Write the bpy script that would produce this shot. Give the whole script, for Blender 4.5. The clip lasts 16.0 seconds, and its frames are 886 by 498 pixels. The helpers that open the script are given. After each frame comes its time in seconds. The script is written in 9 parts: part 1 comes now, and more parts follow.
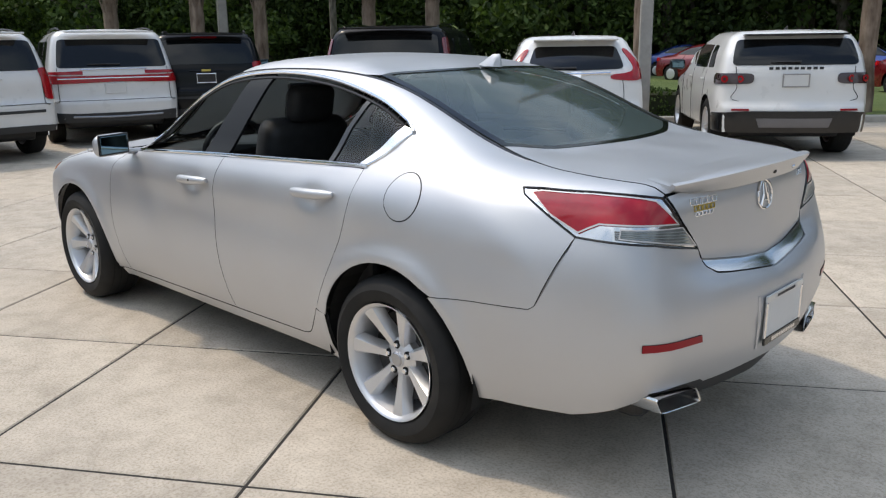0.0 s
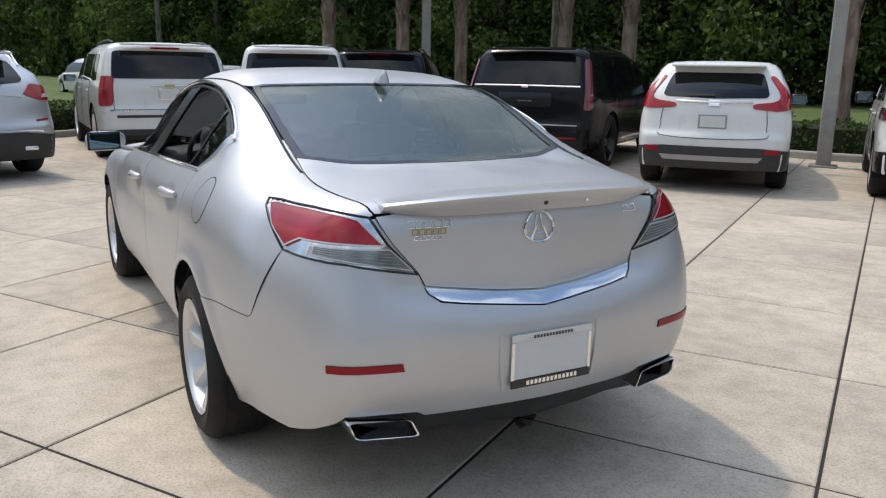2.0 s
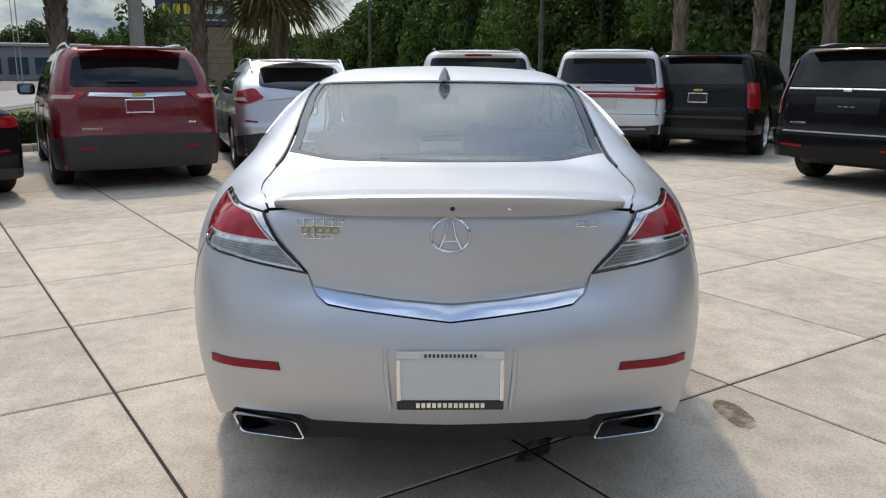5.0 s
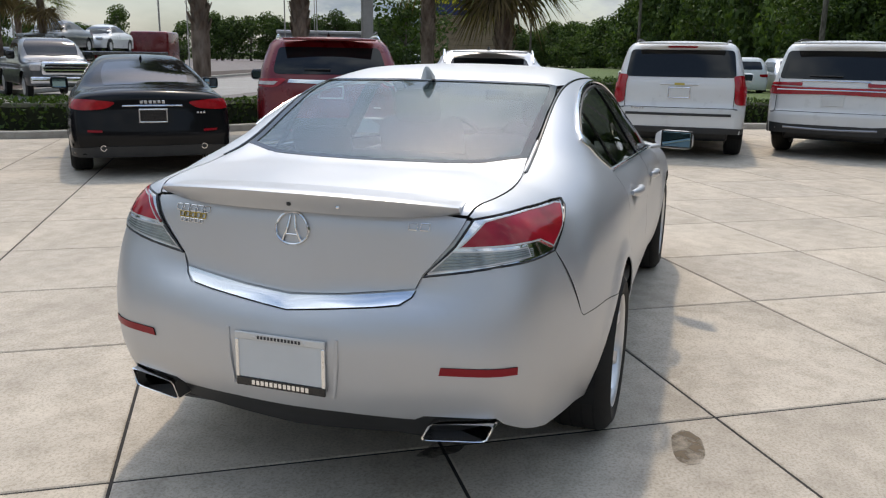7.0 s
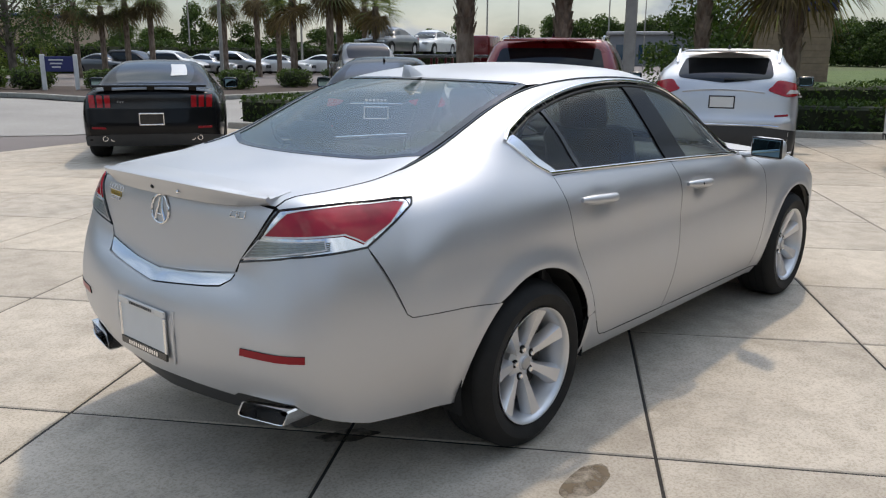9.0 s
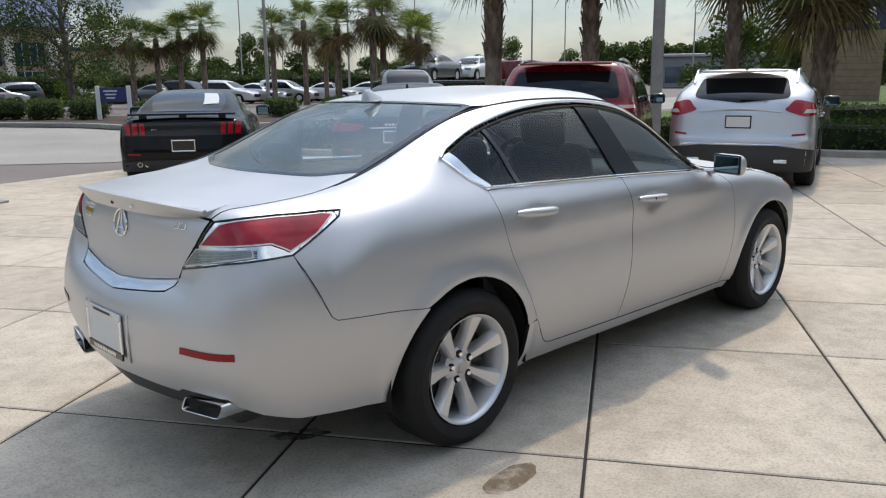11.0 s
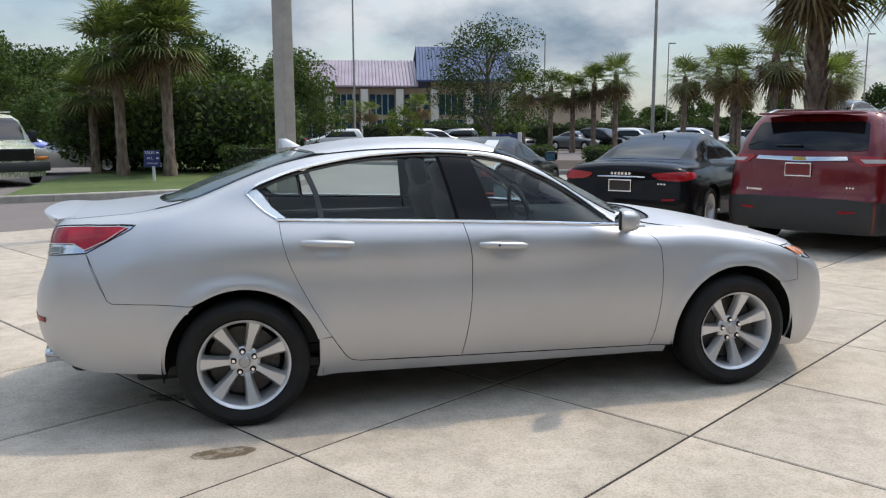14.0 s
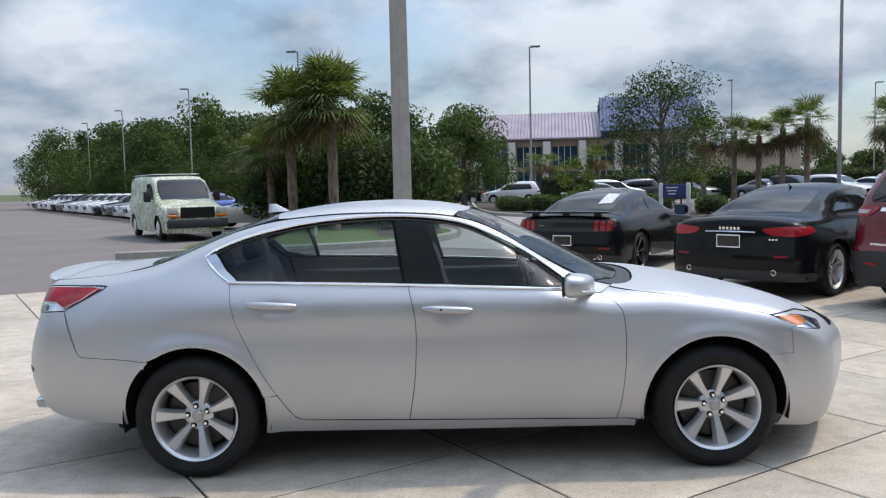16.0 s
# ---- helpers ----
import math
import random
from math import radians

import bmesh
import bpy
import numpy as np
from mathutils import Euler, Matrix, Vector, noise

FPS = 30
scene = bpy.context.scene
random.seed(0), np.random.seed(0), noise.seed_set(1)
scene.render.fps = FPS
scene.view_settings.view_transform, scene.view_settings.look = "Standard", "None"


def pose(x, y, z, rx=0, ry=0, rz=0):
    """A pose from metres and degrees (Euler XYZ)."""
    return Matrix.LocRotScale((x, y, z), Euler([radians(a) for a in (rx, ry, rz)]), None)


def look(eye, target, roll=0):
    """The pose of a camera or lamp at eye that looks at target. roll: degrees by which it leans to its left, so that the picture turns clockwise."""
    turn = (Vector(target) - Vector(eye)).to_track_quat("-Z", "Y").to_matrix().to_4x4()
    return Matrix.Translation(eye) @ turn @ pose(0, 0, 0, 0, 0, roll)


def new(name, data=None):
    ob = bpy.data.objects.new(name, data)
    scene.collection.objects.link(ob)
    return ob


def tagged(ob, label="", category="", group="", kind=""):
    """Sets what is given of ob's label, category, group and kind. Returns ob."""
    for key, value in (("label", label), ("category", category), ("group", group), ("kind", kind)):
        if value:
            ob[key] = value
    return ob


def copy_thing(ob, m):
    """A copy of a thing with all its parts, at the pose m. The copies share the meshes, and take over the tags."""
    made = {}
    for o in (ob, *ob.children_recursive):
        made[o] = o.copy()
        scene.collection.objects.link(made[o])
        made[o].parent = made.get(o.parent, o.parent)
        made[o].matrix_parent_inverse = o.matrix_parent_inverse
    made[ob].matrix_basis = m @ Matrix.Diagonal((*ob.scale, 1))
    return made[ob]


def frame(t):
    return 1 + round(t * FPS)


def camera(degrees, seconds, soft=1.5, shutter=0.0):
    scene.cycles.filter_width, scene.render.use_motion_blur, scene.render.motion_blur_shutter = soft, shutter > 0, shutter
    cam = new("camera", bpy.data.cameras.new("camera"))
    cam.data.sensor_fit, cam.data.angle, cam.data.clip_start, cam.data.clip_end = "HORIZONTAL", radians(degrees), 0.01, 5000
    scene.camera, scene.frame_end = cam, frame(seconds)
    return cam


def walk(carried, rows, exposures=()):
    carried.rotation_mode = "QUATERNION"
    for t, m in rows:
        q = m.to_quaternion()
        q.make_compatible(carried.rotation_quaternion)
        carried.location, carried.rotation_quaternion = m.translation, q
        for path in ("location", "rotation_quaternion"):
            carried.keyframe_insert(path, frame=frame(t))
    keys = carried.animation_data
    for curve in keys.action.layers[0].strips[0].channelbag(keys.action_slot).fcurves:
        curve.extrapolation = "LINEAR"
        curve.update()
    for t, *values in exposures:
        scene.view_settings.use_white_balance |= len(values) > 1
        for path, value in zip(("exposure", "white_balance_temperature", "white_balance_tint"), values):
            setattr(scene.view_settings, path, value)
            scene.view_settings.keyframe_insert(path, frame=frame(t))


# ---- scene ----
cam = camera(57.8, 16.0, soft=1.2)
PATH = [
    (0, (-3.511, 2.798, 1.479), (-2.156, 1.411, 0.989), -0.8),
    (0.5, (-3.74, 2.632, 1.462), (-2.318, 1.308, 0.99), -0.8),
    (1, (-3.97, 2.381, 1.461), (-2.464, 1.149, 0.995), -0.5),
    (1.5, (-4.225, 1.97, 1.477), (-2.624, 0.863, 1.016), -0.1),
    (2, (-4.493, 1.497, 1.457), (-2.775, 0.572, 1.017), 0.9),
    (2.2, (-4.586, 1.329, 1.46), (-2.823, 0.493, 1.02), 1.3),
    (2.5, (-4.616, 1.012, 1.439), (-2.787, 0.328, 1.008), 1.6),
    (3, (-4.697, 0.561, 1.445), (-2.789, 0.16, 1.0), 1.2),
    (3.5, (-4.681, 0.251, 1.434), (-2.74, 0.053, 0.995), 0.3),
    (4, (-4.655, 0.121, 1.418), (-2.703, 0.019, 0.994), -0.3),
    (4.5, (-4.674, 0.087, 1.424), (-2.722, 0.032, 0.993), 0.1),
    (4.7, (-4.678, 0.085, 1.424), (-2.726, 0.036, 0.994), 0.2),
    (6.8, (-4.601, -1.008, 1.478), (-2.724, -0.5, 1.008), 0.6),
    (7, (-4.557, -1.217, 1.487), (-2.71, -0.609, 1.02), 0.9),
    (7.5, (-4.408, -1.718, 1.507), (-2.667, -0.865, 1.016), 2.0),
    (8, (-4.137, -2.121, 1.469), (-2.52, -1.057, 0.968), 1.9),
    (8.5, (-3.89, -2.439, 1.471), (-2.385, -1.215, 0.985), 1.0),
    (8.7, (-3.827, -2.513, 1.49), (-2.353, -1.251, 1.007), 0.7),
    (10.8, (-3.701, -2.927, 1.474), (-2.29, -1.573, 1.057), -0.7),
    (11, (-3.641, -3.055, 1.482), (-2.264, -1.663, 1.07), -0.6),
    (11.5, (-3.391, -3.378, 1.471), (-2.122, -1.885, 1.072), -0.4),
    (12, (-3.066, -3.801, 1.493), (-1.948, -2.188, 1.107), -0.0),
    (12.5, (-2.695, -4.177, 1.487), (-1.744, -2.457, 1.116), 0.2),
    (13, (-2.258, -4.468, 1.496), (-1.467, -2.667, 1.138), 0.2),
    (13.5, (-1.811, -4.778, 1.507), (-1.176, -2.912, 1.171), -0.2),
    (14, (-1.337, -4.944, 1.486), (-0.871, -3.021, 1.194), -0.2),
    (14.5, (-0.847, -5.076, 1.493), (-0.558, -3.113, 1.244), -0.1),
    (15, (-0.427, -5.1, 1.505), (-0.288, -3.116, 1.29), -0.7),
    (15.5, (-0.157, -5.064, 1.516), (-0.111, -3.073, 1.342), -1.0),
    (16, (-0.044, -5.106, 1.54), (-0.047, -3.113, 1.38), -1.3),
]
walk(cam, [(t, look(eye, target, roll)) for t, eye, target, roll in PATH], exposures=[(0.0, -0.05, 7350, 10), (8.0, -0.07, 7350, 10), (11.0, 0.01, 7350, 10), (13.5, 0.07, 7300, 10), (15.0, 0.10, 7050, 10), (16.0, 0.12, 6900, 10)])
# ---- light ----
SUN = Vector((0.52, 0.22, 1.0)).normalized()
world = bpy.data.worlds.new("sky")
scene.world = world
world.use_nodes = True
wn, wl = world.node_tree.nodes, world.node_tree.links
wn.clear()
w_out = wn.new("ShaderNodeOutputWorld")
w_bg = wn.new("ShaderNodeBackground")
w_sky = wn.new("ShaderNodeTexSky")
w_sky.sky_type, w_sky.sun_disc = "NISHITA", False
w_sky.sun_elevation = math.asin(SUN.z)
w_sky.sun_rotation = math.atan2(SUN.x, SUN.y)
w_sky.air_density, w_sky.dust_density, w_sky.ozone_density = 1.0, 0.6, 1.2
# broken cumulus: the direction is laid on a flat cloud deck, so that clouds crowd together towards the horizon
w_co = wn.new("ShaderNodeTexCoord")
w_sep = wn.new("ShaderNodeSeparateXYZ")
wl.new(w_co.outputs["Generated"], w_sep.inputs[0])
w_up = wn.new("ShaderNodeMath")
w_up.operation = "MAXIMUM"
w_up.inputs[1].default_value = 0.0
wl.new(w_sep.outputs["Z"], w_up.inputs[0])
w_add = wn.new("ShaderNodeMath")
w_add.operation = "ADD"
w_add.inputs[1].default_value = 0.46
wl.new(w_up.outputs[0], w_add.inputs[0])
w_div = wn.new("ShaderNodeVectorMath")
w_div.operation = "DIVIDE"
wl.new(w_co.outputs["Generated"], w_div.inputs[0])
wl.new(w_add.outputs[0], w_div.inputs[1])
def sky_noise(scale, detail, rough, shift):
    n = wn.new("ShaderNodeTexNoise")
    n.inputs["Scale"].default_value, n.inputs["Detail"].default_value, n.inputs["Roughness"].default_value = scale, detail, rough
    m = wn.new("ShaderNodeVectorMath")
    m.operation = "ADD"
    m.inputs[1].default_value = shift
    wl.new(w_div.outputs[0], m.inputs[0])
    wl.new(m.outputs[0], n.inputs["Vector"])
    return n
w_n1 = sky_noise(1.9, 8.0, 0.56, (0.3, 0.2, 0.0))
w_r1 = wn.new("ShaderNodeValToRGB")
w_r1.color_ramp.elements[0].position, w_r1.color_ramp.elements[1].position = 0.41, 0.53
wl.new(w_n1.outputs["Fac"], w_r1.inputs[0])
w_n2 = sky_noise(3.0, 6.0, 0.55, (4.3, 1.7, 2.0))
w_r2 = wn.new("ShaderNodeValToRGB")
w_r2.color_ramp.elements[0].position, w_r2.color_ramp.elements[0].color = 0.38, (1.75, 2.5, 3.5, 1)
w_r2.color_ramp.elements[1].position, w_r2.color_ramp.elements[1].color = 0.62, (4.7, 5.35, 6.3, 1)
wl.new(w_n2.outputs["Fac"], w_r2.inputs[0])
w_mix = wn.new("ShaderNodeMixRGB")
# cloud closes up towards the horizon
w_low = wn.new("ShaderNodeMapRange")
for k, v in enumerate((0.0, 0.28, 0.62, 0.0)):
    w_low.inputs[k + 1].default_value = v
wl.new(w_up.outputs[0], w_low.inputs[0])
w_max = wn.new("ShaderNodeMath")
w_max.operation = "MAXIMUM"
wl.new(w_r1.outputs[0], w_max.inputs[0])
wl.new(w_low.outputs[0], w_max.inputs[1])
wl.new(w_max.outputs[0], w_mix.inputs[0])
wl.new(w_sky.outputs[0], w_mix.inputs[1])
wl.new(w_r2.outputs[0], w_mix.inputs[2])
# thin cloud scatters the sun forwards: the sky brightens round the sun
w_dot = wn.new("ShaderNodeVectorMath")
w_dot.operation = "DOT_PRODUCT"
w_dot.inputs[1].default_value = SUN
wl.new(w_co.outputs["Generated"], w_dot.inputs[0])
w_glow = wn.new("ShaderNodeMapRange")
w_glow.interpolation_type = "SMOOTHSTEP"
for k, v in enumerate((0.70, 1.0, 1.0, 1.9)):
    w_glow.inputs[k + 1].default_value = v
wl.new(w_dot.outputs["Value"], w_glow.inputs[0])
w_mul = wn.new("ShaderNodeVectorMath")
w_mul.operation = "SCALE"
wl.new(w_mix.outputs[0], w_mul.inputs[0])
# a cloudy sky is brighter overhead than at the horizon
w_zen = wn.new("ShaderNodeMapRange")
for k, v in enumerate((0.0, 0.9, 0.56, 1.60)):
    w_zen.inputs[k + 1].default_value = v
wl.new(w_up.outputs[0], w_zen.inputs[0])
w_gz = wn.new("ShaderNodeMath")
w_gz.operation = "MULTIPLY"
wl.new(w_glow.outputs[0], w_gz.inputs[0])
wl.new(w_zen.outputs[0], w_gz.inputs[1])
wl.new(w_gz.outputs[0], w_mul.inputs["Scale"])
wl.new(w_mul.outputs[0], w_bg.inputs[0])
w_bg.inputs[1].default_value = 0.185
wl.new(w_bg.outputs[0], w_out.inputs[0])

sun_data = bpy.data.lights.new("sun", "SUN")
sun_data.energy, sun_data.angle, sun_data.color = 1.75, radians(2.5), (1.0, 0.925, 0.81)
sun_ob = new("sun", sun_data)
sun_ob.matrix_basis = look(SUN * 50, (0, 0, 0))


# ---- materials ----
class Mat:
    """A node material with a principled shader; small helpers to wire textures."""

    def __init__(self, name):
        self.m = bpy.data.materials.new(name)
        self.m.use_nodes = True
        self.n, self.l = self.m.node_tree.nodes, self.m.node_tree.links
        self.b = self.n["Principled BSDF"]

    def set(self, **kw):
        for key, value in kw.items():
            self.b.inputs[key.replace("_", " ")].default_value = value
        return self

    def noise(self, scale, detail=4.0, rough=0.55, kind="Object", stretch=None):
        co = self.n.new("ShaderNodeTexCoord")
        t = self.n.new("ShaderNodeTexNoise")
        t.inputs["Scale"].default_value, t.inputs["Detail"].default_value, t.inputs["Roughness"].default_value = scale, detail, rough
        if stretch:
            mp = self.n.new("ShaderNodeMapping")
            mp.inputs["Scale"].default_value = stretch
            self.l.new(co.outputs[kind], mp.inputs[0])
            self.l.new(mp.outputs[0], t.inputs["Vector"])
        else:
            self.l.new(co.outputs[kind], t.inputs["Vector"])
        return t.outputs["Fac"]

    def ramp(self, fac, *stops):
        r = self.n.new("ShaderNodeValToRGB").color_ramp
        node = r.id_data.nodes[-1]
        while len(r.elements) < len(stops):
            r.elements.new(0.5)
        for e, (p, c) in zip(r.elements, stops):
            e.position, e.color = p, (*c, 1) if len(c) == 3 else c
        self.l.new(fac, node.inputs[0])
        return node.outputs[0]

    def mix(self, fac, a, b, mode="MIX"):
        x = self.n.new("ShaderNodeMixRGB")
        x.blend_type = mode
        for k, v in zip((0, 1, 2), (fac, a, b)):
            if isinstance(v, (int, float)):
                x.inputs[k].default_value = v
            elif isinstance(v, tuple):
                x.inputs[k].default_value = (*v, 1)
            else:
                self.l.new(v, x.inputs[k])
        return x.outputs[0]

    def link(self, out, to):
        self.l.new(out, self.b.inputs[to])
        return self

    def bump(self, fac, strength, distance=0.01):
        b = self.n.new("ShaderNodeBump")
        b.inputs["Strength"].default_value, b.inputs["Distance"].default_value = strength, distance
        self.l.new(fac, b.inputs["Height"])
        self.l.new(b.outputs[0], self.b.inputs["Normal"])
        return self

    def random(self):
        return self.n.new("ShaderNodeObjectInfo").outputs["Random"]

    def island(self):
        return self.n.new("ShaderNodeNewGeometry").outputs["Random Per Island"]


def plain(name, color, rough=0.5, metal=0.0, coat=0.0, vary=0.12, scale=6.0):
    """A surface of one paint with slight unevenness of tone and gloss."""
    m = Mat(name).set(Roughness=rough, Metallic=metal, Coat_Weight=coat, Coat_Roughness=0.04)
    n = m.noise(scale, 5)
    dark = tuple(c * (1 - vary) for c in color)
    m.link(m.ramp(n, (0.3, dark), (0.7, color)), "Base Color")
    return m.m


def paint(name, color, metal=0.0, rough=0.35, coat=0.9):
    """Car paint under clear coat, with fine flake and light dust."""
    m = Mat(name).set(Metallic=metal, Coat_Weight=coat, Coat_Roughness=0.05 if coat > 0.6 else 0.24)
    dust = m.noise(3.0, 6)
    m.link(m.ramp(dust, (0.35, tuple(c * 0.93 for c in color)), (0.75, color)), "Base Color")
    m.link(m.ramp(dust, (0.3, (rough - 0.05,) * 3), (0.7, (rough + 0.07,) * 3)), "Roughness")
    m.bump(m.noise(900.0, 2), 0.02, 0.0005)
    if max(color) < 0.05:
        m.set(Specular_IOR_Level=0.06, Coat_Weight=0.30)
    return m.m


def glass(name, tint, rough=0.0, gain=1.0, dust=0.0):
    m = bpy.data.materials.new(name)
    m.use_nodes = True
    n, l = m.node_tree.nodes, m.node_tree.links
    n.clear()
    out, mix = n.new("ShaderNodeOutputMaterial"), n.new("ShaderNodeMixShader")
    tr, gl, fr = n.new("ShaderNodeBsdfTransparent"), n.new("ShaderNodeBsdfGlossy"), n.new("ShaderNodeFresnel")
    tr.inputs[0].default_value = (*tint, 1)
    gl.inputs["Roughness"].default_value = rough
    fr.inputs[0].default_value = 1.45 * gain
    l.new(fr.outputs[0], mix.inputs[0])
    l.new(tr.outputs[0], mix.inputs[1])
    l.new(gl.outputs[0], mix.inputs[2])
    last = mix
    if dust:
        # a thin film of dust and haze on the pane
        film, both_ = n.new("ShaderNodeBsdfDiffuse"), n.new("ShaderNodeMixShader")
        film.inputs[0].default_value = (0.42, 0.57, 0.57, 1)
        both_.inputs[0].default_value = dust
        l.new(mix.outputs[0], both_.inputs[1])
        l.new(film.outputs[0], both_.inputs[2])
        last = both_
    l.new(last.outputs[0], out.inputs[0])
    return m


SILVER = paint("silver_paint", (0.545, 0.553, 0.570), metal=0.72, rough=0.44, coat=0.45)
STRIP = plain("bright_strip", (0.72, 0.75, 0.80), 0.16, 1.0, vary=0.04)
FRIT = plain("glass_border", (0.006, 0.007, 0.008), 0.12, vary=0.1)
CHROME = plain("chrome", (0.82, 0.82, 0.83), 0.12, 1.0, vary=0.05)
TRIM_BRIGHT = plain("satin_bright_trim", (0.66, 0.67, 0.68), 0.25, 1.0, vary=0.05)
ALLOY = plain("alloy", (0.70, 0.70, 0.71), 0.36, 0.75, vary=0.10)
BLACK = plain("black_plastic", (0.018, 0.018, 0.019), 0.45, vary=0.3)
TRIM = plain("gloss_black_trim", (0.010, 0.010, 0.011), 0.22, coat=0.15, vary=0.2)
PILLAR_BLACK = Mat("pillar_black").set(Base_Color=(0.008, 0.008, 0.009, 1), Roughness=0.22, Specular_IOR_Level=0.12).m
GAP = plain("panel_gap", (0.006, 0.006, 0.006), 0.9, vary=0.2)
GLASS = glass("tinted_glass", (0.62, 0.70, 0.68), gain=0.98)
GLASS_REAR = glass("rear_glass", (0.66, 0.74, 0.73), rough=0.07, gain=1.30, dust=0.10)
PRIVACY = glass("privacy_glass", (0.05, 0.055, 0.06), gain=1.05)
CLEAR = glass("clear_lens", (0.80, 0.84, 0.82))
MIRROR = plain("mirror_glass", (0.17, 0.27, 0.31), 0.02, 1.0, vary=0.03)
RED_LENS = plain("red_lens", (0.42, 0.016, 0.030), 0.07, vary=0.45, scale=9)
FRAME = plain("light_frame", (0.66, 0.66, 0.65), 0.3, 0.3)
REFLECTOR = Mat("red_reflector").set(Base_Color=(0.27, 0.004, 0.012, 1), Roughness=0.28, Specular_IOR_Level=0.3).m
AMBER = plain("amber_lens", (0.75, 0.20, 0.03), 0.15, coat=1.0)
PLATE = plain("plate_white", (0.62, 0.63, 0.63), 0.4, vary=0.06)
INK = plain("dark_ink", (0.03, 0.03, 0.035), 0.5)
GOLD = plain("gold_badge", (0.55, 0.40, 0.09), 0.35, 0.6)
LEATHER = plain("dark_leather", (0.035, 0.036, 0.038), 0.55, vary=0.3, scale=20)
DASH = plain("dash_plastic", (0.03, 0.031, 0.033), 0.6, vary=0.2)
def tyre_mat():
    m = Mat("tyre_rubber").set(Roughness=0.7, Specular_IOR_Level=0.3)
    n = m.noise(9.0, 6)
    m.link(m.ramp(n, (0.3, (0.008, 0.008, 0.008)), (0.75, (0.018, 0.0175, 0.017))), "Base Color")
    m.bump(m.noise(120.0, 3), 0.15, 0.002)
    return m.m
RUBBER = tyre_mat()
BRAKE = plain("brake_steel", (0.075, 0.07, 0.066), 0.5, 0.6, vary=0.4, scale=30)


# ---- mesh helpers ----
def link_mesh(name, verts, faces, mats, parent=None, label="", normals=None, smooth=True, slots=None):
    me = bpy.data.meshes.new(name)
    me.from_pydata([tuple(map(float, v)) for v in verts], [], [tuple(f) for f in faces])
    for m in mats if isinstance(mats, (list, tuple)) else [mats]:
        me.materials.append(m)
    me.polygons.foreach_set("use_smooth", [smooth] * len(me.polygons))
    if slots is not None:
        me.polygons.foreach_set("material_index", slots)
    me.update()
    if normals is not None:
        me.normals_split_custom_set_from_vertices([tuple(map(float, n)) for n in normals])
    ob = new(name, me)
    if parent is not None:
        ob.parent = parent
    if label:
        tagged(ob, label=label)
    return ob


def part(name, bm, material, parent, label="", smooth=False):
    me = bpy.data.meshes.new(name)
    bm.normal_update()
    bm.to_mesh(me)
    bm.free()
    for m in material if isinstance(material, (list, tuple)) else [material]:
        me.materials.append(m)
    if smooth:
        me.polygons.foreach_set("use_smooth", [True] * len(me.polygons))
        me.set_sharp_from_angle(angle=radians(38))
    ob = new(name, me)
    if parent is not None:
        ob.parent = parent
    if label:
        tagged(ob, label=label)
    return ob


def thing(name, m=None, label="", category="", group="", kind=""):
    e = new(name)
    e.empty_display_size = 0.1
    if m is not None:
        e.matrix_basis = m
    return tagged(e, label, category, group, kind)


def box(sx, sy, sz, at=(0, 0, 0), bevel=0.0, seg=2, bm=None, turn=None):
    """A box of the given size, centred at a place, with rounded edges."""
    one = bmesh.new()
    bmesh.ops.create_cube(one, size=1.0)
    bmesh.ops.scale(one, vec=(sx, sy, sz), verts=one.verts)
    if bevel:
        bmesh.ops.bevel(one, geom=one.edges[:], offset=bevel, segments=seg, affect="EDGES", profile=0.5)
    m = Matrix.Translation(at)
    if turn is not None:
        m = m @ turn
    bmesh.ops.transform(one, matrix=m, verts=one.verts)
    return merge(bm, one)


def merge(bm, one):
    if bm is None:
        return one
    me = bpy.data.meshes.new("tmp")
    one.to_mesh(me)
    one.free()
    bm.from_mesh(me)
    bpy.data.meshes.remove(me)
    return bm


def lathe(profile, steps=48, bm=None, axis="Y"):
    """Turns a profile of (radius, along) round an axis."""
    one = bmesh.new()
    rings = []
    for k in range(steps):
        a = 2 * math.pi * k / steps
        row = []
        for r, h in profile:
            c, s = r * math.cos(a), r * math.sin(a)
            row.append(one.verts.new((c, h, s) if axis == "Y" else (c, s, h)))
        rings.append(row)
    for k in range(steps):
        a, b = rings[k], rings[(k + 1) % steps]
        for j in range(len(profile) - 1):
            one.faces.new((a[j], b[j], b[j + 1], a[j + 1]))
    bmesh.ops.recalc_face_normals(one, faces=one.faces[:])
    return merge(bm, one)


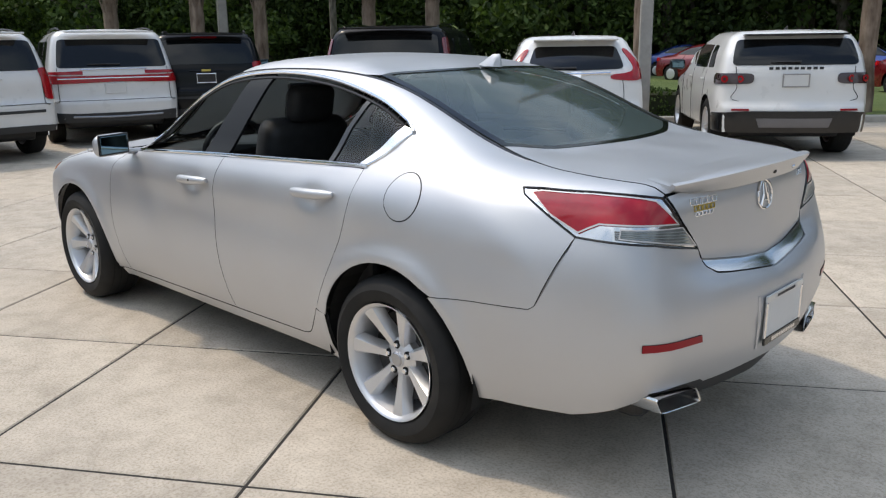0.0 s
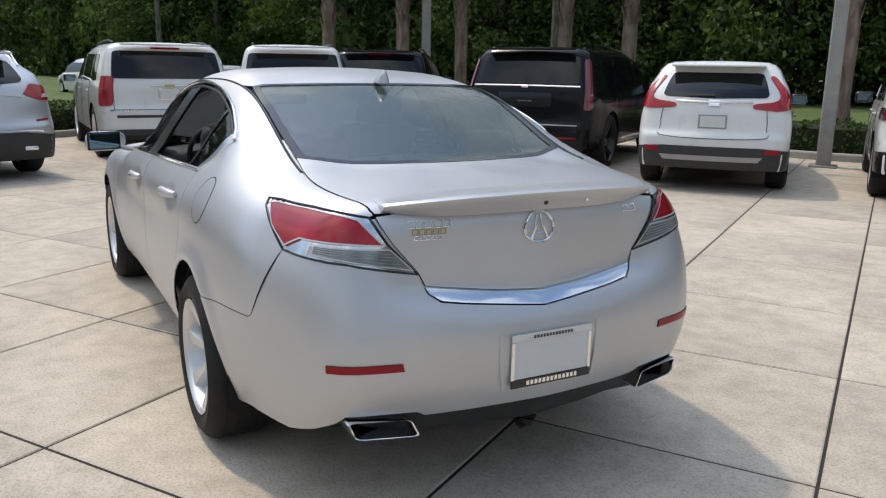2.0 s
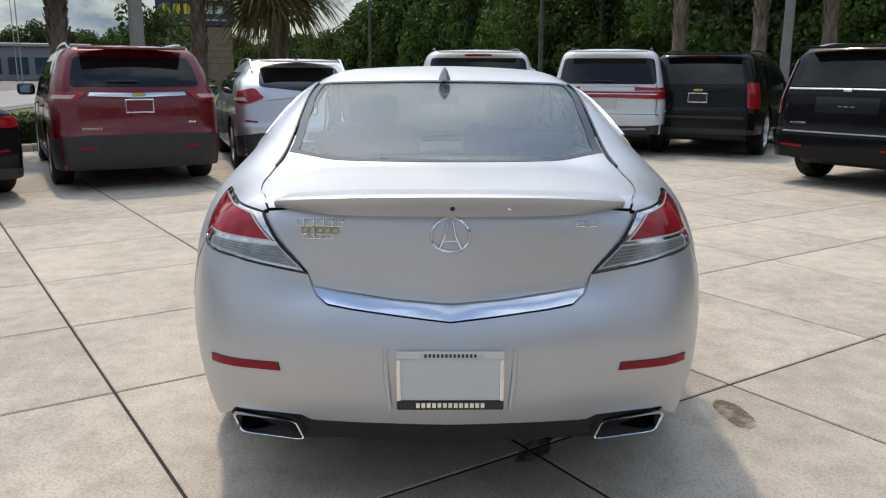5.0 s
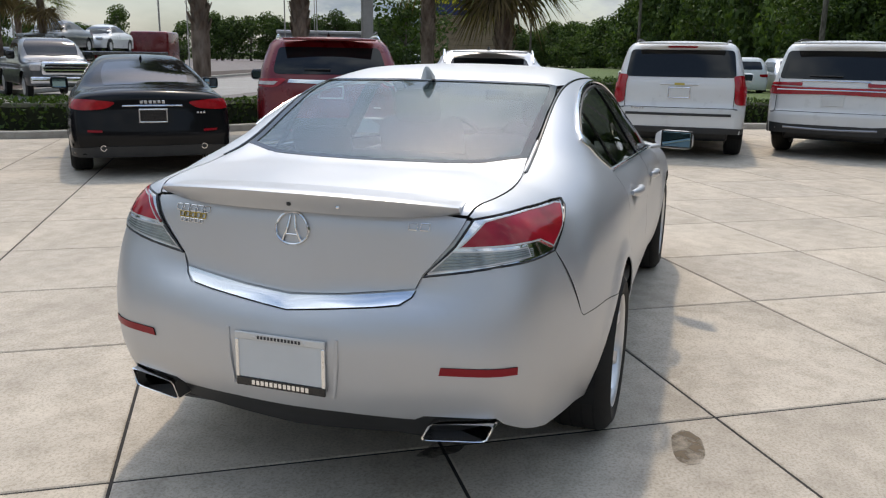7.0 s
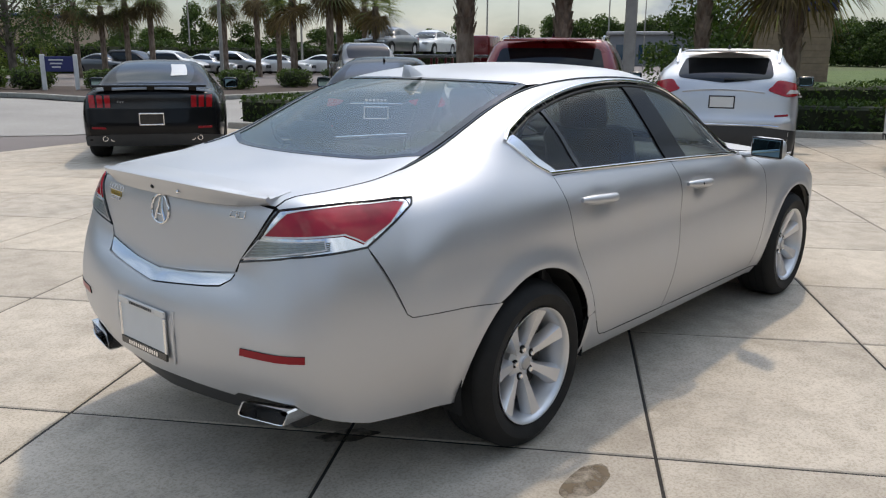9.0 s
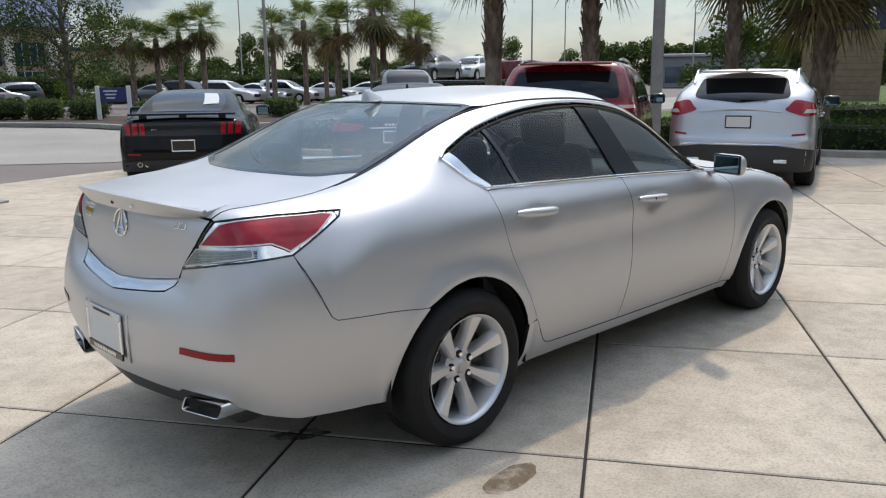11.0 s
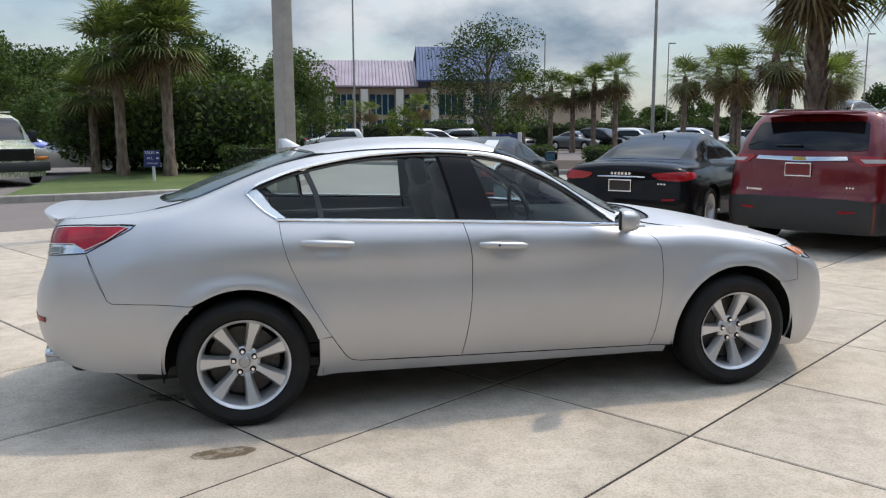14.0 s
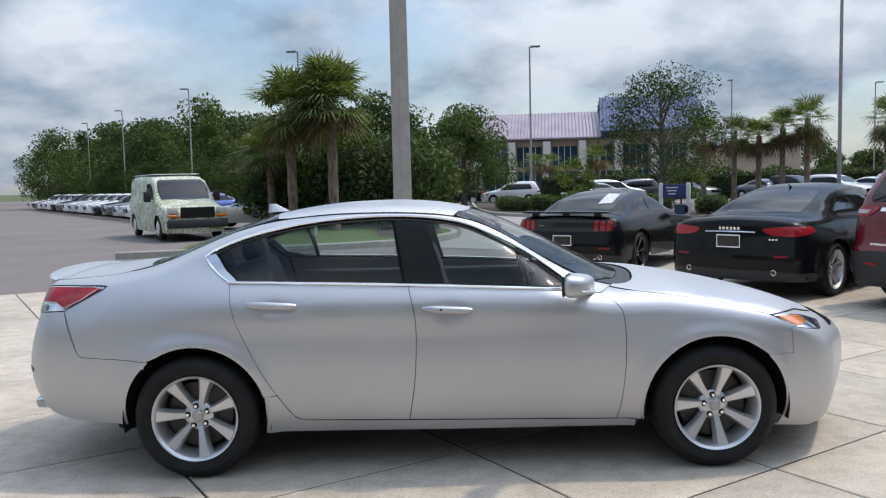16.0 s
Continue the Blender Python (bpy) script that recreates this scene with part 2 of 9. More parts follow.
def tube(points, radius, sides=8, bm=None, closed=False, flat=1.0):
    """A round or flattened bar along a line of points; radius is a number or one for each point."""
    pts = [Vector(p) for p in points]
    rad = radius if isinstance(radius, (list, tuple)) else [radius] * len(pts)
    one, rings = bmesh.new(), []
    n = len(pts)
    for i, p in enumerate(pts):
        d = (pts[(i + 1) % n] - pts[i - 1]) if closed else pts[min(i + 1, n - 1)] - pts[max(i - 1, 0)]
        d.normalize()
        up = Vector((0, 0, 1)) if abs(d.z) < 0.9 else Vector((1, 0, 0))
        a = d.cross(up).normalized()
        b = a.cross(d)
        rings.append([one.verts.new(p + rad[i] * (math.cos(2 * math.pi * k / sides) * a + flat * math.sin(2 * math.pi * k / sides) * b)) for k in range(sides)])
    for i in range(n if closed else n - 1):
        for k in range(sides):
            r, q = rings[i], rings[(i + 1) % n]
            one.faces.new((r[k], r[(k + 1) % sides], q[(k + 1) % sides], q[k]))
    if not closed:
        one.faces.new(rings[0][::-1])
        one.faces.new(rings[-1])
    bmesh.ops.recalc_face_normals(one, faces=one.faces[:])
    return merge(bm, one)


def chain(points, per=6):
    """Catmull-Rom samples along an open line of points."""
    p = np.array(points, float)
    q = np.vstack([2 * p[0] - p[1], p, 2 * p[-1] - p[-2]])
    out = []
    for i in range(1, len(q) - 2):
        for t in np.linspace(0, 1, per, endpoint=False):
            a, b, c, d = q[i - 1 : i + 3]
            out.append(0.5 * (2 * b + (c - a) * t + (2 * a - 5 * b + 4 * c - d) * t**2 + (3 * b - a - 3 * c + d) * t**3))
    return [tuple(v) for v in out] + [tuple(p[-1])]


def curve(*pts, blur=0.0):
    """A smooth function through points, without overshoot (monotone cubic), kept as a table; blur softens its bends."""
    xs, ys = np.array(pts, float).T
    h, d = np.diff(xs), np.diff(ys) / np.diff(xs)
    m = np.empty(len(xs))
    m[0], m[-1] = d[0], d[-1]
    w1, w2 = 2 * h[1:] + h[:-1], h[1:] + 2 * h[:-1]
    same = d[1:] * d[:-1] > 0
    m[1:-1] = np.where(same, (w1 + w2) / (w1 / np.where(same, d[:-1], 1) + w2 / np.where(same, d[1:], 1)), 0)

    def f(x):
        x = np.clip(x, xs[0], xs[-1])
        i = np.clip(np.searchsorted(xs, x) - 1, 0, len(xs) - 2)
        t = (x - xs[i]) / h[i]
        return (2 * t**3 - 3 * t**2 + 1) * ys[i] + (t**3 - 2 * t**2 + t) * h[i] * m[i] + (3 * t**2 - 2 * t**3) * ys[i + 1] + (t**3 - t**2) * h[i] * m[i + 1]

    gx = np.linspace(xs[0], xs[-1], 3001)
    gy = f(gx)
    if blur:
        dx = gx[1] - gx[0]
        n = int(3 * blur / dx)
        w = np.exp(-0.5 * (np.arange(-n, n + 1) * dx / blur) ** 2)
        pad = np.arange(1, n + 1)
        long = np.concatenate([gy[0] - (gy[1] - gy[0]) * pad[::-1], gy, gy[-1] + (gy[-1] - gy[-2]) * pad])
        gy = np.convolve(long, w / w.sum(), "valid")
    return lambda x: np.interp(x, gx, gy)


def ease(t):
    """A soft step from 0 to 1."""
    t = np.clip(t, 0, 1)
    return t * t * (3 - 2 * t)


def smax(a, b, k):
    h = np.maximum(k - np.abs(a - b), 0) / k
    return np.maximum(a, b) + h * h * k / 4


def clip_half(poly, axis, value, keep_over):
    out = []
    for i in range(len(poly)):
        a, b = poly[i - 1], poly[i]
        ia, ib = (a[axis] >= value) == keep_over or a[axis] == value, (b[axis] >= value) == keep_over or b[axis] == value
        if ia != ib:
            t = (value - a[axis]) / (b[axis] - a[axis])
            c = [a[0] + t * (b[0] - a[0]), a[1] + t * (b[1] - a[1])]
            c[axis] = value
            out.append(tuple(c))
        if ib:
            out.append(b)
    return out


def inset(poly, d):
    """A closed outline drawn in by d."""
    p = np.array(poly, float)
    area = np.sum(p[:, 0] * np.roll(p[:, 1], -1) - np.roll(p[:, 0], -1) * p[:, 1])
    e = np.roll(p, -1, 0) - p
    n = np.stack([-e[:, 1], e[:, 0]], 1) / np.maximum(np.linalg.norm(e, axis=1), 1e-9)[:, None] * np.sign(area)
    v = n + np.roll(n, 1, 0)
    v /= np.maximum((v * n).sum(1), 0.35)[:, None]
    return [tuple(q) for q in p + v * d]


def tile(poly, step):
    """Cuts an outline into cells of a grid: points and faces in the plane."""
    p = np.array(poly)
    area = np.sum(p[:, 0] * np.roll(p[:, 1], -1) - np.roll(p[:, 0], -1) * p[:, 1])
    poly = [tuple(q) for q in (p if area > 0 else p[::-1])]
    (x0, y0), (x1, y1) = p.min(0), p.max(0)
    nx, ny = max(1, math.ceil((x1 - x0) / step)), max(1, math.ceil((y1 - y0) / step))
    gx, gy = np.linspace(x0, x1, nx + 1), np.linspace(y0, y1, ny + 1)
    index, pts, faces = {}, [], []

    def key(q):
        k = (round(q[0], 5), round(q[1], 5))
        if k not in index:
            index[k] = len(pts)
            pts.append(q)
        return index[k]

    for i in range(nx):
        col = clip_half(clip_half(poly, 0, gx[i], True), 0, gx[i + 1], False)
        if len(col) < 3:
            continue
        cy = [q[1] for q in col]
        for j in range(ny):
            if gy[j + 1] < min(cy) or gy[j] > max(cy):
                continue
            cell = clip_half(clip_half(col, 1, gy[j], True), 1, gy[j + 1], False)
            f = []
            for q in cell:
                k = key(q)
                if not f or (f[-1] != k):
                    f.append(k)
            if len(f) > 1 and f[0] == f[-1]:
                f.pop()
            if len(set(f)) == len(f) and len(f) >= 3:
                a = sum(pts[f[k - 1]][0] * pts[f[k]][1] - pts[f[k]][0] * pts[f[k - 1]][1] for k in range(len(f)))
                if abs(a) > 1e-9:
                    faces.append(f)
    return np.array(pts), faces


class Shape:
    """A car's outer skin as the zero set of a smooth function, with panels cut from it by outlines.
    x ahead, y to the left, z up; outlines on the flank lie in (x, angle), those on the tail or nose in (angle, z)."""

    zc = 0.70
    R = 0.85
    corner_axis = (-1.75, 0.30, 0.86)

    def __init__(self, field, tail_axis, nose_axis):
        self.field, self.tail_axis, self.nose_axis = field, tail_axis, nose_axis

    def cast(self, o, d, far=3.5):
        lo, hi = np.zeros(len(o)), np.full(len(o), far)
        for _ in range(34):
            mid = (lo + hi) / 2
            inside = self.field(o + d * mid[:, None]) < 0
            lo, hi = np.where(inside, mid, lo), np.where(inside, hi, mid)
        return o + d * lo[:, None]

    def normal(self, p):
        e = 0.004
        g = np.stack([self.field(p + v) - self.field(p - v) for v in np.eye(3) * e], 1)
        return g / np.maximum(np.linalg.norm(g, axis=1), 1e-9)[:, None]

    def place(self, kind, q):
        """From the plane of the outlines to the skin."""
        q = np.atleast_2d(q)
        o, d = np.zeros((len(q), 3)), np.zeros((len(q), 3))
        if kind == "flank":
            a = q[:, 1] / self.R
            o[:, 0], o[:, 2] = q[:, 0], self.zc
            d[:, 1], d[:, 2] = -np.sin(a), np.cos(a)
        elif kind == "corner":
            a, e = q[:, 0] / self.R, q[:, 1] / self.R
            o[:] = self.corner_axis
            d[:, 0], d[:, 1], d[:, 2] = -np.cos(a) * np.cos(e), np.sin(a) * np.cos(e), np.sin(e)
        else:
            a = q[:, 0] / self.R
            o[:, 0], o[:, 2] = (self.tail_axis if kind == "tail" else self.nose_axis), q[:, 1]
            d[:, 0], d[:, 1] = (-1 if kind == "tail" else 1) * np.cos(a), np.sin(a)
        return self.cast(o, d)

    def side(self, pts):
        """Flank outline from points (x, z) of the right side seen square."""
        p = np.array(pts, float)
        o, d = np.zeros((len(p), 3)), np.zeros((len(p), 3))
        o[:, 0], o[:, 2], d[:, 1] = p[:, 0], p[:, 1], -1
        s = self.cast(o, d)
        return [(x, self.R * math.atan2(-y, z - self.zc)) for x, y, z in s]

    def above(self, pts):
        """Flank outline from points (x, y) seen from above; y > 0 here is the right side."""
        p = np.array(pts, float)
        o, d = np.zeros((len(p), 3)), np.zeros((len(p), 3))
        o[:, 0], o[:, 1], o[:, 2], d[:, 2] = p[:, 0], -p[:, 1], self.zc, 1
        s = self.cast(o, d)
        return [(x, self.R * math.atan2(-y, z - self.zc)) for x, y, z in s]

    def behind(self, pts):
        """Tail outline from points (y, z) seen from behind."""
        p = np.array(pts, float)
        o, d = np.zeros((len(p), 3)), np.zeros((len(p), 3))
        o[:, 0], o[:, 1], o[:, 2], d[:, 0] = self.tail_axis, p[:, 0], p[:, 1], -1
        s = self.cast(o, d)
        return [(self.R * math.atan2(y, self.tail_axis - x), z) for x, y, z in s]

    def flank_to(self, kind, pts):
        """Tail or nose outline from points (x, z) of the right side seen square, on the left half."""
        p = self.place("flank", self.side(pts))
        axis = self.tail_axis if kind == "tail" else self.nose_axis
        return [(self.R * math.atan2(-y, (axis - x) if kind == "tail" else (x - axis)), z) for x, y, z in p]

    def tail_to_flank(self, outline):
        """Flank outline from a tail outline."""
        return [(x, self.R * math.atan2(abs(y), z - self.zc)) for x, y, z in self.place("tail", outline)]

    def around(self, pts):
        """Tail outline from points (x, y, z) near the skin."""
        return [(self.R * math.atan2(y, self.tail_axis - x), z) for x, y, z in pts]

    def corner(self, pts):
        """Outline round the left rear corner from points (x, y, z) near the skin, as two angles."""
        cx, cy, cz = self.corner_axis
        return [(self.R * math.atan2(y - cy, cx - x), self.R * math.atan2(z - cz, math.hypot(y - cy, cx - x))) for x, y, z in pts]

    def panel(self, name, kind, outline, mat, parent, label="", step=0.03, gap=0.002, off=0.0, deep=0.012, flange=0.007, mirror=False):
        outline = [q for i, q in enumerate(outline) if i == 0 or math.dist(q, outline[i - 1]) > 1e-4]
        if math.dist(outline[0], outline[-1]) < 1e-4:
            outline = outline[:-1]
        long = []
        for i in range(len(outline)):
            a, b = outline[i], outline[(i + 1) % len(outline)]
            n = max(1, math.ceil(math.dist(a, b) / step))
            long += [(a[0] + (b[0] - a[0]) * t / n, a[1] + (b[1] - a[1]) * t / n) for t in range(n)]
        q, faces = tile(inset(long, gap), step)
        p = self.place(kind, q)
        nrm = self.normal(p)
        if sum(np.dot(np.cross(p[f[1]] - p[f[0]], p[f[2]] - p[f[1]]), nrm[f[0]]) for f in faces) < 0:
            faces = [f[::-1] for f in faces]
        p = p + nrm * off
        edges = {}
        for f in faces:
            for i in range(len(f)):
                edges[(f[i - 1], f[i])] = True
        rim = [(a, b) for a, b in edges if (b, a) not in edges]
        verts, norms, slots = list(p), list(nrm), [0] * len(faces)
        if deep:
            out = {}
            for a, b in rim:
                w = np.cross(p[b] - p[a], nrm[a])
                w /= max(np.linalg.norm(w), 1e-9)
                for k in (a, b):
                    out[k] = out.get(k, 0) + w
            low, far, top = {}, {}, {}
            for k, w in out.items():
                w = w / max(np.linalg.norm(w), 1e-9)
                for store, v, n in ((top, p[k], w), (low, p[k] - nrm[k] * deep, w), (far, p[k] - nrm[k] * deep + w * flange, nrm[k])):
                    store[k] = len(verts)
                    verts.append(v)
                    norms.append(n)
            for a, b in rim:
                faces.append([top[b], top[a], low[a], low[b]])
                slots.append(1 if flange else 0)
                if flange:
                    faces.append([low[b], low[a], far[a], far[b]])
                    slots.append(1)
        verts, norms = np.array(verts), np.array(norms)
        if mirror:
            verts, norms = verts * (1, -1, 1), norms * (1, -1, 1)
            faces = [f[::-1] for f in faces]
        return link_mesh(name, verts, faces, [mat, GAP] if flange else [mat], parent, label, norms, True, slots)


# ---- the silver saloon ----
def dents(p, spots):
    s = 0
    for x, z, rx, rz, depth in spots:
        s = s + depth * np.exp(-(((p[:, 0] - x) / rx) ** 2) - ((p[:, 2] - z) / rz) ** 2)
    return s


def saloon_field():
    width = curve((-2.5, 0.65), (-2.35, 0.74), (-2.2, 0.804), (-2.05, 0.855), (-1.9, 0.892), (-1.7, 0.92), (-1.5, 0.933), (-1.0, 0.928), (0, 0.925), (1.0, 0.928), (1.5, 0.930), (1.8, 0.895), (2.05, 0.82), (2.3, 0.69), (2.5, 0.5), blur=0.05)
    prof = curve((0.10, 0.80), (0.19, 0.880), (0.26, 0.930), (0.34, 0.962), (0.42, 0.981), (0.51, 0.995), (0.60, 1.0), (0.68, 0.997), (0.76, 0.989), (0.84, 0.975), (0.92, 0.956), (0.96, 0.940), (1.0, 0.915), (1.06, 0.868), (1.2, 0.70), blur=0.022)
    prof_end = curve((0.10, 0.80), (0.22, 0.885), (0.32, 0.935), (0.44, 0.975), (0.54, 0.995), (0.62, 1.0), (0.74, 0.99), (0.84, 0.965), (0.92, 0.925), (1.0, 0.875), (1.06, 0.82), (1.2, 0.66), blur=0.03)
    deck = curve((-2.5, 1.045), (-2.38, 1.058), (-2.1, 1.085), (-1.8, 1.105), (-1.5, 1.10), (-1.2, 1.07), (-0.6, 1.045), (0.2, 1.01), (0.8, 0.985), (1.1, 0.985), (1.4, 0.950), (1.7, 0.890), (1.95, 0.825), (2.2, 0.735), (2.4, 0.64), (2.5, 0.58), blur=0.04)
    top = curve((-2.45, -1.0), (-2.2, 0.80), (-2.0, 1.015), (-1.8, 1.115), (-1.6, 1.20), (-1.4, 1.278), (-1.2, 1.345), (-1.0, 1.396), (-0.8, 1.428), (-0.6, 1.446), (-0.35, 1.452), (-0.1, 1.437), (0.1, 1.402), (0.3, 1.333), (0.5, 1.243), (0.7, 1.143), (0.9, 1.038), (1.1, 0.93), (1.4, 0.76), (1.6, 0.60), (2.2, -1.0))
    tail = curve((0.1, -2.30), (0.30, -2.40), (0.37, -2.44), (0.46, -2.466), (0.58, -2.472), (0.66, -2.458), (0.70, -2.436), (0.735, -2.400), (0.76, -2.388), (0.85, -2.380), (0.95, -2.372), (1.03, -2.365), (1.2, -2.33))
    tail_side = curve((0.1, -2.30), (0.30, -2.40), (0.37, -2.44), (0.46, -2.466), (0.56, -2.470), (0.64, -2.456), (0.72, -2.430), (0.80, -2.402), (0.88, -2.383), (0.95, -2.372), (1.03, -2.365), (1.2, -2.33), blur=0.025)
    nose = curve((0.1, 2.36), (0.25, 2.44), (0.45, 2.475), (0.60, 2.455), (0.70, 2.40), (0.80, 2.28), (0.95, 2.1))
    green = curve((-2.4, -0.14), (-2.0, -0.085), (-1.6, -0.04), (-1.2, -0.012), (-0.4, 0.0), (0.2, -0.005), (0.7, -0.035), (1.1, -0.09))
    tumble = curve((0.3, 0.52), (0.55, 0.68), (0.70, 0.80), (0.80, 0.872), (0.86, 0.896), (0.91, 0.896), (1.0, 0.862), (1.1, 0.805), (1.2, 0.742), (1.3, 0.675), (1.4, 0.60), (1.5, 0.51), blur=0.018)

    def field(p):
        x, y, z = p.T
        ay = np.abs(y)
        end = ease((-1.1 - x) / 1.0)
        w = 1.006 * width(x) * (prof(z) * (1 - end) + prof_end(z) * end)
        for cx in (-1.3875, 1.3875):
            r = np.hypot(x - cx, z - 0.33)
            w = w + 0.014 * np.exp(-(((r - 0.40) / 0.045) ** 2)) * (z > 0.2)
        w = w - dents(p, ((-0.945, 0.908, 0.062, 0.036, 0.036), (-0.02, 0.868, 0.062, 0.036, 0.036)))
        side = (ay - w) * 0.97
        up = z - deck(x) + 0.07 * y * y
        zs = z - 0.10 * np.minimum(ay, 0.55)
        rise = ease((z - 0.66) / 0.16)
        outer = ease((ay - 0.38) / 0.22)
        rear = tail(zs) * (1 - outer) + tail_side(zs) * outer + (0.20 - 0.08 * rise) * y * y + 0.05 * rise * (np.sqrt(y * y + 0.0009) - 0.03) + 0.25 * np.maximum(ay - 0.62, 0) ** 2 - x
        front = x - nose(z) + 0.58 * (np.sqrt(y * y + 0.01) - 0.1)
        low = smax(smax(side, up, 0.10), smax(rear, front, 0.05), 0.10)
        bow = np.where(x < -0.6, x - 0.30 * y * y * ease((-0.6 - x) / 0.9), x + 0.42 * y * y * ease((x + 0.2) / 0.8))
        roof = (z - top(bow) + (0.085 - 0.05 * ease((-0.75 - x) / 0.5)) * y * y) * 0.9
        flank = (ay - tumble(z) - green(x)) * 0.86
        cabin = smax(flank, roof, 0.10)
        k = 0.035 + 0.065 * ease((ay - 0.40) / 0.2)
        return -smax(-low, -cabin, k)

    return field


car = thing("sedan", label="silver four-door luxury sedan with alloy wheels parked on concrete", category="car")
S = Shape(saloon_field(), -1.45, 1.2)
AX = 1.3875


def arc(cx, a0, a1, r=0.384, n=16):
    return [(cx + r * math.cos(radians(a0 + (a1 - a0) * k / n)), 0.33 + r * math.sin(radians(a0 + (a1 - a0) * k / n))) for k in range(n + 1)]


DOOR_REAR = chain([(-1.195, 1.035), (-1.184, 0.95), (-1.152, 0.83), (-1.085, 0.685), (-1.0, 0.528), (-0.925, 0.408), (-0.86, 0.318), (-0.80, 0.297)], 5)
B_LINE = chain([(-0.25, 0.285), (-0.222, 0.45), (-0.206, 0.62), (-0.205, 0.83), (-0.24, 1.003)], 5)
DOOR_FRONT = chain([(0.862, 0.266), (0.885, 0.37), (0.905, 0.60), (0.902, 0.80), (0.875, 0.88), (0.80, 0.935)], 5)
DLO_TOP = chain([(-1.352, 1.170), (-1.275, 1.216), (-1.07, 1.288), (-0.729, 1.350), (-0.329, 1.370), (0.007, 1.338), (0.22, 1.258), (0.402, 1.160), (0.545, 1.062), (0.66, 0.975)], 6)
BELT = chain([(0.66, 0.962), (0.30, 0.985), (-0.24, 1.010), (-0.80, 1.030), (-1.205, 1.043)], 4)
DLO = DLO_TOP + BELT + chain([(-1.205, 1.043), (-1.27, 1.085), (-1.352, 1.170)], 4)[1:-1]
DITCH = chain([(0.88, 0.665), (0.5, 0.635), (0.1, 0.600), (-0.4, 0.585), (-0.9, 0.580), (-1.3, 0.590), (-1.62, 0.602), (-1.80, 0.612)], 5)
TRUNK_SIDE = chain([(-1.80, 0.612), (-2.0, 0.615), (-2.16, 0.592), (-2.285, 0.550)], 4)
LAMP = [(-1.884, 0.752, 1.029), (-1.95, 0.735, 1.033), (-2.114, 0.684, 1.031), (-2.24, 0.615, 1.021), (-2.282, 0.562, 1.013), (-2.32, 0.515, 0.931), (-2.347, 0.425, 0.833), (-2.295, 0.655, 0.879), (-2.19, 0.745, 0.892), (-2.115, 0.783, 0.899), (-2.02, 0.787, 0.950), (-1.905, 0.770, 1.008)]


def both(name, kind, outline, mat, label="", **kw):
    return [S.panel(name, kind, outline, mat, car, label, mirror=m, **kw) for m in (False, True)]


def band(name, kind, outline, w, mat, parent, off=0.001, label="", mirror=False, step=0.025):
    """A flat strip of width w along the inside of an outline on the skin."""
    long = []
    for i in range(len(outline)):
        a, b = outline[i], outline[(i + 1) % len(outline)]
        n = max(1, math.ceil(math.dist(a, b) / step))
        long += [(a[0] + (b[0] - a[0]) * t / n, a[1] + (b[1] - a[1]) * t / n) for t in range(n)]
    p, q = S.place(kind, long), S.place(kind, inset(long, w))
    np_, nq = S.normal(p), S.normal(q)
    n = len(p)
    verts, norms = np.vstack([p + np_ * off, q + nq * off]), np.vstack([np_, nq])
    faces = [[i, (i + 1) % n, n + (i + 1) % n, n + i] for i in range(n)]
    if sum(np.dot(np.cross(verts[f[1]] - verts[f[0]], verts[f[2]] - verts[f[1]]), norms[f[0]]) for f in faces) < 0:
        faces = [f[::-1] for f in faces]
    if mirror:
        verts, norms, faces = verts * (1, -1, 1), norms * (1, -1, 1), [f[::-1] for f in faces]
    return link_mesh(name, verts, faces, mat, parent, label, norms)


def hairline(name, kind, line, parent, r=0.0017, sink=0.0006):
    """A thin dark shut line along a path on the skin, on both sides of the car."""
    pts = S.place(kind, [(a[0] + (b[0] - a[0]) * t, a[1] + (b[1] - a[1]) * t) for a, b in zip(line, line[1:]) for t in np.linspace(0, 1, max(2, math.ceil(math.dist(a, b) / 0.03)), endpoint=False)] + [line[-1]])
    pts = pts - S.normal(pts) * sink
    for m in (1, -1):
        part(name, tube(pts * (1, m, 1), r, 5), GAP, parent)


both("rear_door", "flank", S.side(DOOR_REAR + B_LINE + chain([(-0.24, 1.006), (-0.8, 1.026), (-1.195, 1.037)], 5)[1:-1]), SILVER, step=0.02, gap=0.0019)
both("front_door", "flank", S.side(B_LINE[::-1] + DOOR_FRONT + chain([(0.80, 0.938), (0.66, 0.956), (0.3, 0.981), (-0.24, 1.006)], 5)[1:-1]), SILVER, step=0.02, gap=0.0019)
both("rocker_panel", "flank", S.side([(-1.028, 0.222), (-1.012, 0.30), (-1.014, 0.440), (-0.948, 0.443), *DOOR_REAR[-11:], *chain([(-0.80, 0.296), (-0.25, 0.283), (0.862, 0.264)], 4)[1:], (0.968, 0.26), (0.968, 0.213), (0, 0.215)]), SILVER, step=0.03)
fender_top = [(0.80, 0.945), (1.0, 0.942), (1.25, 0.912), (1.5, 0.862), (1.68, 0.812)]
both("front_fender", "flank", S.side(DOOR_FRONT + chain(fender_top, 4)[1:] + [(1.79, 0.745), (1.80, 0.61), (1.665, 0.605)] + arc(AX, 47, 196)[1:] + [(1.01, 0.262)]), SILVER, step=0.025, gap=0.0012, flange=0.003)
quarter = S.side([(-0.947, 0.446)] + DOOR_REAR[:-9][::-1] + chain([(-1.207, 1.043), (-1.27, 1.085), (-1.354, 1.172)], 4) + DLO_TOP[1:] + [(0.70, 0.945), (0.80, 0.945)])
quarter += S.above(DITCH + TRUNK_SIDE[1:])


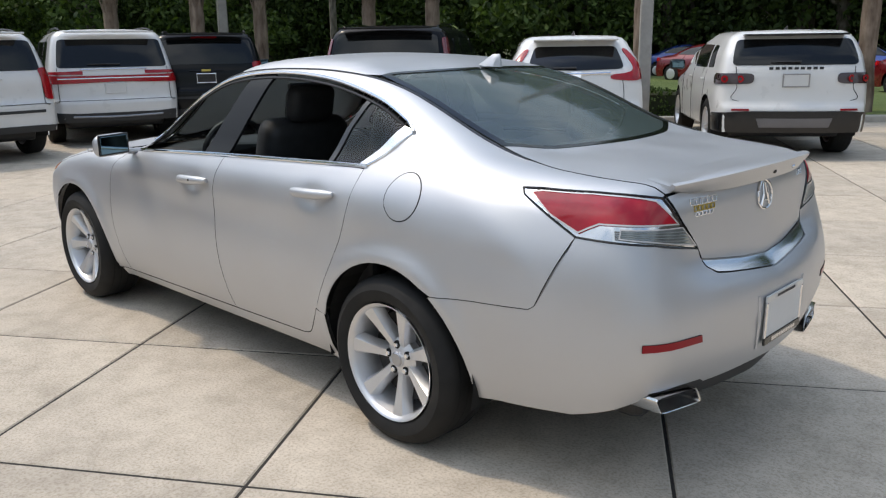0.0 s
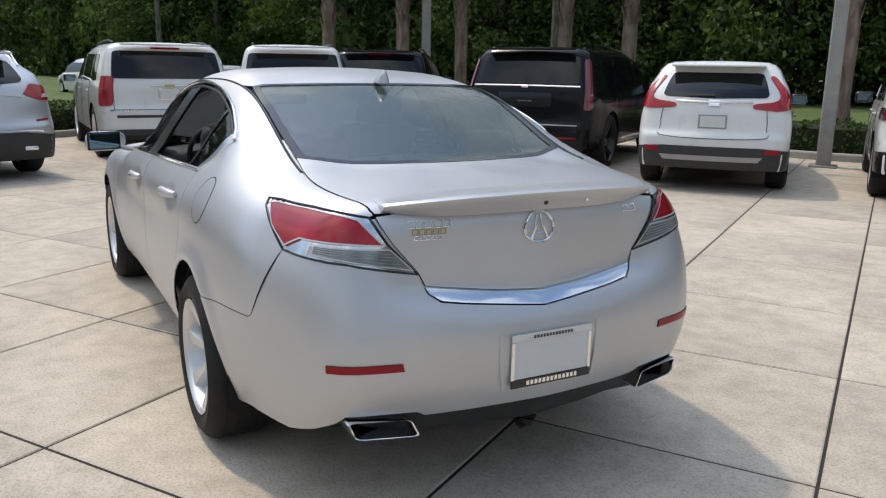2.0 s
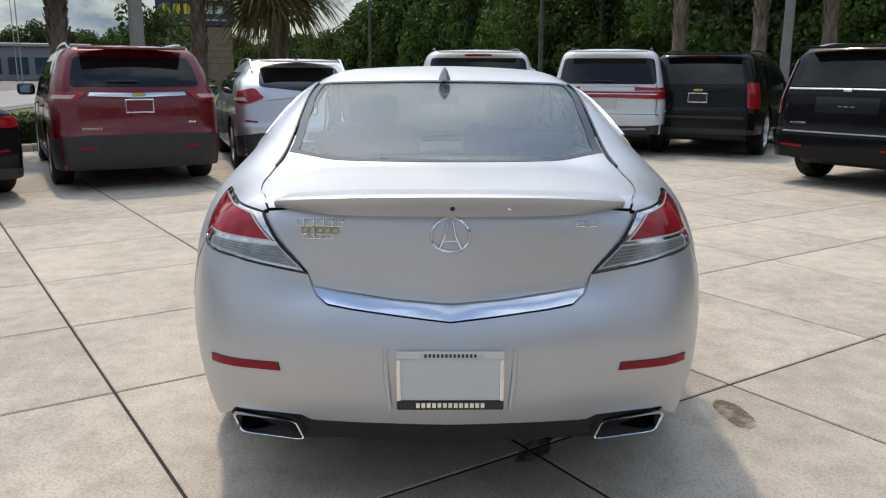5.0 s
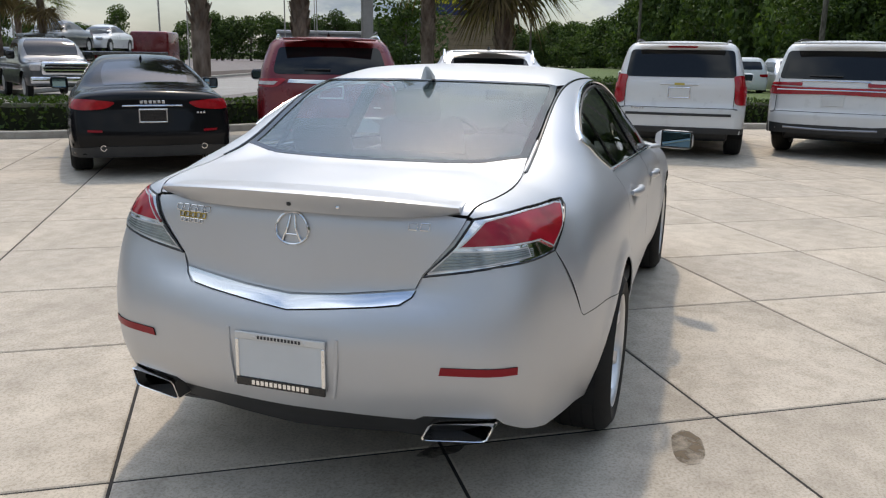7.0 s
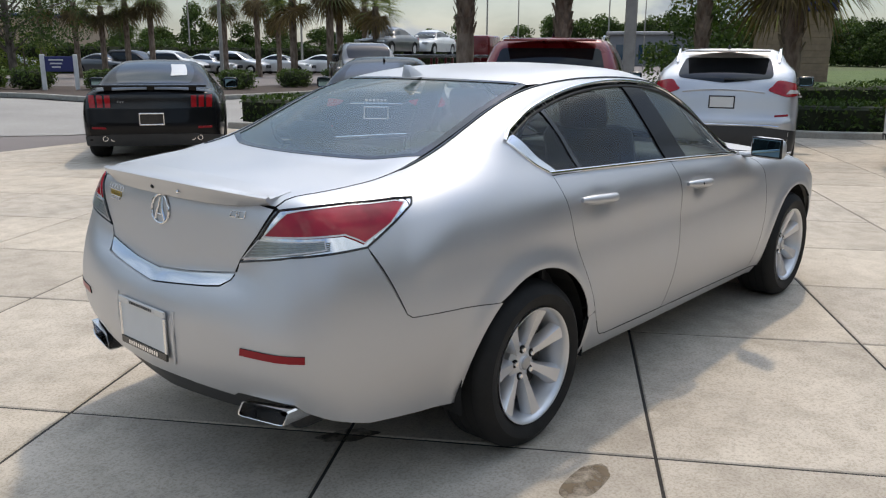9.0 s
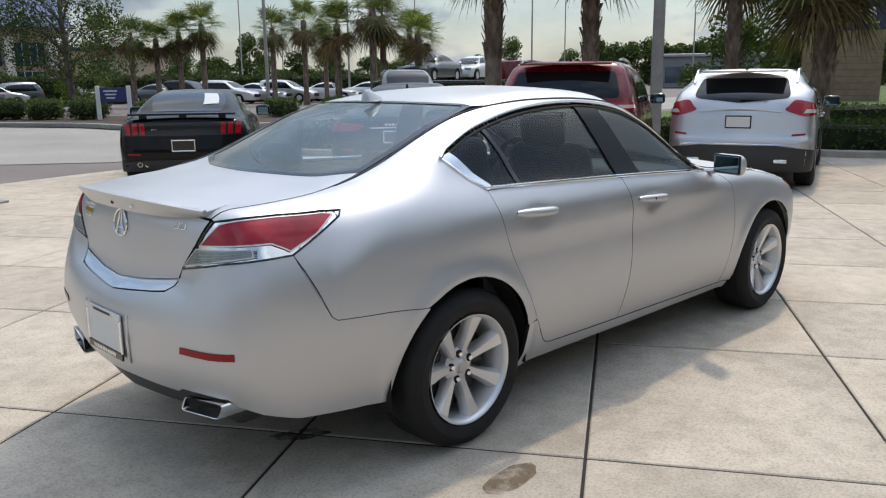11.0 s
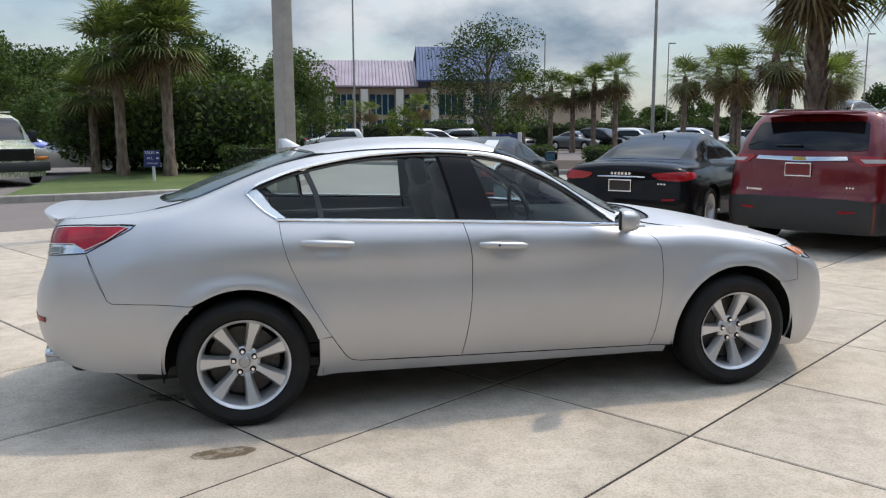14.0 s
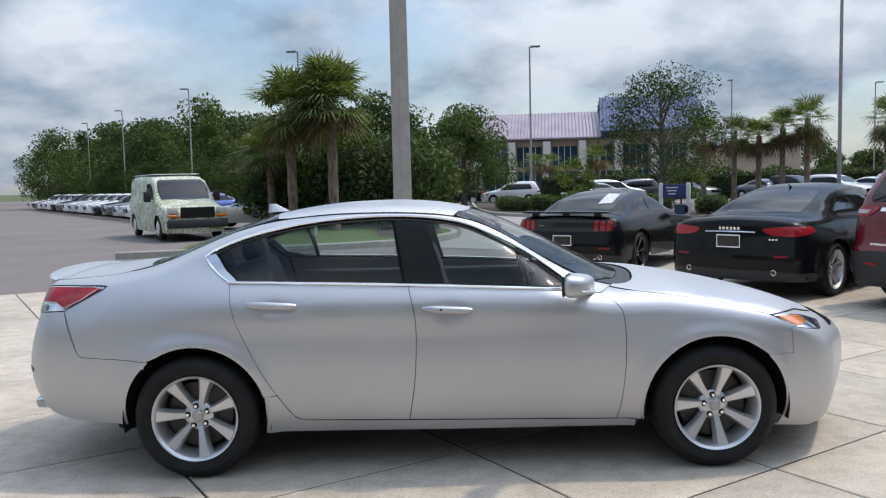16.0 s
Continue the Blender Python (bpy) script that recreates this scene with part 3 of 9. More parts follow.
def lamp_run(i, j):
    """Close points on the skin along the lamp's rim from one corner to another."""
    q = [LAMP[k % len(LAMP)] for k in range(i, j + 1)] if j >= i else [LAMP[k % len(LAMP)] for k in range(i, j - 1, -1)]
    q = np.array(S.corner(q))
    out = [a + (b - a) * t for a, b in zip(q, q[1:]) for t in (0, 0.2, 0.4, 0.6, 0.8)] + [q[-1]]
    return [tuple(v) for v in S.place("corner", out)]


lamp_flank = [(x, S.R * math.atan2(y, z - S.zc)) for x, y, z in lamp_run(4, -3)]
quarter += lamp_flank + S.side([(-2.022, 0.675), (-2.002, 0.662), (-1.80, 0.655), (-1.630, 0.642)]) + S.side(arc(AX * -1, 127, 16)[1:])
both("roof_flange", "flank", S.above([(-1.50, 0.555), (-1.50, 0.645), (-1.85, 0.655), (-2.1, 0.64), (-2.26, 0.60), (-2.26, 0.53), (-2.1, 0.56), (-1.85, 0.57), (-1.66, 0.57)]), SILVER, step=0.03, off=-0.007, flange=0.0, deep=0.0)
both("quarter_panel", "flank", quarter, SILVER, step=0.025, gap=0.0006, flange=0.0, deep=0.004)
roof_front, roof_rear = chain([(0.02, 0.575), (0.10, 0.35), (0.125, 0.0), (0.10, -0.35), (0.02, -0.575)], 4), chain([(-0.98, -0.555), (-1.03, -0.3), (-1.05, 0.0), (-1.03, 0.3), (-0.98, 0.555)], 4)
edge = [q for q in DITCH if -0.98 < q[0] < 0.02]
S.panel("roof", "flank", S.above(roof_front + [(x, -y + 0.004) for x, y in edge] + roof_rear + [(x, y - 0.004) for x, y in edge[::-1]]), SILVER, car, step=0.035)
glass_low = chain([(-1.66, -0.588), (-1.76, -0.40), (-1.815, -0.2), (-1.835, 0.0), (-1.815, 0.2), (-1.76, 0.40), (-1.66, 0.588)], 4)
rear_glass = S.above([(x, y) for x, y in roof_rear[::-1]] + [(-1.3, -0.578)] + glass_low + [(-1.3, 0.578)])
S.panel("rear_window", "flank", rear_glass, GLASS_REAR, car, "curved tinted rear window", step=0.035, gap=0.002, off=-0.002, deep=0.006, flange=0.006)
band("glass_border", "flank", rear_glass, 0.026, FRIT, car, off=0.0015)
wind_low = chain([(0.80, 0.63), (0.93, 0.45), (1.01, 0.2), (1.03, 0.0), (1.01, -0.2), (0.93, -0.45), (0.80, -0.63)], 4)
S.panel("windshield", "flank", S.above(wind_low + [(0.4, -0.615)] + roof_front[::-1] + [(0.4, 0.615)]), GLASS, car, step=0.04, gap=0.002, off=-0.002, deep=0.006, flange=0.006)
S.panel("cowl", "flank", S.above(wind_low + chain([(0.85, -0.68), (1.02, -0.5), (1.10, 0.0), (1.02, 0.5), (0.85, 0.68)], 4)), BLACK, car, "black plastic cowl below the windshield", step=0.04, off=-0.006, flange=0.0)
hood_r = S.above([(0.86, 0.69)]) + S.side(chain(fender_top, 4)[4:])
hood = hood_r + S.above([(1.92, 0.62), (2.10, 0.42), (2.18, 0.0)])
hood_all = hood + [(x, -a) for x, a in hood[::-1][1:]] + S.above(chain([(0.87, -0.67), (1.03, -0.5), (1.11, 0.0), (1.03, 0.5), (0.87, 0.67)], 4)[1:-1])
S.panel("hood", "flank", hood_all, SILVER, car, step=0.04)

# trunk lid: the deck from above and the face from behind, one pressing
deck_line = glass_low[::-1] + [(-1.78, -0.603)] + [(x, -y + 0.004) for x, y in TRUNK_SIDE[1:]] + chain([(-2.285, -0.546), (-2.33, -0.3), (-2.342, 0), (-2.33, 0.3), (-2.285, 0.546)], 4)[1:-1] + [(x, y - 0.004) for x, y in TRUNK_SIDE[::-1][:-1]] + [(-1.78, 0.603)]
S.panel("trunk_lid", "flank", S.above(deck_line), SILVER, car, "trunk lid with a lip spoiler and badges", step=0.03)
face = [(-0.546, 1.014), (-0.502, 0.931), (-0.425, 0.838), (-0.405, 0.797), (-0.34, 0.787), (-0.17, 0.765), (0, 0.752), (0.17, 0.765), (0.34, 0.787), (0.405, 0.797), (0.425, 0.838), (0.502, 0.931), (0.546, 1.014), (0.3, 1.042), (0, 1.05), (-0.3, 1.042)]
S.panel("trunk_face", "tail", S.behind(face), SILVER, car, step=0.02, gap=0.001, flange=0.002)
ledge = [(-0.407, 0.793), (-0.34, 0.783), (-0.17, 0.761), (0, 0.748), (0.17, 0.761), (0.34, 0.783), (0.407, 0.793), (0.397, 0.772), (0.365, 0.752), (0.29, 0.741), (0.15, 0.725), (0, 0.708), (-0.15, 0.725), (-0.29, 0.741), (-0.365, 0.752), (-0.397, 0.772)]
S.panel("trunk_step", "tail", S.behind(ledge), STRIP, car, "bright strip under the trunk lid", step=0.03, gap=0.001, flange=0.002)
S.panel("rear_panel", "tail", [(-0.86, 0.655), (0.86, 0.655), (0.86, 0.84), (0.92, 0.93), (0.82, 0.99), (0.4, 1.02), (-0.4, 1.02), (-0.82, 0.99), (-0.92, 0.93), (-0.86, 0.84)], SILVER, car, step=0.025, off=-0.009, flange=0.0, deep=0.0)

# bumpers
half = S.behind([(0, 0.705), (0.15, 0.722), (0.29, 0.738), (0.37, 0.749), (0.402, 0.772), (0.415, 0.80)]) + S.around(lamp_run(6, 9)) + S.flank_to("tail", [(-2.022, 0.675), (-2.002, 0.660), (-1.80, 0.653), (-1.630, 0.640)])
arch_rear = S.flank_to("tail", arc(-AX, 127, 186, n=8))
half += arch_rear + S.around([(-1.80, 0.92, 0.288), (-1.95, 0.89, 0.290), (-2.15, 0.82, 0.300), (-2.27, 0.76, 0.340)]) + S.behind([(0.685, 0.375), (0.665, 0.402), (0.45, 0.402), (0.42, 0.385), (0.2, 0.392), (0, 0.394)])
S.panel("rear_bumper", "tail", half + [(-a, z) for a, z in half[::-1][1:-1]], SILVER, car, "painted rear bumper with reflectors", step=0.03, gap=0.0006, flange=0.0, deep=0.004)
S.panel("rear_valance", "tail", S.behind([(-0.70, 0.375), (-0.66, 0.398), (-0.4, 0.388), (0, 0.388), (0.4, 0.388), (0.66, 0.398), (0.70, 0.375), (0.5, 0.30), (0, 0.285), (-0.5, 0.30)]), BLACK, car, "black lower valance", step=0.05, off=-0.02, flange=0.0)


BUMPER_SEAM = [(-2.022, 0.675), (-2.002, 0.661), (-1.80, 0.654), (-1.630, 0.641)]
hairline("bumper_seam", "flank", [(x, S.R * math.atan2(y, z - S.zc)) for x, y, z in lamp_run(9, 9)] + S.side(BUMPER_SEAM), car)
both("bumper_backing", "flank", S.side([(-2.06, 0.93), (-2.12, 0.80), (-2.06, 0.60), (-1.64, 0.60), (-1.66, 0.70), (-1.93, 0.71), (-1.97, 0.80), (-1.99, 0.93)]), SILVER, step=0.03, off=-0.005, flange=0.0, deep=0.0)
both("fender_backing", "flank", S.side([(0.72, 0.90), (1.0, 0.90), (1.25, 0.87), (1.5, 0.82), (1.66, 0.77), (1.66, 0.815), (1.5, 0.875), (1.25, 0.925), (1.0, 0.957), (0.84, 0.965)]), SILVER, step=0.03, off=-0.006, flange=0.0, deep=0.0)
both("nose_backing", "flank", S.side([(1.66, 0.80), (1.84, 0.76), (1.86, 0.56), (1.72, 0.56), (1.74, 0.72)]), SILVER, step=0.03, off=-0.006, flange=0.0, deep=0.0)


def nose_line(pts):
    return [(S.R * math.atan2(y, x - S.nose_axis), z) for x, y, z in pts]


nh = nose_line([(2.45, 0.0, 0.64), (2.40, 0.30, 0.645), (2.20, 0.60, 0.665), (2.02, 0.74, 0.69), (1.88, 0.80, 0.715)]) + S.flank_to("nose", [(1.79, 0.745), (1.80, 0.61), (1.665, 0.605)])
nh += S.flank_to("nose", arc(AX, 46, -18, n=8)) + nose_line([(1.80, 0.90, 0.19), (2.0, 0.78, 0.165), (2.2, 0.62, 0.20), (2.44, 0.0, 0.22)])
S.panel("front_bumper", "nose", nh + [(-a, z) for a, z in nh[::-1][1:-1]], SILVER, car, step=0.04, gap=0.0008, flange=0.0, deep=0.004)
S.panel("nose_panel", "nose", [(-0.78, 0.62), (0.78, 0.62), (0.80, 0.735), (0.90, 0.765), (0.89, 0.825), (0.6, 0.80), (-0.6, 0.80), (-0.89, 0.825), (-0.90, 0.765), (-0.80, 0.735)], SILVER, car, step=0.04, off=-0.007, flange=0.0, deep=0.0)
S.panel("front_grille", "nose", nose_line([(2.45, y, z) for y, z in ((-0.5, 0.66), (0.5, 0.66), (0.42, 0.78), (-0.42, 0.78))]), TRIM, car, step=0.06, flange=0.0)
hl = [(1.69, 0.855, 0.812), (1.86, 0.80, 0.803), (2.0, 0.70, 0.775), (2.12, 0.58, 0.73), (2.02, 0.70, 0.70), (1.80, 0.845, 0.742)]
for m in (False, True):
    head = S.panel("headlight", "nose", nose_line(hl), CHROME, car, "clear headlight with an amber marker", step=0.03, off=-0.004, mirror=m)
    S.panel("amber_marker", "nose", inset(nose_line([hl[0], hl[1], (1.93, 0.77, 0.79), (1.90, 0.78, 0.742), hl[5]]), 0.008), AMBER, head, step=0.03, off=0.001, flange=0.0, mirror=m)

# tail lamps: bright housing, red upper lens, clear lower lens
lamp_line = S.corner(lamp_run(0, 11))
red = S.corner([(-1.925, 0.765, 1.019), (-1.96, 0.742, 1.023), (-2.114, 0.690, 1.021), (-2.235, 0.622, 1.011), (-2.268, 0.590, 1.003), (-2.318, 0.525, 0.926), (-2.25, 0.660, 0.933), (-2.175, 0.743, 0.940), (-2.145, 0.765, 0.924), (-2.125, 0.780, 0.911), (-2.02, 0.792, 0.960)])
low_lens = S.corner([(-2.320, 0.510, 0.917), (-2.25, 0.655, 0.924), (-2.217, 0.705, 0.928), (-2.225, 0.722, 0.900), (-2.29, 0.650, 0.888), (-2.343, 0.440, 0.846)])
LENS_EDGE = plain("pale_lens_edge", (0.62, 0.60, 0.60), 0.2, 0.3, vary=0.1)
LENS_GREY = plain("lens_grey", (0.22, 0.24, 0.235), 0.3, 0.4)
rim_pts = S.place("corner", inset(lamp_line, 0.002))
rim_pts = rim_pts + S.normal(rim_pts) * -0.001
for m in (True, False):
    lamp = S.panel("taillight", "corner", lamp_line, CHROME, car, "red and clear wrap-around taillight", step=0.03, gap=0.004, off=-0.002, flange=0.006, mirror=m)
    part("lamp_gasket", tube(rim_pts * (1, -1 if m else 1, 1), 0.0042, 6, closed=True), TRIM, lamp)
    S.panel("red_lens", "corner", red, RED_LENS, lamp, step=0.03, off=0.004, gap=0.0, flange=0.0, mirror=m)
    S.panel("clear_lens", "corner", low_lens, plain("lamp_clear", (0.34, 0.37, 0.36), 0.10, 0.45, coat=0.6, vary=0.4, scale=30), lamp, step=0.03, off=0.004, gap=0.0, flange=0.0, mirror=m)
    band("lens_edge", "corner", red, 0.0065, LENS_EDGE, lamp, off=0.0055, mirror=m)
    band("lens_edge", "corner", low_lens, 0.0055, LENS_EDGE, lamp, off=0.0055, mirror=m)
    for k in range(5):
        f = 0.12 + 0.15 * k
        a, b = np.array(S.corner([(-2.345, 0.455 + 0.06 * f, 0.848 + 0.075 * f)])[0]), np.array(S.corner([(-2.215, 0.725, 0.897 + 0.036 * f)])[0])
        seg = [tuple(a + (b - a) * t) for t in np.linspace(0.05, 1.0, 8)]
        pts = S.place("corner", seg) + 0.005 * S.normal(S.place("corner", seg))
        part("lamp_rib", tube(pts * (1, -1 if m else 1, 1), 0.0016, 4), LENS_GREY, lamp)
for m in (1, -1):
    S.panel("reflector", "tail", S.around([(-2.335, 0.728 * m, 0.582), (-2.417, 0.510 * m, 0.580), (-2.418, 0.505 * m, 0.555), (-2.335, 0.728 * m, 0.557)]), REFLECTOR, car, "narrow red bumper reflector", step=0.04, off=0.004, gap=0, flange=0.004)

def turn_in(bm):
    """Swings a door mirror's face towards the driver."""
    for v in bm.verts:
        v.co.x -= 0.34 * (abs(v.co.y) - 1.02)
    return bm


# side glass, pillars and bright trim
PILLAR = [(-0.325, 1.368), (-0.15, 1.364), (-0.045, 1.005), (-0.255, 1.010)]
gl_front = [(-0.145, 1.352), *[q for q in DLO_TOP if -0.14 < q[0] < 0.63], (0.635, 0.975), (-0.045, 1.012)]
gl_front = [(x, z - 0.010 if z > 1.1 else z) for x, z in gl_front]
gl_rear = [(-0.335, 1.356), (-0.27, 1.012), (-0.965, 1.037), (-0.99, 1.17), (-1.035, 1.282)] + [(x, z - 0.012) for x, z in DLO_TOP if -1.03 < x < -0.34]
gl_small = [(-1.055, 1.272), (-1.012, 1.17), (-0.99, 1.040), (-1.205, 1.050), (-1.27, 1.092), (-1.335, 1.168)] + [(x, z - 0.012) for x, z in DLO_TOP if -1.33 < x < -1.06]
for m in (False, True):
    if not m:  # the windows of the left doors are wound down
        S.panel("front_window", "flank", S.side(gl_front), GLASS, car, step=0.04, gap=0.001, off=-0.008, deep=0.004, flange=0.02, mirror=m)
        S.panel("rear_side_window", "flank", S.side(gl_rear), GLASS, car, step=0.04, gap=0.001, off=-0.008, deep=0.004, flange=0.02, mirror=m)
    S.panel("quarter_glass", "flank", S.side(gl_small), GLASS, car, step=0.04, gap=0.001, off=-0.008, deep=0.004, flange=0.02, mirror=m)
    S.panel("pillar_trim", "flank", S.side(PILLAR), PILLAR_BLACK, car, "black pillar trim", step=0.03, off=-0.003, flange=0.0, mirror=m)
    S.panel("window_divider", "flank", S.side([(-1.055, 1.275), (-1.03, 1.284), (-0.985, 1.17), (-0.963, 1.040), (-0.992, 1.040), (-1.012, 1.17)]), TRIM, car, step=0.04, off=-0.004, gap=0.0, flange=0.0, mirror=m)
    for name, line, r, o in (("window_trim", DLO_TOP[:-2], 0.0085, 0.004), ("belt_trim", BELT, 0.0085, 0.002), ("corner_trim", chain([(-1.20, 1.045), (-1.268, 1.088), (-1.348, 1.168)], 4), 0.006, 0.0)):
        q = S.side(line)
        p = S.place("flank", q)
        p = p + S.normal(p) * o
        part(name, tube(p * (1, -1 if m else 1, 1), r, 8), CHROME, car, "bright window trim", smooth=True)
    S.panel("corner_plate", "flank", S.side([(-1.190, 1.044), (-1.268, 1.090), (-1.352, 1.174), (-1.296, 1.190), (-1.272, 1.166), (-1.226, 1.104), (-1.160, 1.050)]), TRIM_BRIGHT, car, "bright corner plate of the side windows", step=0.03, gap=0.0, off=0.003, deep=0.006, flange=0.0, mirror=m)
    inner = S.place("flank", S.side([(x, z - 0.018) for x, z in DLO_TOP[2:-3]]))
    part("window_seal", tube((inner + S.normal(inner) * -0.003) * (1, -1 if m else 1, 1), 0.006, 6), BLACK, car)
    ditch = S.place("flank", S.above(DITCH))
    part("roof_molding", tube((ditch + S.normal(ditch) * -0.001) * (1, -1 if m else 1, 1), 0.006, 6), TRIM, car)

    sy = 1 if m else -1
    for hx, hz in ((-0.955, 0.925), (-0.03, 0.885)):
        p0, p1 = S.place("flank", S.side([(hx - 0.135, hz + 0.008), (hx + 0.125, hz - 0.006)]))
        pts = [p0 + (p1 - p0) * t + np.array([0, -0.010 - 0.020 * math.sin(math.pi * t) ** 0.5, 0.0]) for t in np.linspace(0, 1, 9)]
        handle = part("door_handle", tube([p * (1, -1 if m else 1, 1) for p in pts], [0.010, 0.0165, 0.0185, 0.019, 0.019, 0.019, 0.019, 0.0175, 0.011], 10, flat=1.05), SILVER, car, "painted pull handle", smooth=True)
        if hx > -0.5:
            q = (pts[3] + np.array([0, -0.016, 0.002])) * (1, -1 if m else 1, 1)
            bm = bmesh.new()
            bmesh.ops.create_uvsphere(bm, u_segments=10, v_segments=6, radius=0.007)
            bmesh.ops.translate(bm, vec=q, verts=bm.verts)
            part("lock_button", bm, BLACK, handle)

    # door mirror
    bm = box(0.13, 0.215, 0.125, (0.64, sy * 1.02, 1.012), 0.045, 4)
    for v in bm.verts:
        f = (v.co.x - 0.575) / 0.13
        v.co.z = 1.012 + (v.co.z - 1.012) * (1 - 0.25 * f) - 0.01 * f
        v.co.y += -sy * 0.05 * f * f
    turn_in(bm)
    house = part("mirror", bm, SILVER, car, "body-coloured door mirror", smooth=True)
    part("mirror_gasket", turn_in(box(0.012, 0.186, 0.104, (0.579, sy * 1.02, 1.014), 0.005, 2)), TRIM, house)
    part("mirror_glass", turn_in(box(0.006, 0.165, 0.088, (0.5715, sy * 1.02, 1.014), 0.0025, 2)), MIRROR, house)
    part("turn_signal", box(0.05, 0.012, 0.014, (0.665, sy * 1.108, 0.985), 0.005, 2), plain("signal_lens", (0.6, 0.6, 0.6), 0.1, coat=1.0), house)
    part("mirror_arm", tube([(0.665, sy * 0.93, 0.968), (0.70, sy * 0.88, 0.955), (0.74, sy * 0.82, 0.95)], [0.022, 0.026, 0.03], 8, flat=0.6), SILVER, house, smooth=True)

# fuel flap on the left flank
ring = [(-1.445 + 0.083 * math.cos(a), 0.960 + 0.083 * math.sin(a)) for a in np.linspace(0, 2 * math.pi, 28, endpoint=False)]
flap = S.panel("fuel_flap", "flank", S.side(ring), SILVER, car, "round fuel flap", step=0.03, gap=0.002, off=0.0012, deep=0.003, flange=0.0, mirror=True)
p = S.place("flank", S.side(ring))
part("flap_gap", tube((p - S.normal(p) * 0.0012) * (1, -1, 1), 0.0028, 6, closed=True), GAP, flap)


# lip spoiler
def spoiler():
    ys, rows, bm = np.linspace(-0.525, 0.525, 33), [], bmesh.new()
    for y in ys:
        e = max(0.0, 1 - (abs(y) / 0.525) ** 4)
        s0 = S.cast(np.array([[-2.235 + 0.11 * y * y, y, 0.8]]), np.array([[0, 0, 1.0]]))[0]
        back = -2.345 + 0.17 * y * y
        tip = back - 0.075 * (0.10 + 0.90 * e)
        drop = 0.05 * y * y + 0.016 * (1 - e)
        sec = [(s0[0], s0[2] + 0.0015), (-2.33 + 0.15 * y * y, 1.0735 - drop), (tip + 0.012, 1.082 - drop), (tip, 1.076 - drop), (tip + 0.003, 1.066 - drop), (tip + 0.02, 1.042 - drop + 0.012 * (1 - e)), (tip + 0.035, 1.014 - 0.6 * drop + 0.026 * (1 - e)), (back + 0.03, 1.006 - 0.5 * drop + 0.026 * (1 - e))]
        rows.append([bm.verts.new((a, y, b)) for a, b in sec])
    for a, b in zip(rows, rows[1:]):
        for j in range(len(a) - 1):
            bm.faces.new((a[j], b[j], b[j + 1], a[j + 1]))
    bm.faces.new(rows[0])
    bm.faces.new(rows[-1][::-1])
    bmesh.ops.recalc_face_normals(bm, faces=bm.faces[:])
    return part("spoiler", bm, SILVER, car, "lip spoiler on the trunk lid", smooth=True)


lip = spoiler()
for y, mat in ((-0.005, BLACK), (-0.17, CHROME)):
    bm = bmesh.new()
    bmesh.ops.create_uvsphere(bm, u_segments=10, v_segments=6, radius=0.008)
    bmesh.ops.translate(bm, vec=(-2.398, y, 1.040), verts=bm.verts)
    part("spoiler_stud", bm, mat, lip)


def on_tail(y, z, off=0.004):
    p = S.place("tail", S.behind([(y, z)]))
    return (p + S.normal(p) * off)[0]


# badges: plain shapes
emblem = part("emblem", tube([on_tail(0.056 * math.cos(a) * (1 - 0.10 * math.sin(a)), 0.957 + 0.050 * math.sin(a)) for a in np.linspace(0, 2 * math.pi, 36, endpoint=False)], 0.0045, 6, closed=True), CHROME, car, "oval chrome emblem", smooth=True)
for s in (-1, 1):
    part("emblem_bar", tube([on_tail(s * 0.032, 0.917, 0.003), on_tail(s * 0.014, 0.958, 0.004), on_tail(s * 0.007, 0.996, 0.003)], [0.005, 0.004, 0.003], 6), CHROME, emblem)
part("emblem_bar", tube([on_tail(-0.020, 0.938, 0.003), on_tail(0.020, 0.938, 0.003)], 0.003, 6), CHROME, emblem)


def badge(y0, y1, z, h, n, mat, label):
    """A word as a row of plain raised bars, on the trunk face."""
    b = thing("badge")
    b.parent = car
    tagged(b, label=label)
    w = (y1 - y0) / n
    for k in range(n):
        y = y0 + w * (k + 0.5)
        hw, hh = abs(w) * 0.36, h * (0.5 if k % 2 else 0.46)
        ring = [on_tail(y + u * hw - 0.12 * v * hh, z + v * hh, 0.002) for u, v in ((-1, -1), (-0.2, -1), (1, -1), (1, 0.1), (1, 1), (0.2, 1), (-1, 1), (-1, 0.0))]
        part("badge_bar", tube(ring, 0.0021, 5, closed=True), mat, b)


badge(0.459, 0.312, 0.986, 0.020, 5, CHROME, "chrome badge lettering")
badge(0.443, 0.329, 0.964, 0.017, 5, GOLD, "gold badge lettering")
badge(0.438, 0.341, 0.946, 0.013, 5, CHROME, "small chrome badge lettering")
badge(-0.371, -0.444, 0.985, 0.020, 2, CHROME, "chrome model badge")

# number plate with a dealer's frame
plate = part("license_plate", box(0.005, 0.290, 0.142, (-2.4735, 0, 0.548), 0.002, 2), PLATE, car, "blank white plate in a light frame")
for high, z, sz in ((True, 0.622, 0.024), (False, 0.469, 0.030)):
    bar = part("plate_frame", box(0.009, 0.314, sz, (-2.4750, 0, z), 0.003, 2), FRAME if high else TRIM, plate)
    for k in range(13):
        part("frame_letter", box(0.002, 0.0075 if high else 0.011, 0.010 if high else 0.015, (-2.4799, -0.072 + 0.012 * k if high else -0.095 + 0.0158 * k, z), 0), INK if high else CHROME, bar)
for y in (-0.151, 0.151):
    part("plate_frame", box(0.009, 0.013, 0.130, (-2.4750, y, 0.546), 0.003, 2), CHROME, plate)
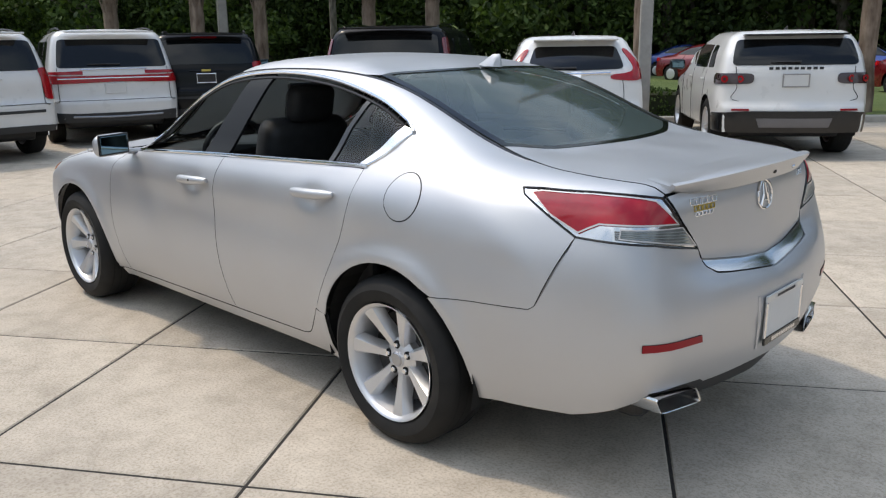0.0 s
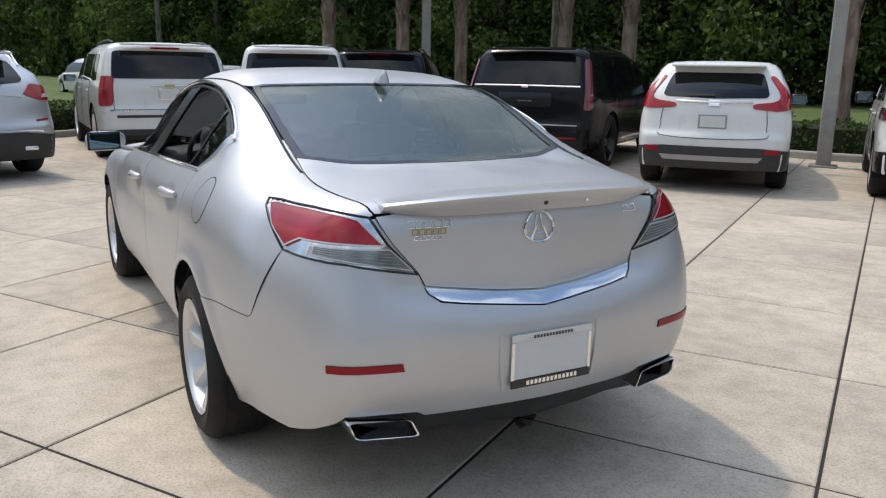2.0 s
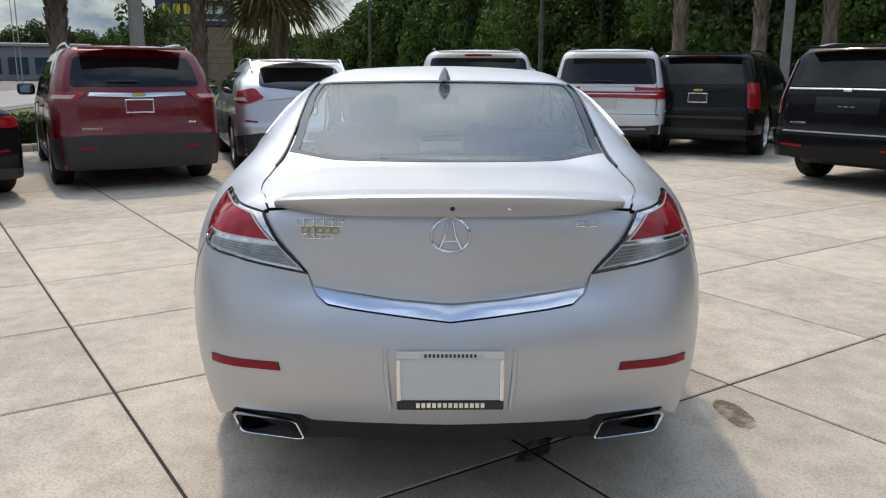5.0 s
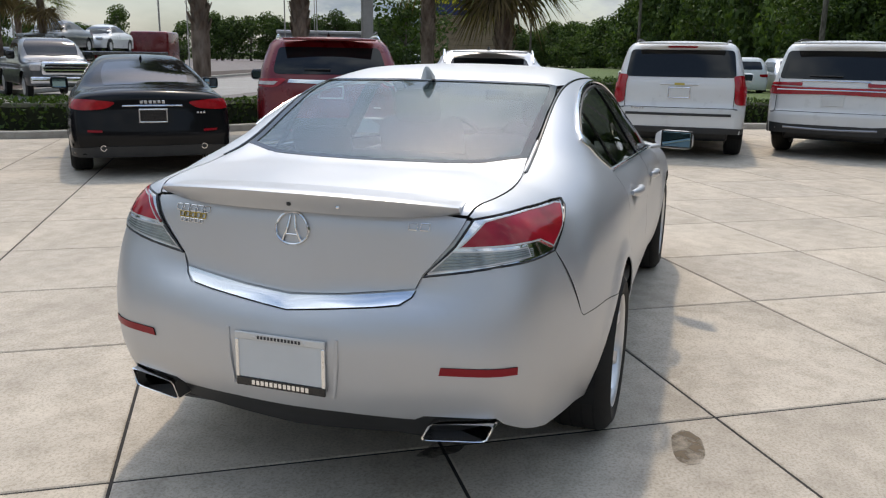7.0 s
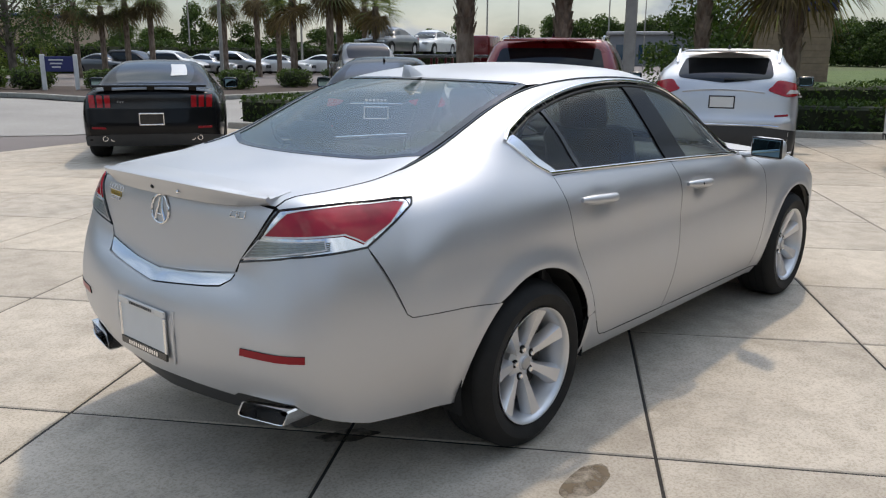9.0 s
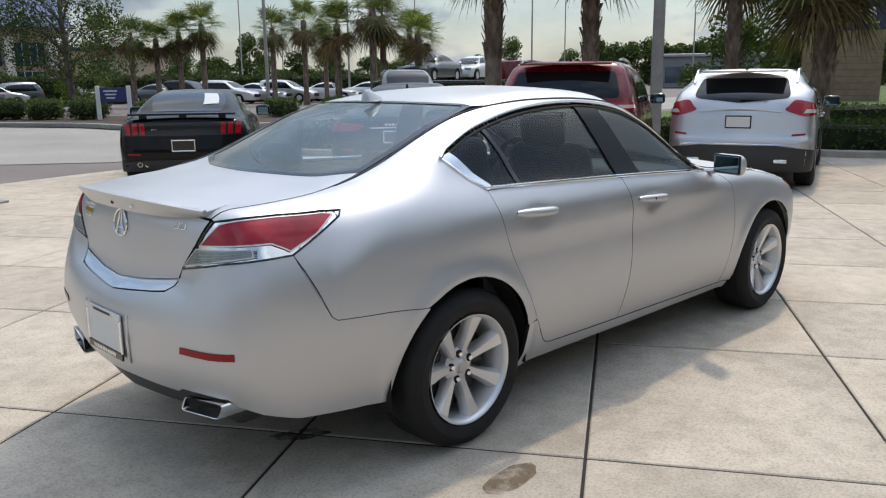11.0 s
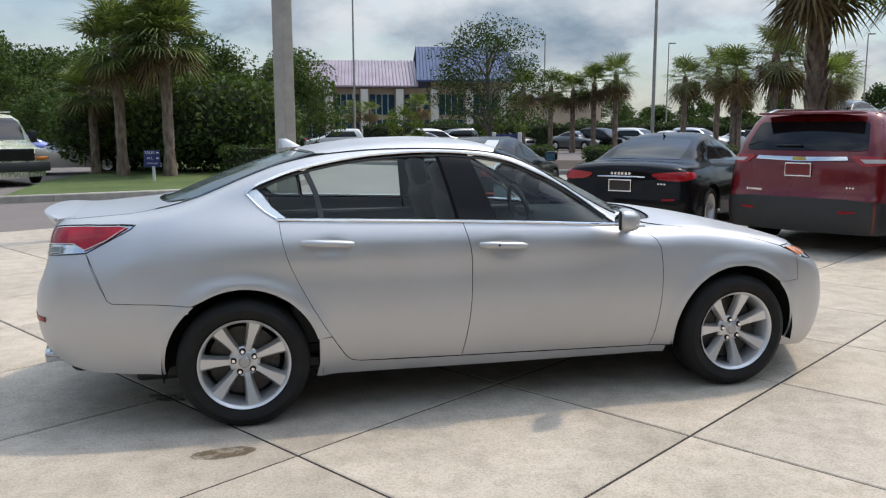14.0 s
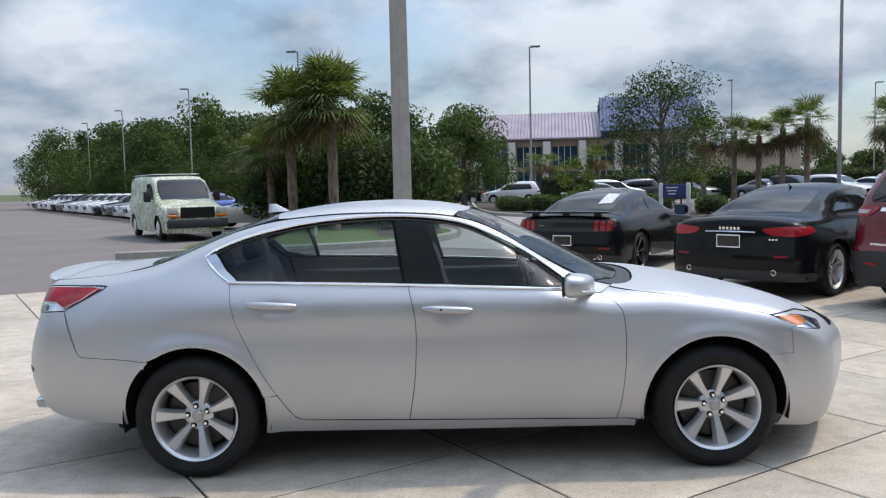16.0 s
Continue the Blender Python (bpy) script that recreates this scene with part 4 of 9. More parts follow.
for y in (-0.088, 0.088):
    bm = lathe([(0.0, -0.002), (0.006, -0.002), (0.006, 0.0), (0.0, 0.002)], 10)
    bmesh.ops.rotate(bm, matrix=Matrix.Rotation(radians(90), 3, "Z"), verts=bm.verts)
    bmesh.ops.translate(bm, vec=(-2.4805, y, 0.622), verts=bm.verts)
    part("plate_screw", bm, ALLOY, plate)
for y in (-0.190, 0.190):
    part("plate_recess_edge", tube([(-2.462, y, 0.640), (-2.467, y * 0.985, 0.55), (-2.460, y * 0.93, 0.448)], [0.006, 0.009, 0.006], 8, flat=0.7), SILVER, car, smooth=True)

# exhaust tips
for s in (1, -1):
    outer = [(0.672, 0.394), (0.468, 0.382), (0.438, 0.318), (0.645, 0.330)]
    bm, rings = bmesh.new(), []
    for x, k in ((-2.15, 1.0), (-2.392, 1.0), (-2.398, 0.985), (-2.396, 0.93), (-2.24, 0.90)):
        cy, cz = 0.556, 0.358
        ring = []
        for i in range(4):
            (ya, za), (yb, zb), (yc, zc2) = outer[i - 1], outer[i], outer[(i + 1) % 4]
            for t in (0.0, 0.5, 1.0):
                u, v = ((yb + (ya - yb) * 0.14), (zb + (za - zb) * 0.14)), ((yb + (yc - yb) * 0.14), (zb + (zc2 - zb) * 0.14))
                py = (1 - t) ** 2 * u[0] + 2 * t * (1 - t) * yb + t * t * v[0]
                pz = (1 - t) ** 2 * u[1] + 2 * t * (1 - t) * zb + t * t * v[1]
                ring.append(bm.verts.new((x + 0.17 * (py - 0.45), s * (cy + (py - cy) * k), cz + (pz - cz) * (k if k == 1 else k - 0.06))))
        rings.append(ring)
    for a, b in zip(rings, rings[1:]):
        for j in range(12):
            bm.faces.new((a[j], a[(j + 1) % 12], b[(j + 1) % 12], b[j]))
    bmesh.ops.recalc_face_normals(bm, faces=bm.faces[:])
    pipe = part("exhaust_tip", bm, CHROME, car, "chrome trapezoid exhaust tip", smooth=True)
    bm = bmesh.new()
    bm.faces.new([bm.verts.new((-2.26 + 0.17 * (y - 0.45), s * (0.556 + (y - 0.556) * 0.9), 0.358 + (z - 0.358) * 0.9)) for y, z in outer])
    part("pipe_inside", bm, GAP, pipe)

# shark fin aerial
bm, rings = bmesh.new(), []
for t in np.linspace(0, 1, 7):
    z = 1.396 + 0.046 * t
    xa, xb, w = -1.02 - 0.085 * t, -1.155 + 0.008 * t, 0.024 * (1 - t) ** 0.7 + 0.003
    rings.append([bm.verts.new((xa + (xb - xa) * u, w * v, z - 0.01 * (1 - t) * u)) for u, v in ((0, 0), (0.35, 0.8), (0.8, 1), (1, 0.3), (1, -0.3), (0.8, -1), (0.35, -0.8))])
for a, b in zip(rings, rings[1:]):
    for j in range(7):
        bm.faces.new((a[j], a[(j + 1) % 7], b[(j + 1) % 7], b[j]))
bm.faces.new(rings[-1])
bmesh.ops.recalc_face_normals(bm, faces=bm.faces[:])
part("roof_antenna", bm, SILVER, car, "shark fin roof antenna", smooth=True)

# underbody and wheel housings
part("underbody", box(3.9, 1.18, 0.12, (0.0, 0, 0.235), 0.03, 2), BLACK, car)
part("sill_floor", box(1.92, 1.56, 0.08, (0.0, 0, 0.265), 0.02, 2), BLACK, car)
part("trunk_floor", box(0.50, 1.10, 0.06, (-1.98, 0, 0.46), 0.02, 1), BLACK, car)
part("nose_floor", box(0.40, 0.90, 0.06, (1.92, 0, 0.26), 0.02, 1), BLACK, car)
part("muffler", box(0.5, 1.2, 0.16, (-2.02, 0, 0.33), 0.05, 3), BLACK, car)
part("engine_block", box(0.85, 1.1, 0.5, (1.5, 0, 0.48), 0.05, 2), BLACK, car)
for sx in (-1, 1):
    for sy in (-1, 1):
        bm, rows = bmesh.new(), []
        for a in np.linspace(radians(-12), radians(192), 20):
            c, s = math.cos(a), math.sin(a)
            rows.append([bm.verts.new((sx * AX + 0.400 * c, sy * y, 0.33 + 0.400 * s)) for y in (0.60, 0.895)] + [bm.verts.new((sx * AX, sy * 0.60, 0.33))])
        for a, b in zip(rows, rows[1:]):
            bm.faces.new((a[0], b[0], b[1], a[1]))
            bm.faces.new((a[0], a[2], b[0]))
        part("wheel_housing", bm, GAP, car)


# ---- wheels ----
def wheel(parent, m, R=0.33, rim=0.232, wide=0.235, spokes=7, dark=False, twin=False, mat=None):
    """A road wheel at a pose whose -y looks outwards."""
    metal = mat or (TRIM if dark else ALLOY)
    w = new("wheel")
    w.parent, w.matrix_basis = parent, m
    h = wide / 2
    prof = [(rim - 0.004, -h + 0.012), (rim + 0.012, -h - 0.004), (rim + 0.05, -h - 0.010), (R - 0.035, -h - 0.002), (R - 0.012, -h + 0.014), (R, -h + 0.04), (R, h - 0.04), (R - 0.012, h - 0.014), (R - 0.05, h), (rim, h)]
    tyre = part("tyre", lathe(prof, 56), RUBBER, w, smooth=True)
    bm = None
    for k in range(4):
        y = -h + 0.05 + 0.045 * k
        bm = lathe([(R + 0.0006, y - 0.004), (R + 0.0012, y), (R + 0.0006, y + 0.004)], 40, bm)
    part("tread_groove", bm, GAP, tyre)
    part("rim", lathe([(rim - 0.002, -h - 0.002), (rim - 0.010, -h + 0.002), (rim - 0.020, -h + 0.02), (rim - 0.035, h - 0.02), (rim - 0.01, h - 0.005)], 56), metal, w, smooth=True)
    bm = None
    for k in range(spokes):
        a0 = 2 * math.pi * k / spokes + 0.22
        for off in ((-0.11, 0.11) if twin else (0.0,)):
            one, rings = bmesh.new(), []
            for t, half, face, back in ((0.0, 0.021, -0.055, 0.0), (0.25, 0.022, -0.068, -0.012), (0.6, 0.031, -0.085, -0.040), (1.0, 0.046, -0.104, -0.062)):
                if twin:
                    half *= 0.55
                r = 0.048 + (rim - 0.055) * t
                ring = []
                for u, y in ((-1.0, back), (-1.0, face + 0.022), (-0.62, face), (0.62, face), (1.0, face + 0.022), (1.0, back)):
                    x = u * half + off * (0.02 + 0.5 * r) * (1 if twin else 0)
                    ring.append(one.verts.new((r * math.cos(a0) - x * math.sin(a0), y, r * math.sin(a0) + x * math.cos(a0))))
                rings.append(ring)
            for a, b in zip(rings, rings[1:]):
                for j in range(5):
                    one.faces.new((a[j], a[j + 1], b[j + 1], b[j]))
            bmesh.ops.recalc_face_normals(one, faces=one.faces[:])
            spoke = part("spoke", one, metal, w, smooth=True)
    hub = part("hub", lathe([(0.0, -0.070), (0.030, -0.070), (0.034, -0.062), (0.060, -0.056), (0.078, -0.042), (0.080, 0.0)], 32), metal, w, smooth=True)
    part("centre_cap", lathe([(0.0, -0.076), (0.024, -0.075), (0.029, -0.070)], 24), plain("cap_grey", (0.4, 0.4, 0.41), 0.3, 0.7) if not dark else TRIM, hub, smooth=True)
    for k in range(5):
        a = 2 * math.pi * k / 5 + 0.3
        bm = lathe([(0.0, -0.066), (0.009, -0.066), (0.011, -0.05), (0.011, -0.04)], 8)
        bmesh.ops.translate(bm, vec=(0.0555 * math.cos(a), -0.004, 0.0555 * math.sin(a)), verts=bm.verts)
        part("lug_nut", bm, CHROME, hub)
        bm = lathe([(0.0, -0.0555), (0.0165, -0.0565), (0.0165, -0.05)], 12)
        bmesh.ops.translate(bm, vec=(0.0555 * math.cos(a), -0.0045, 0.0555 * math.sin(a)), verts=bm.verts)
        part("lug_pocket", bm, GAP, hub)
    part("brake_disc", lathe([(0.05, -0.01), (rim - 0.055, -0.01), (rim - 0.055, 0.012), (0.05, 0.012)], 40), BRAKE, w, smooth=True)
    part("wheel_back", lathe([(0.0, 0.03), (rim - 0.03, 0.03)], 32), GAP, w)
    return w


for sx in (-1, 1):
    for sy in (-1, 1):
        turn = Matrix.Rotation(0 if sy < 0 else math.pi, 4, "Z") @ Matrix.Rotation(0.35 * sx + 0.2 if sy > 0 else -0.18, 4, "Y")
        wheel(car, Matrix.Translation((sx * AX, sy * 0.815, 0.329)) @ turn)

# ---- cabin ----
part("cabin_floor", box(2.6, 1.36, 0.08, (-0.25, 0, 0.33), 0.02, 1), DASH, car)
for sy in (-1, 1):
    part("door_card", box(1.9, 0.05, 0.56, (-0.2, sy * 0.76, 0.66), 0.02, 2), DASH, car)
bm = box(0.55, 1.40, 0.30, (0.78, 0, 0.80), 0.10, 4)
part("dashboard", bm, DASH, car, smooth=True)
part("parcel_shelf", box(0.50, 1.12, 0.03, (-1.58, 0, 1.035), 0.01, 1), plain("shelf_cloth", (0.16, 0.16, 0.16), 0.9), car)
part("rear_bench", box(0.52, 1.26, 0.22, (-0.88, 0, 0.52), 0.07, 3), LEATHER, car, smooth=True)
part("rear_backrest", box(0.20, 1.26, 0.62, (-1.22, 0, 0.78), 0.07, 3, turn=Matrix.Rotation(radians(-22), 4, "Y")), LEATHER, car, smooth=True)
for y in (-0.40, 0.40):
    part("rear_headrest", box(0.10, 0.27, 0.14, (-1.36, y, 1.115), 0.045, 3, turn=Matrix.Rotation(radians(-20), 4, "Y")), LEATHER, car, smooth=True)
for y in (-0.37, 0.37):
    part("seat_cushion", box(0.54, 0.52, 0.20, (0.22, y, 0.52), 0.07, 3), LEATHER, car, smooth=True)
    part("seat_back", box(0.17, 0.50, 0.66, (-0.10, y, 0.83), 0.07, 3, turn=Matrix.Rotation(radians(-17), 4, "Y")), LEATHER, car, smooth=True)
    part("headrest", box(0.10, 0.27, 0.19, (-0.235, y, 1.215), 0.05, 3, turn=Matrix.Rotation(radians(-14), 4, "Y")), LEATHER, car, smooth=True)
    part("headrest_post", tube([(-0.20, y - 0.06, 1.08), (-0.22, y - 0.06, 1.18)], 0.007, 6), CHROME, car)
ring = [(0.50 - 0.10 * math.sin(a) * 0.45, 0.37 + 0.185 * math.cos(a), 0.93 + 0.185 * math.sin(a) * 0.92) for a in np.linspace(0, 2 * math.pi, 28, endpoint=False)]
sw = part("steering_wheel", tube(ring, 0.016, 8, closed=True), DASH, car, smooth=True)
part("wheel_hub", tube([(0.53, 0.20, 0.93), (0.55, 0.37, 0.92), (0.53, 0.54, 0.93)], [0.02, 0.05, 0.02], 8), DASH, sw)
part("rear_view_mirror", box(0.03, 0.24, 0.065, (0.30, 0.0, 1.262), 0.015, 2), DASH, car)
part("centre_console", box(0.9, 0.22, 0.30, (0.35, 0, 0.52), 0.05, 2), DASH, car)


# ---- the other parked vehicles ----
WHITE = paint("white_paint", (0.70, 0.70, 0.69), rough=0.3)
BLACKP = paint("black_paint", (0.008, 0.008, 0.009), rough=0.2)
REDP = paint("red_paint", (0.15, 0.003, 0.007), metal=0.25, rough=0.28, coat=0.7)
GREYSILVER = paint("light_silver_paint", (0.56, 0.56, 0.57), metal=0.75, rough=0.36)
CLADDING = plain("grey_black_cladding", (0.028, 0.029, 0.031), 0.55, vary=0.25)
DARKGLASS = Mat("dark_window").set(Base_Color=(0.006, 0.007, 0.008, 1), Roughness=0.05, Specular_IOR_Level=0.42).m
LAMP_RED = plain("lamp_red", (0.40, 0.008, 0.014), 0.16, coat=0.35, vary=0.35, scale=18)
LAMP_PALE = plain("lamp_pale", (0.55, 0.50, 0.48), 0.15, coat=1.0, vary=0.2, scale=18)
GREYTRIM = plain("satin_trim", (0.35, 0.35, 0.36), 0.35, 0.7)


def suv_field(L, W, H, hood=0.98, rake=0.26, glass=1.02, nose_w=0.80, front=1.5, belt=1.02, tuck=0.86, tail_curve=0.10, step_z=0.72):
    """Skin of a two-box body; the tail is at x = 0."""
    hw = W / 2
    width = curve((-0.2, hw * 0.86), (0.05, hw * 0.93), (0.5, hw * 0.985), (1.2, hw), (L - 1.4, hw), (L - 0.6, hw * 0.955), (L - 0.15, hw * nose_w), (L + 0.2, hw * 0.6))
    prof = curve((0.10, 0.92), (0.25, 0.965), (0.5, 0.992), (0.75, 1.0), (belt - 0.08, 0.985), (belt + 0.04, 0.955), (belt + 0.25, 0.915), (H - 0.2, tuck + 0.01), (H, tuck - 0.06))
    top = curve((-0.5, H - 0.35), (0.10, H - 0.055), (0.5, H - 0.012), (1.5, H), (L - front - 1.25, H - 0.05), (L - front - 0.85, H - 0.16), (L - front, hood + 0.05), (L - front + 0.25, hood), (L - 0.5, hood - 0.10), (L - 0.1, hood - 0.26), (L + 0.3, 0.3))
    tail = curve((0.15, 0.12), (0.35, 0.02), (0.5, 0.0), (step_z - 0.05, 0.004), (step_z + 0.02, 0.045), (glass - 0.05, 0.055 + 0.1 * rake), (glass + 0.12, 0.08 + 0.2 * rake), (H - 0.12, 0.06 + rake), (H + 0.2, 0.10 + rake * 1.4))
    nose = curve((0.1, L - 0.14), (0.3, L - 0.02), (0.55, L), (hood - 0.15, L - 0.05), (hood + 0.2, L - 0.3))

    def field(p):
        x, y, z = p.T
        ay = np.abs(y)
        side = (ay - width(x) * prof(z)) * 0.97
        up = z - top(x) + 0.05 * y * y
        rear = tail(z) + tail_curve * y * y - x
        fore = x - nose(z) + 0.22 * y * y
        return smax(smax(side, up, 0.14), smax(rear, fore, 0.05), 0.13)

    return field


def coupe_field(L, W, H, deck=0.98, hood=0.93, glass_end=0.95, roof_at=2.1, screen=3.2, tail_curve=0.16):
    """Skin of a low three-box body; the tail is at x = 0."""
    hw = W / 2
    width = curve((-0.2, hw * 0.80), (0.1, hw * 0.91), (0.5, hw * 0.98), (1.0, hw), (L - 1.2, hw * 0.985), (L - 0.4, hw * 0.90), (L + 0.1, hw * 0.7))
    prof = curve((0.1, 0.92), (0.3, 0.97), (0.55, 1.0), (0.75, 0.99), (0.88, 0.955), (0.98, 0.90), (1.1, 0.8))
    dk = curve((-0.3, deck - 0.02), (0.1, deck), (0.7, deck + 0.03), (2.0, deck + 0.02), (L - 1.75, hood + 0.03), (L - 1.0, hood - 0.05), (L - 0.3, hood - 0.18), (L + 0.2, hood - 0.45))
    top = curve((-0.1, -0.8), (glass_end - 0.35, deck - 0.14), (glass_end, deck + 0.03), (glass_end + 0.5, deck + 0.25), (roof_at - 0.35, H - 0.03), (roof_at, H), (screen - 0.55, H - 0.06), (screen, H - 0.26), (L - 1.5, hood - 0.10), (L + 0.2, -0.8))
    tumble = curve((0.7, hw * 0.99), (0.95, hw * 0.90), (1.1, hw * 0.80), (1.25, hw * 0.70), (1.4, hw * 0.58), (1.6, hw * 0.4))
    tail = curve((0.15, 0.14), (0.32, 0.03), (0.5, 0.0), (0.65, 0.02), (0.85, 0.05), (deck, 0.055), (deck + 0.2, 0.12))
    nose = curve((0.1, L - 0.12), (0.4, L), (0.7, L - 0.12), (hood, L - 0.4))

    def field(p):
        x, y, z = p.T
        ay = np.abs(y)
        low = smax(smax((ay - width(x) * prof(z)) * 0.97, z - dk(x) + 0.06 * y * y, 0.10), smax(tail(z) + tail_curve * y * y - x, x - nose(z) + 0.35 * y * y, 0.05), 0.10)
        pinch = 0.09 * np.clip((1.3 - x) / 1.1, 0, 1) + 0.10 * np.clip((x - L + 2.3) / 1.2, 0, 1)
        cabin = smax((ay - tumble(z) + pinch) * 0.88, (z - top(x) + 0.09 * y * y) * 0.92, 0.10)
        return -smax(-low, -cabin, 0.08)

    return field


def shell(s, ob, mat, L, axles, zlow=0.24, r=0.40, wz=0.35, step=0.08, cuts=(0.5, 0.55)):
    """The whole painted skin as one part: flanks and roof, tail and nose."""
    x0, x1 = cuts[0], L - cuts[1]
    line = [(x0, zlow)]
    for ax in axles:
        n = 10
        a0 = math.acos(max(-1, min(1, (zlow - wz) / r)))
        for k in range(n + 1):
            a = math.pi / 2 + a0 - 2 * a0 * k / n
            line.append((ax + r * math.cos(a), wz + r * math.sin(a)))
    line.append((x1, zlow))
    low = s.side(line)
    outline = low + [(x, -a) for x, a in low[::-1]]
    parts = [("flank", outline)]
    for kind, x in (("tail", x0), ("nose", x1)):
        amax = low[0][1] if kind == "tail" else low[-1][1]
        arcs = np.linspace(-amax, amax, 60)
        p = s.place("flank", [(x, a) for a in arcs])
        axis = s.tail_axis if kind == "tail" else s.nose_axis
        parts.append((kind, [(s.R * math.atan2(q[1], (axis - q[0]) if kind == "tail" else (q[0] - axis)), q[2]) for q in p]))
    made = [s.panel("body", k, o, mat, ob, step=step, gap=0.0, deep=0.0, flange=0.0) for k, o in parts]
    # one mesh of the three pieces
    verts, faces = [], []
    for m in made:
        me = m.data
        base = len(verts)
        co = [tuple(v.co) for v in me.vertices]
        verts += co
        faces += [[base + i for i in f.vertices] for f in me.polygons]
        bpy.data.objects.remove(m)
    verts = np.array(verts)
    return link_mesh("body", verts, faces, mat, ob, "", s.normal(verts))


def vehicle(name, label, pose_m, field, L, W, axles, mat, R=0.37, rim=0.25, group="", spokes=6, dark_wheels=False, tail_axis=1.3, twin=False, step=0.07, wz=None, inset_w=0.02, low=0.28):
    ob = thing(name, pose_m, label, "car", group)
    s = Shape(field, tail_axis, L - 1.3)
    wz = R if wz is None else wz
    shell(s, ob, mat, L, axles, zlow=low, r=R + 0.055, wz=wz, step=step)
    part("underbody", box(L - 0.9, W - 0.5, 0.30, (L / 2, 0, 0.40), 0.05, 2), BLACK, ob)
    first = None
    for ax in axles:
        for sy in (-1, 1):
            m = Matrix.Translation((ax, sy * (W / 2 - 0.125 - inset_w), R)) @ Matrix.Rotation(0 if sy < 0 else math.pi, 4, "Z")
            if first is None:
                first = wheel(ob, m, R=R, rim=rim, wide=0.25, spokes=spokes, dark=dark_wheels, twin=twin)
            else:
                copy_thing(first, m)
            bm, rows = bmesh.new(), []
            for a in np.linspace(radians(-15), radians(195), 14):
                c, q = (R + 0.06) * math.cos(a), (R + 0.06) * math.sin(a)
                rows.append([bm.verts.new((ax + c, sy * y, wz + q)) for y in (W / 2 - 0.42, W / 2 - 0.03)] + [bm.verts.new((ax, sy * (W / 2 - 0.42), wz))])
            for a, b in zip(rows, rows[1:]):
                bm.faces.new((a[0], b[0], b[1], a[1]))
                bm.faces.new((a[0], a[2], b[0]))
            part("wheel_housing", bm, GAP, ob)
    return ob, s


def rounded(pts, r=0.05, n=4):
    """A closed outline with its corners rounded."""
    out, m = [], len(pts)
    for i in range(m):
        a, b, c = (np.array(pts[(i + k) % m], float) for k in (-1, 0, 1))
        u, v = a - b, c - b
        ra, rc = min(r, np.linalg.norm(u) * 0.4), min(r, np.linalg.norm(v) * 0.4)
        p0, p1 = b + u / np.linalg.norm(u) * ra, b + v / np.linalg.norm(v) * rc
        out += [tuple((1 - t) ** 2 * p0 + 2 * t * (1 - t) * b + t * t * p1) for t in np.linspace(0, 1, n)]
    return out


def seams(s, ob, *lines):
    """Narrow panel gaps on the tail."""
    for pts in lines:
        line_on(s, ob, "panel_gap", pts, 0.0045, GAP, off=0.0005)


def patch(s, ob, name, kind, outline, mat, off=0.006, label="", step=0.08, mirror=False, parent=None):
    if "window" in name or "light" in name:
        outline = rounded(outline)
    return s.panel(name, kind, outline, mat, parent or ob, label, step=step, gap=0.0, off=off, deep=0.012, flange=0.0, mirror=mirror)


def sides(s, ob, name, outline, mat, off=0.006, label=""):
    return [patch(s, ob, name, "flank", s.side(outline), mat, off, label, mirror=m) for m in (False, True)]


def lamps(s, ob, outline, mat=None, label="red taillight", name="taillight", off=0.012):
    return [patch(s, ob, name, "tail", s.around(outline), mat or LAMP_RED, off, label, 0.06, m) for m in (True, False)]


def plate_on(s, ob, z, y=0.0, w=0.30, h=0.15, frame=CHROME, face=PLATE):
    p = s.place("tail", s.behind([(y, z)]))
    q = (p + s.normal(p) * 0.012)[0]
    pl = part("license_plate", box(0.012, w, h, tuple(q), 0.004, 1), face, ob, "dealer plate in a bright frame")
    for dz in (-1, 1):
        part("plate_frame", box(0.018, w + 0.03, 0.018, (q[0], q[1], q[2] + dz * h / 2), 0.004, 1), frame, pl)
    for dy in (-1, 1):
        part("plate_frame", box(0.018, 0.016, h, (q[0], q[1] + dy * (w / 2 + 0.006), q[2]), 0.004, 1), frame, pl)


def bars_on(s, ob, y0, y1, z, h, n, mat=None, name="lettering", off=0.006):
    b = new(name)
    b.parent = ob
    for k in range(n):
        y = y0 + (y1 - y0) * (k + 0.5) / n
        p = s.place("tail", s.behind([(y, z)]))
        q = (p + s.normal(p) * off)[0]
        part("letter_bar", box(0.006, abs(y1 - y0) / n * 0.66, h, tuple(q), 0.001, 1), mat or CHROME, b)


def line_on(s, ob, name, pts, r, mat, kind="tail", off=0.006, flat=1.0, label=""):
    q = s.behind(chain(pts, 5)) if kind == "tail" else s.side(chain(pts, 5))
    p = s.place(kind, q)
    p = p + s.normal(p) * off
    return part(name, tube(p, r, 6, flat=flat), mat, ob, label, smooth=True)


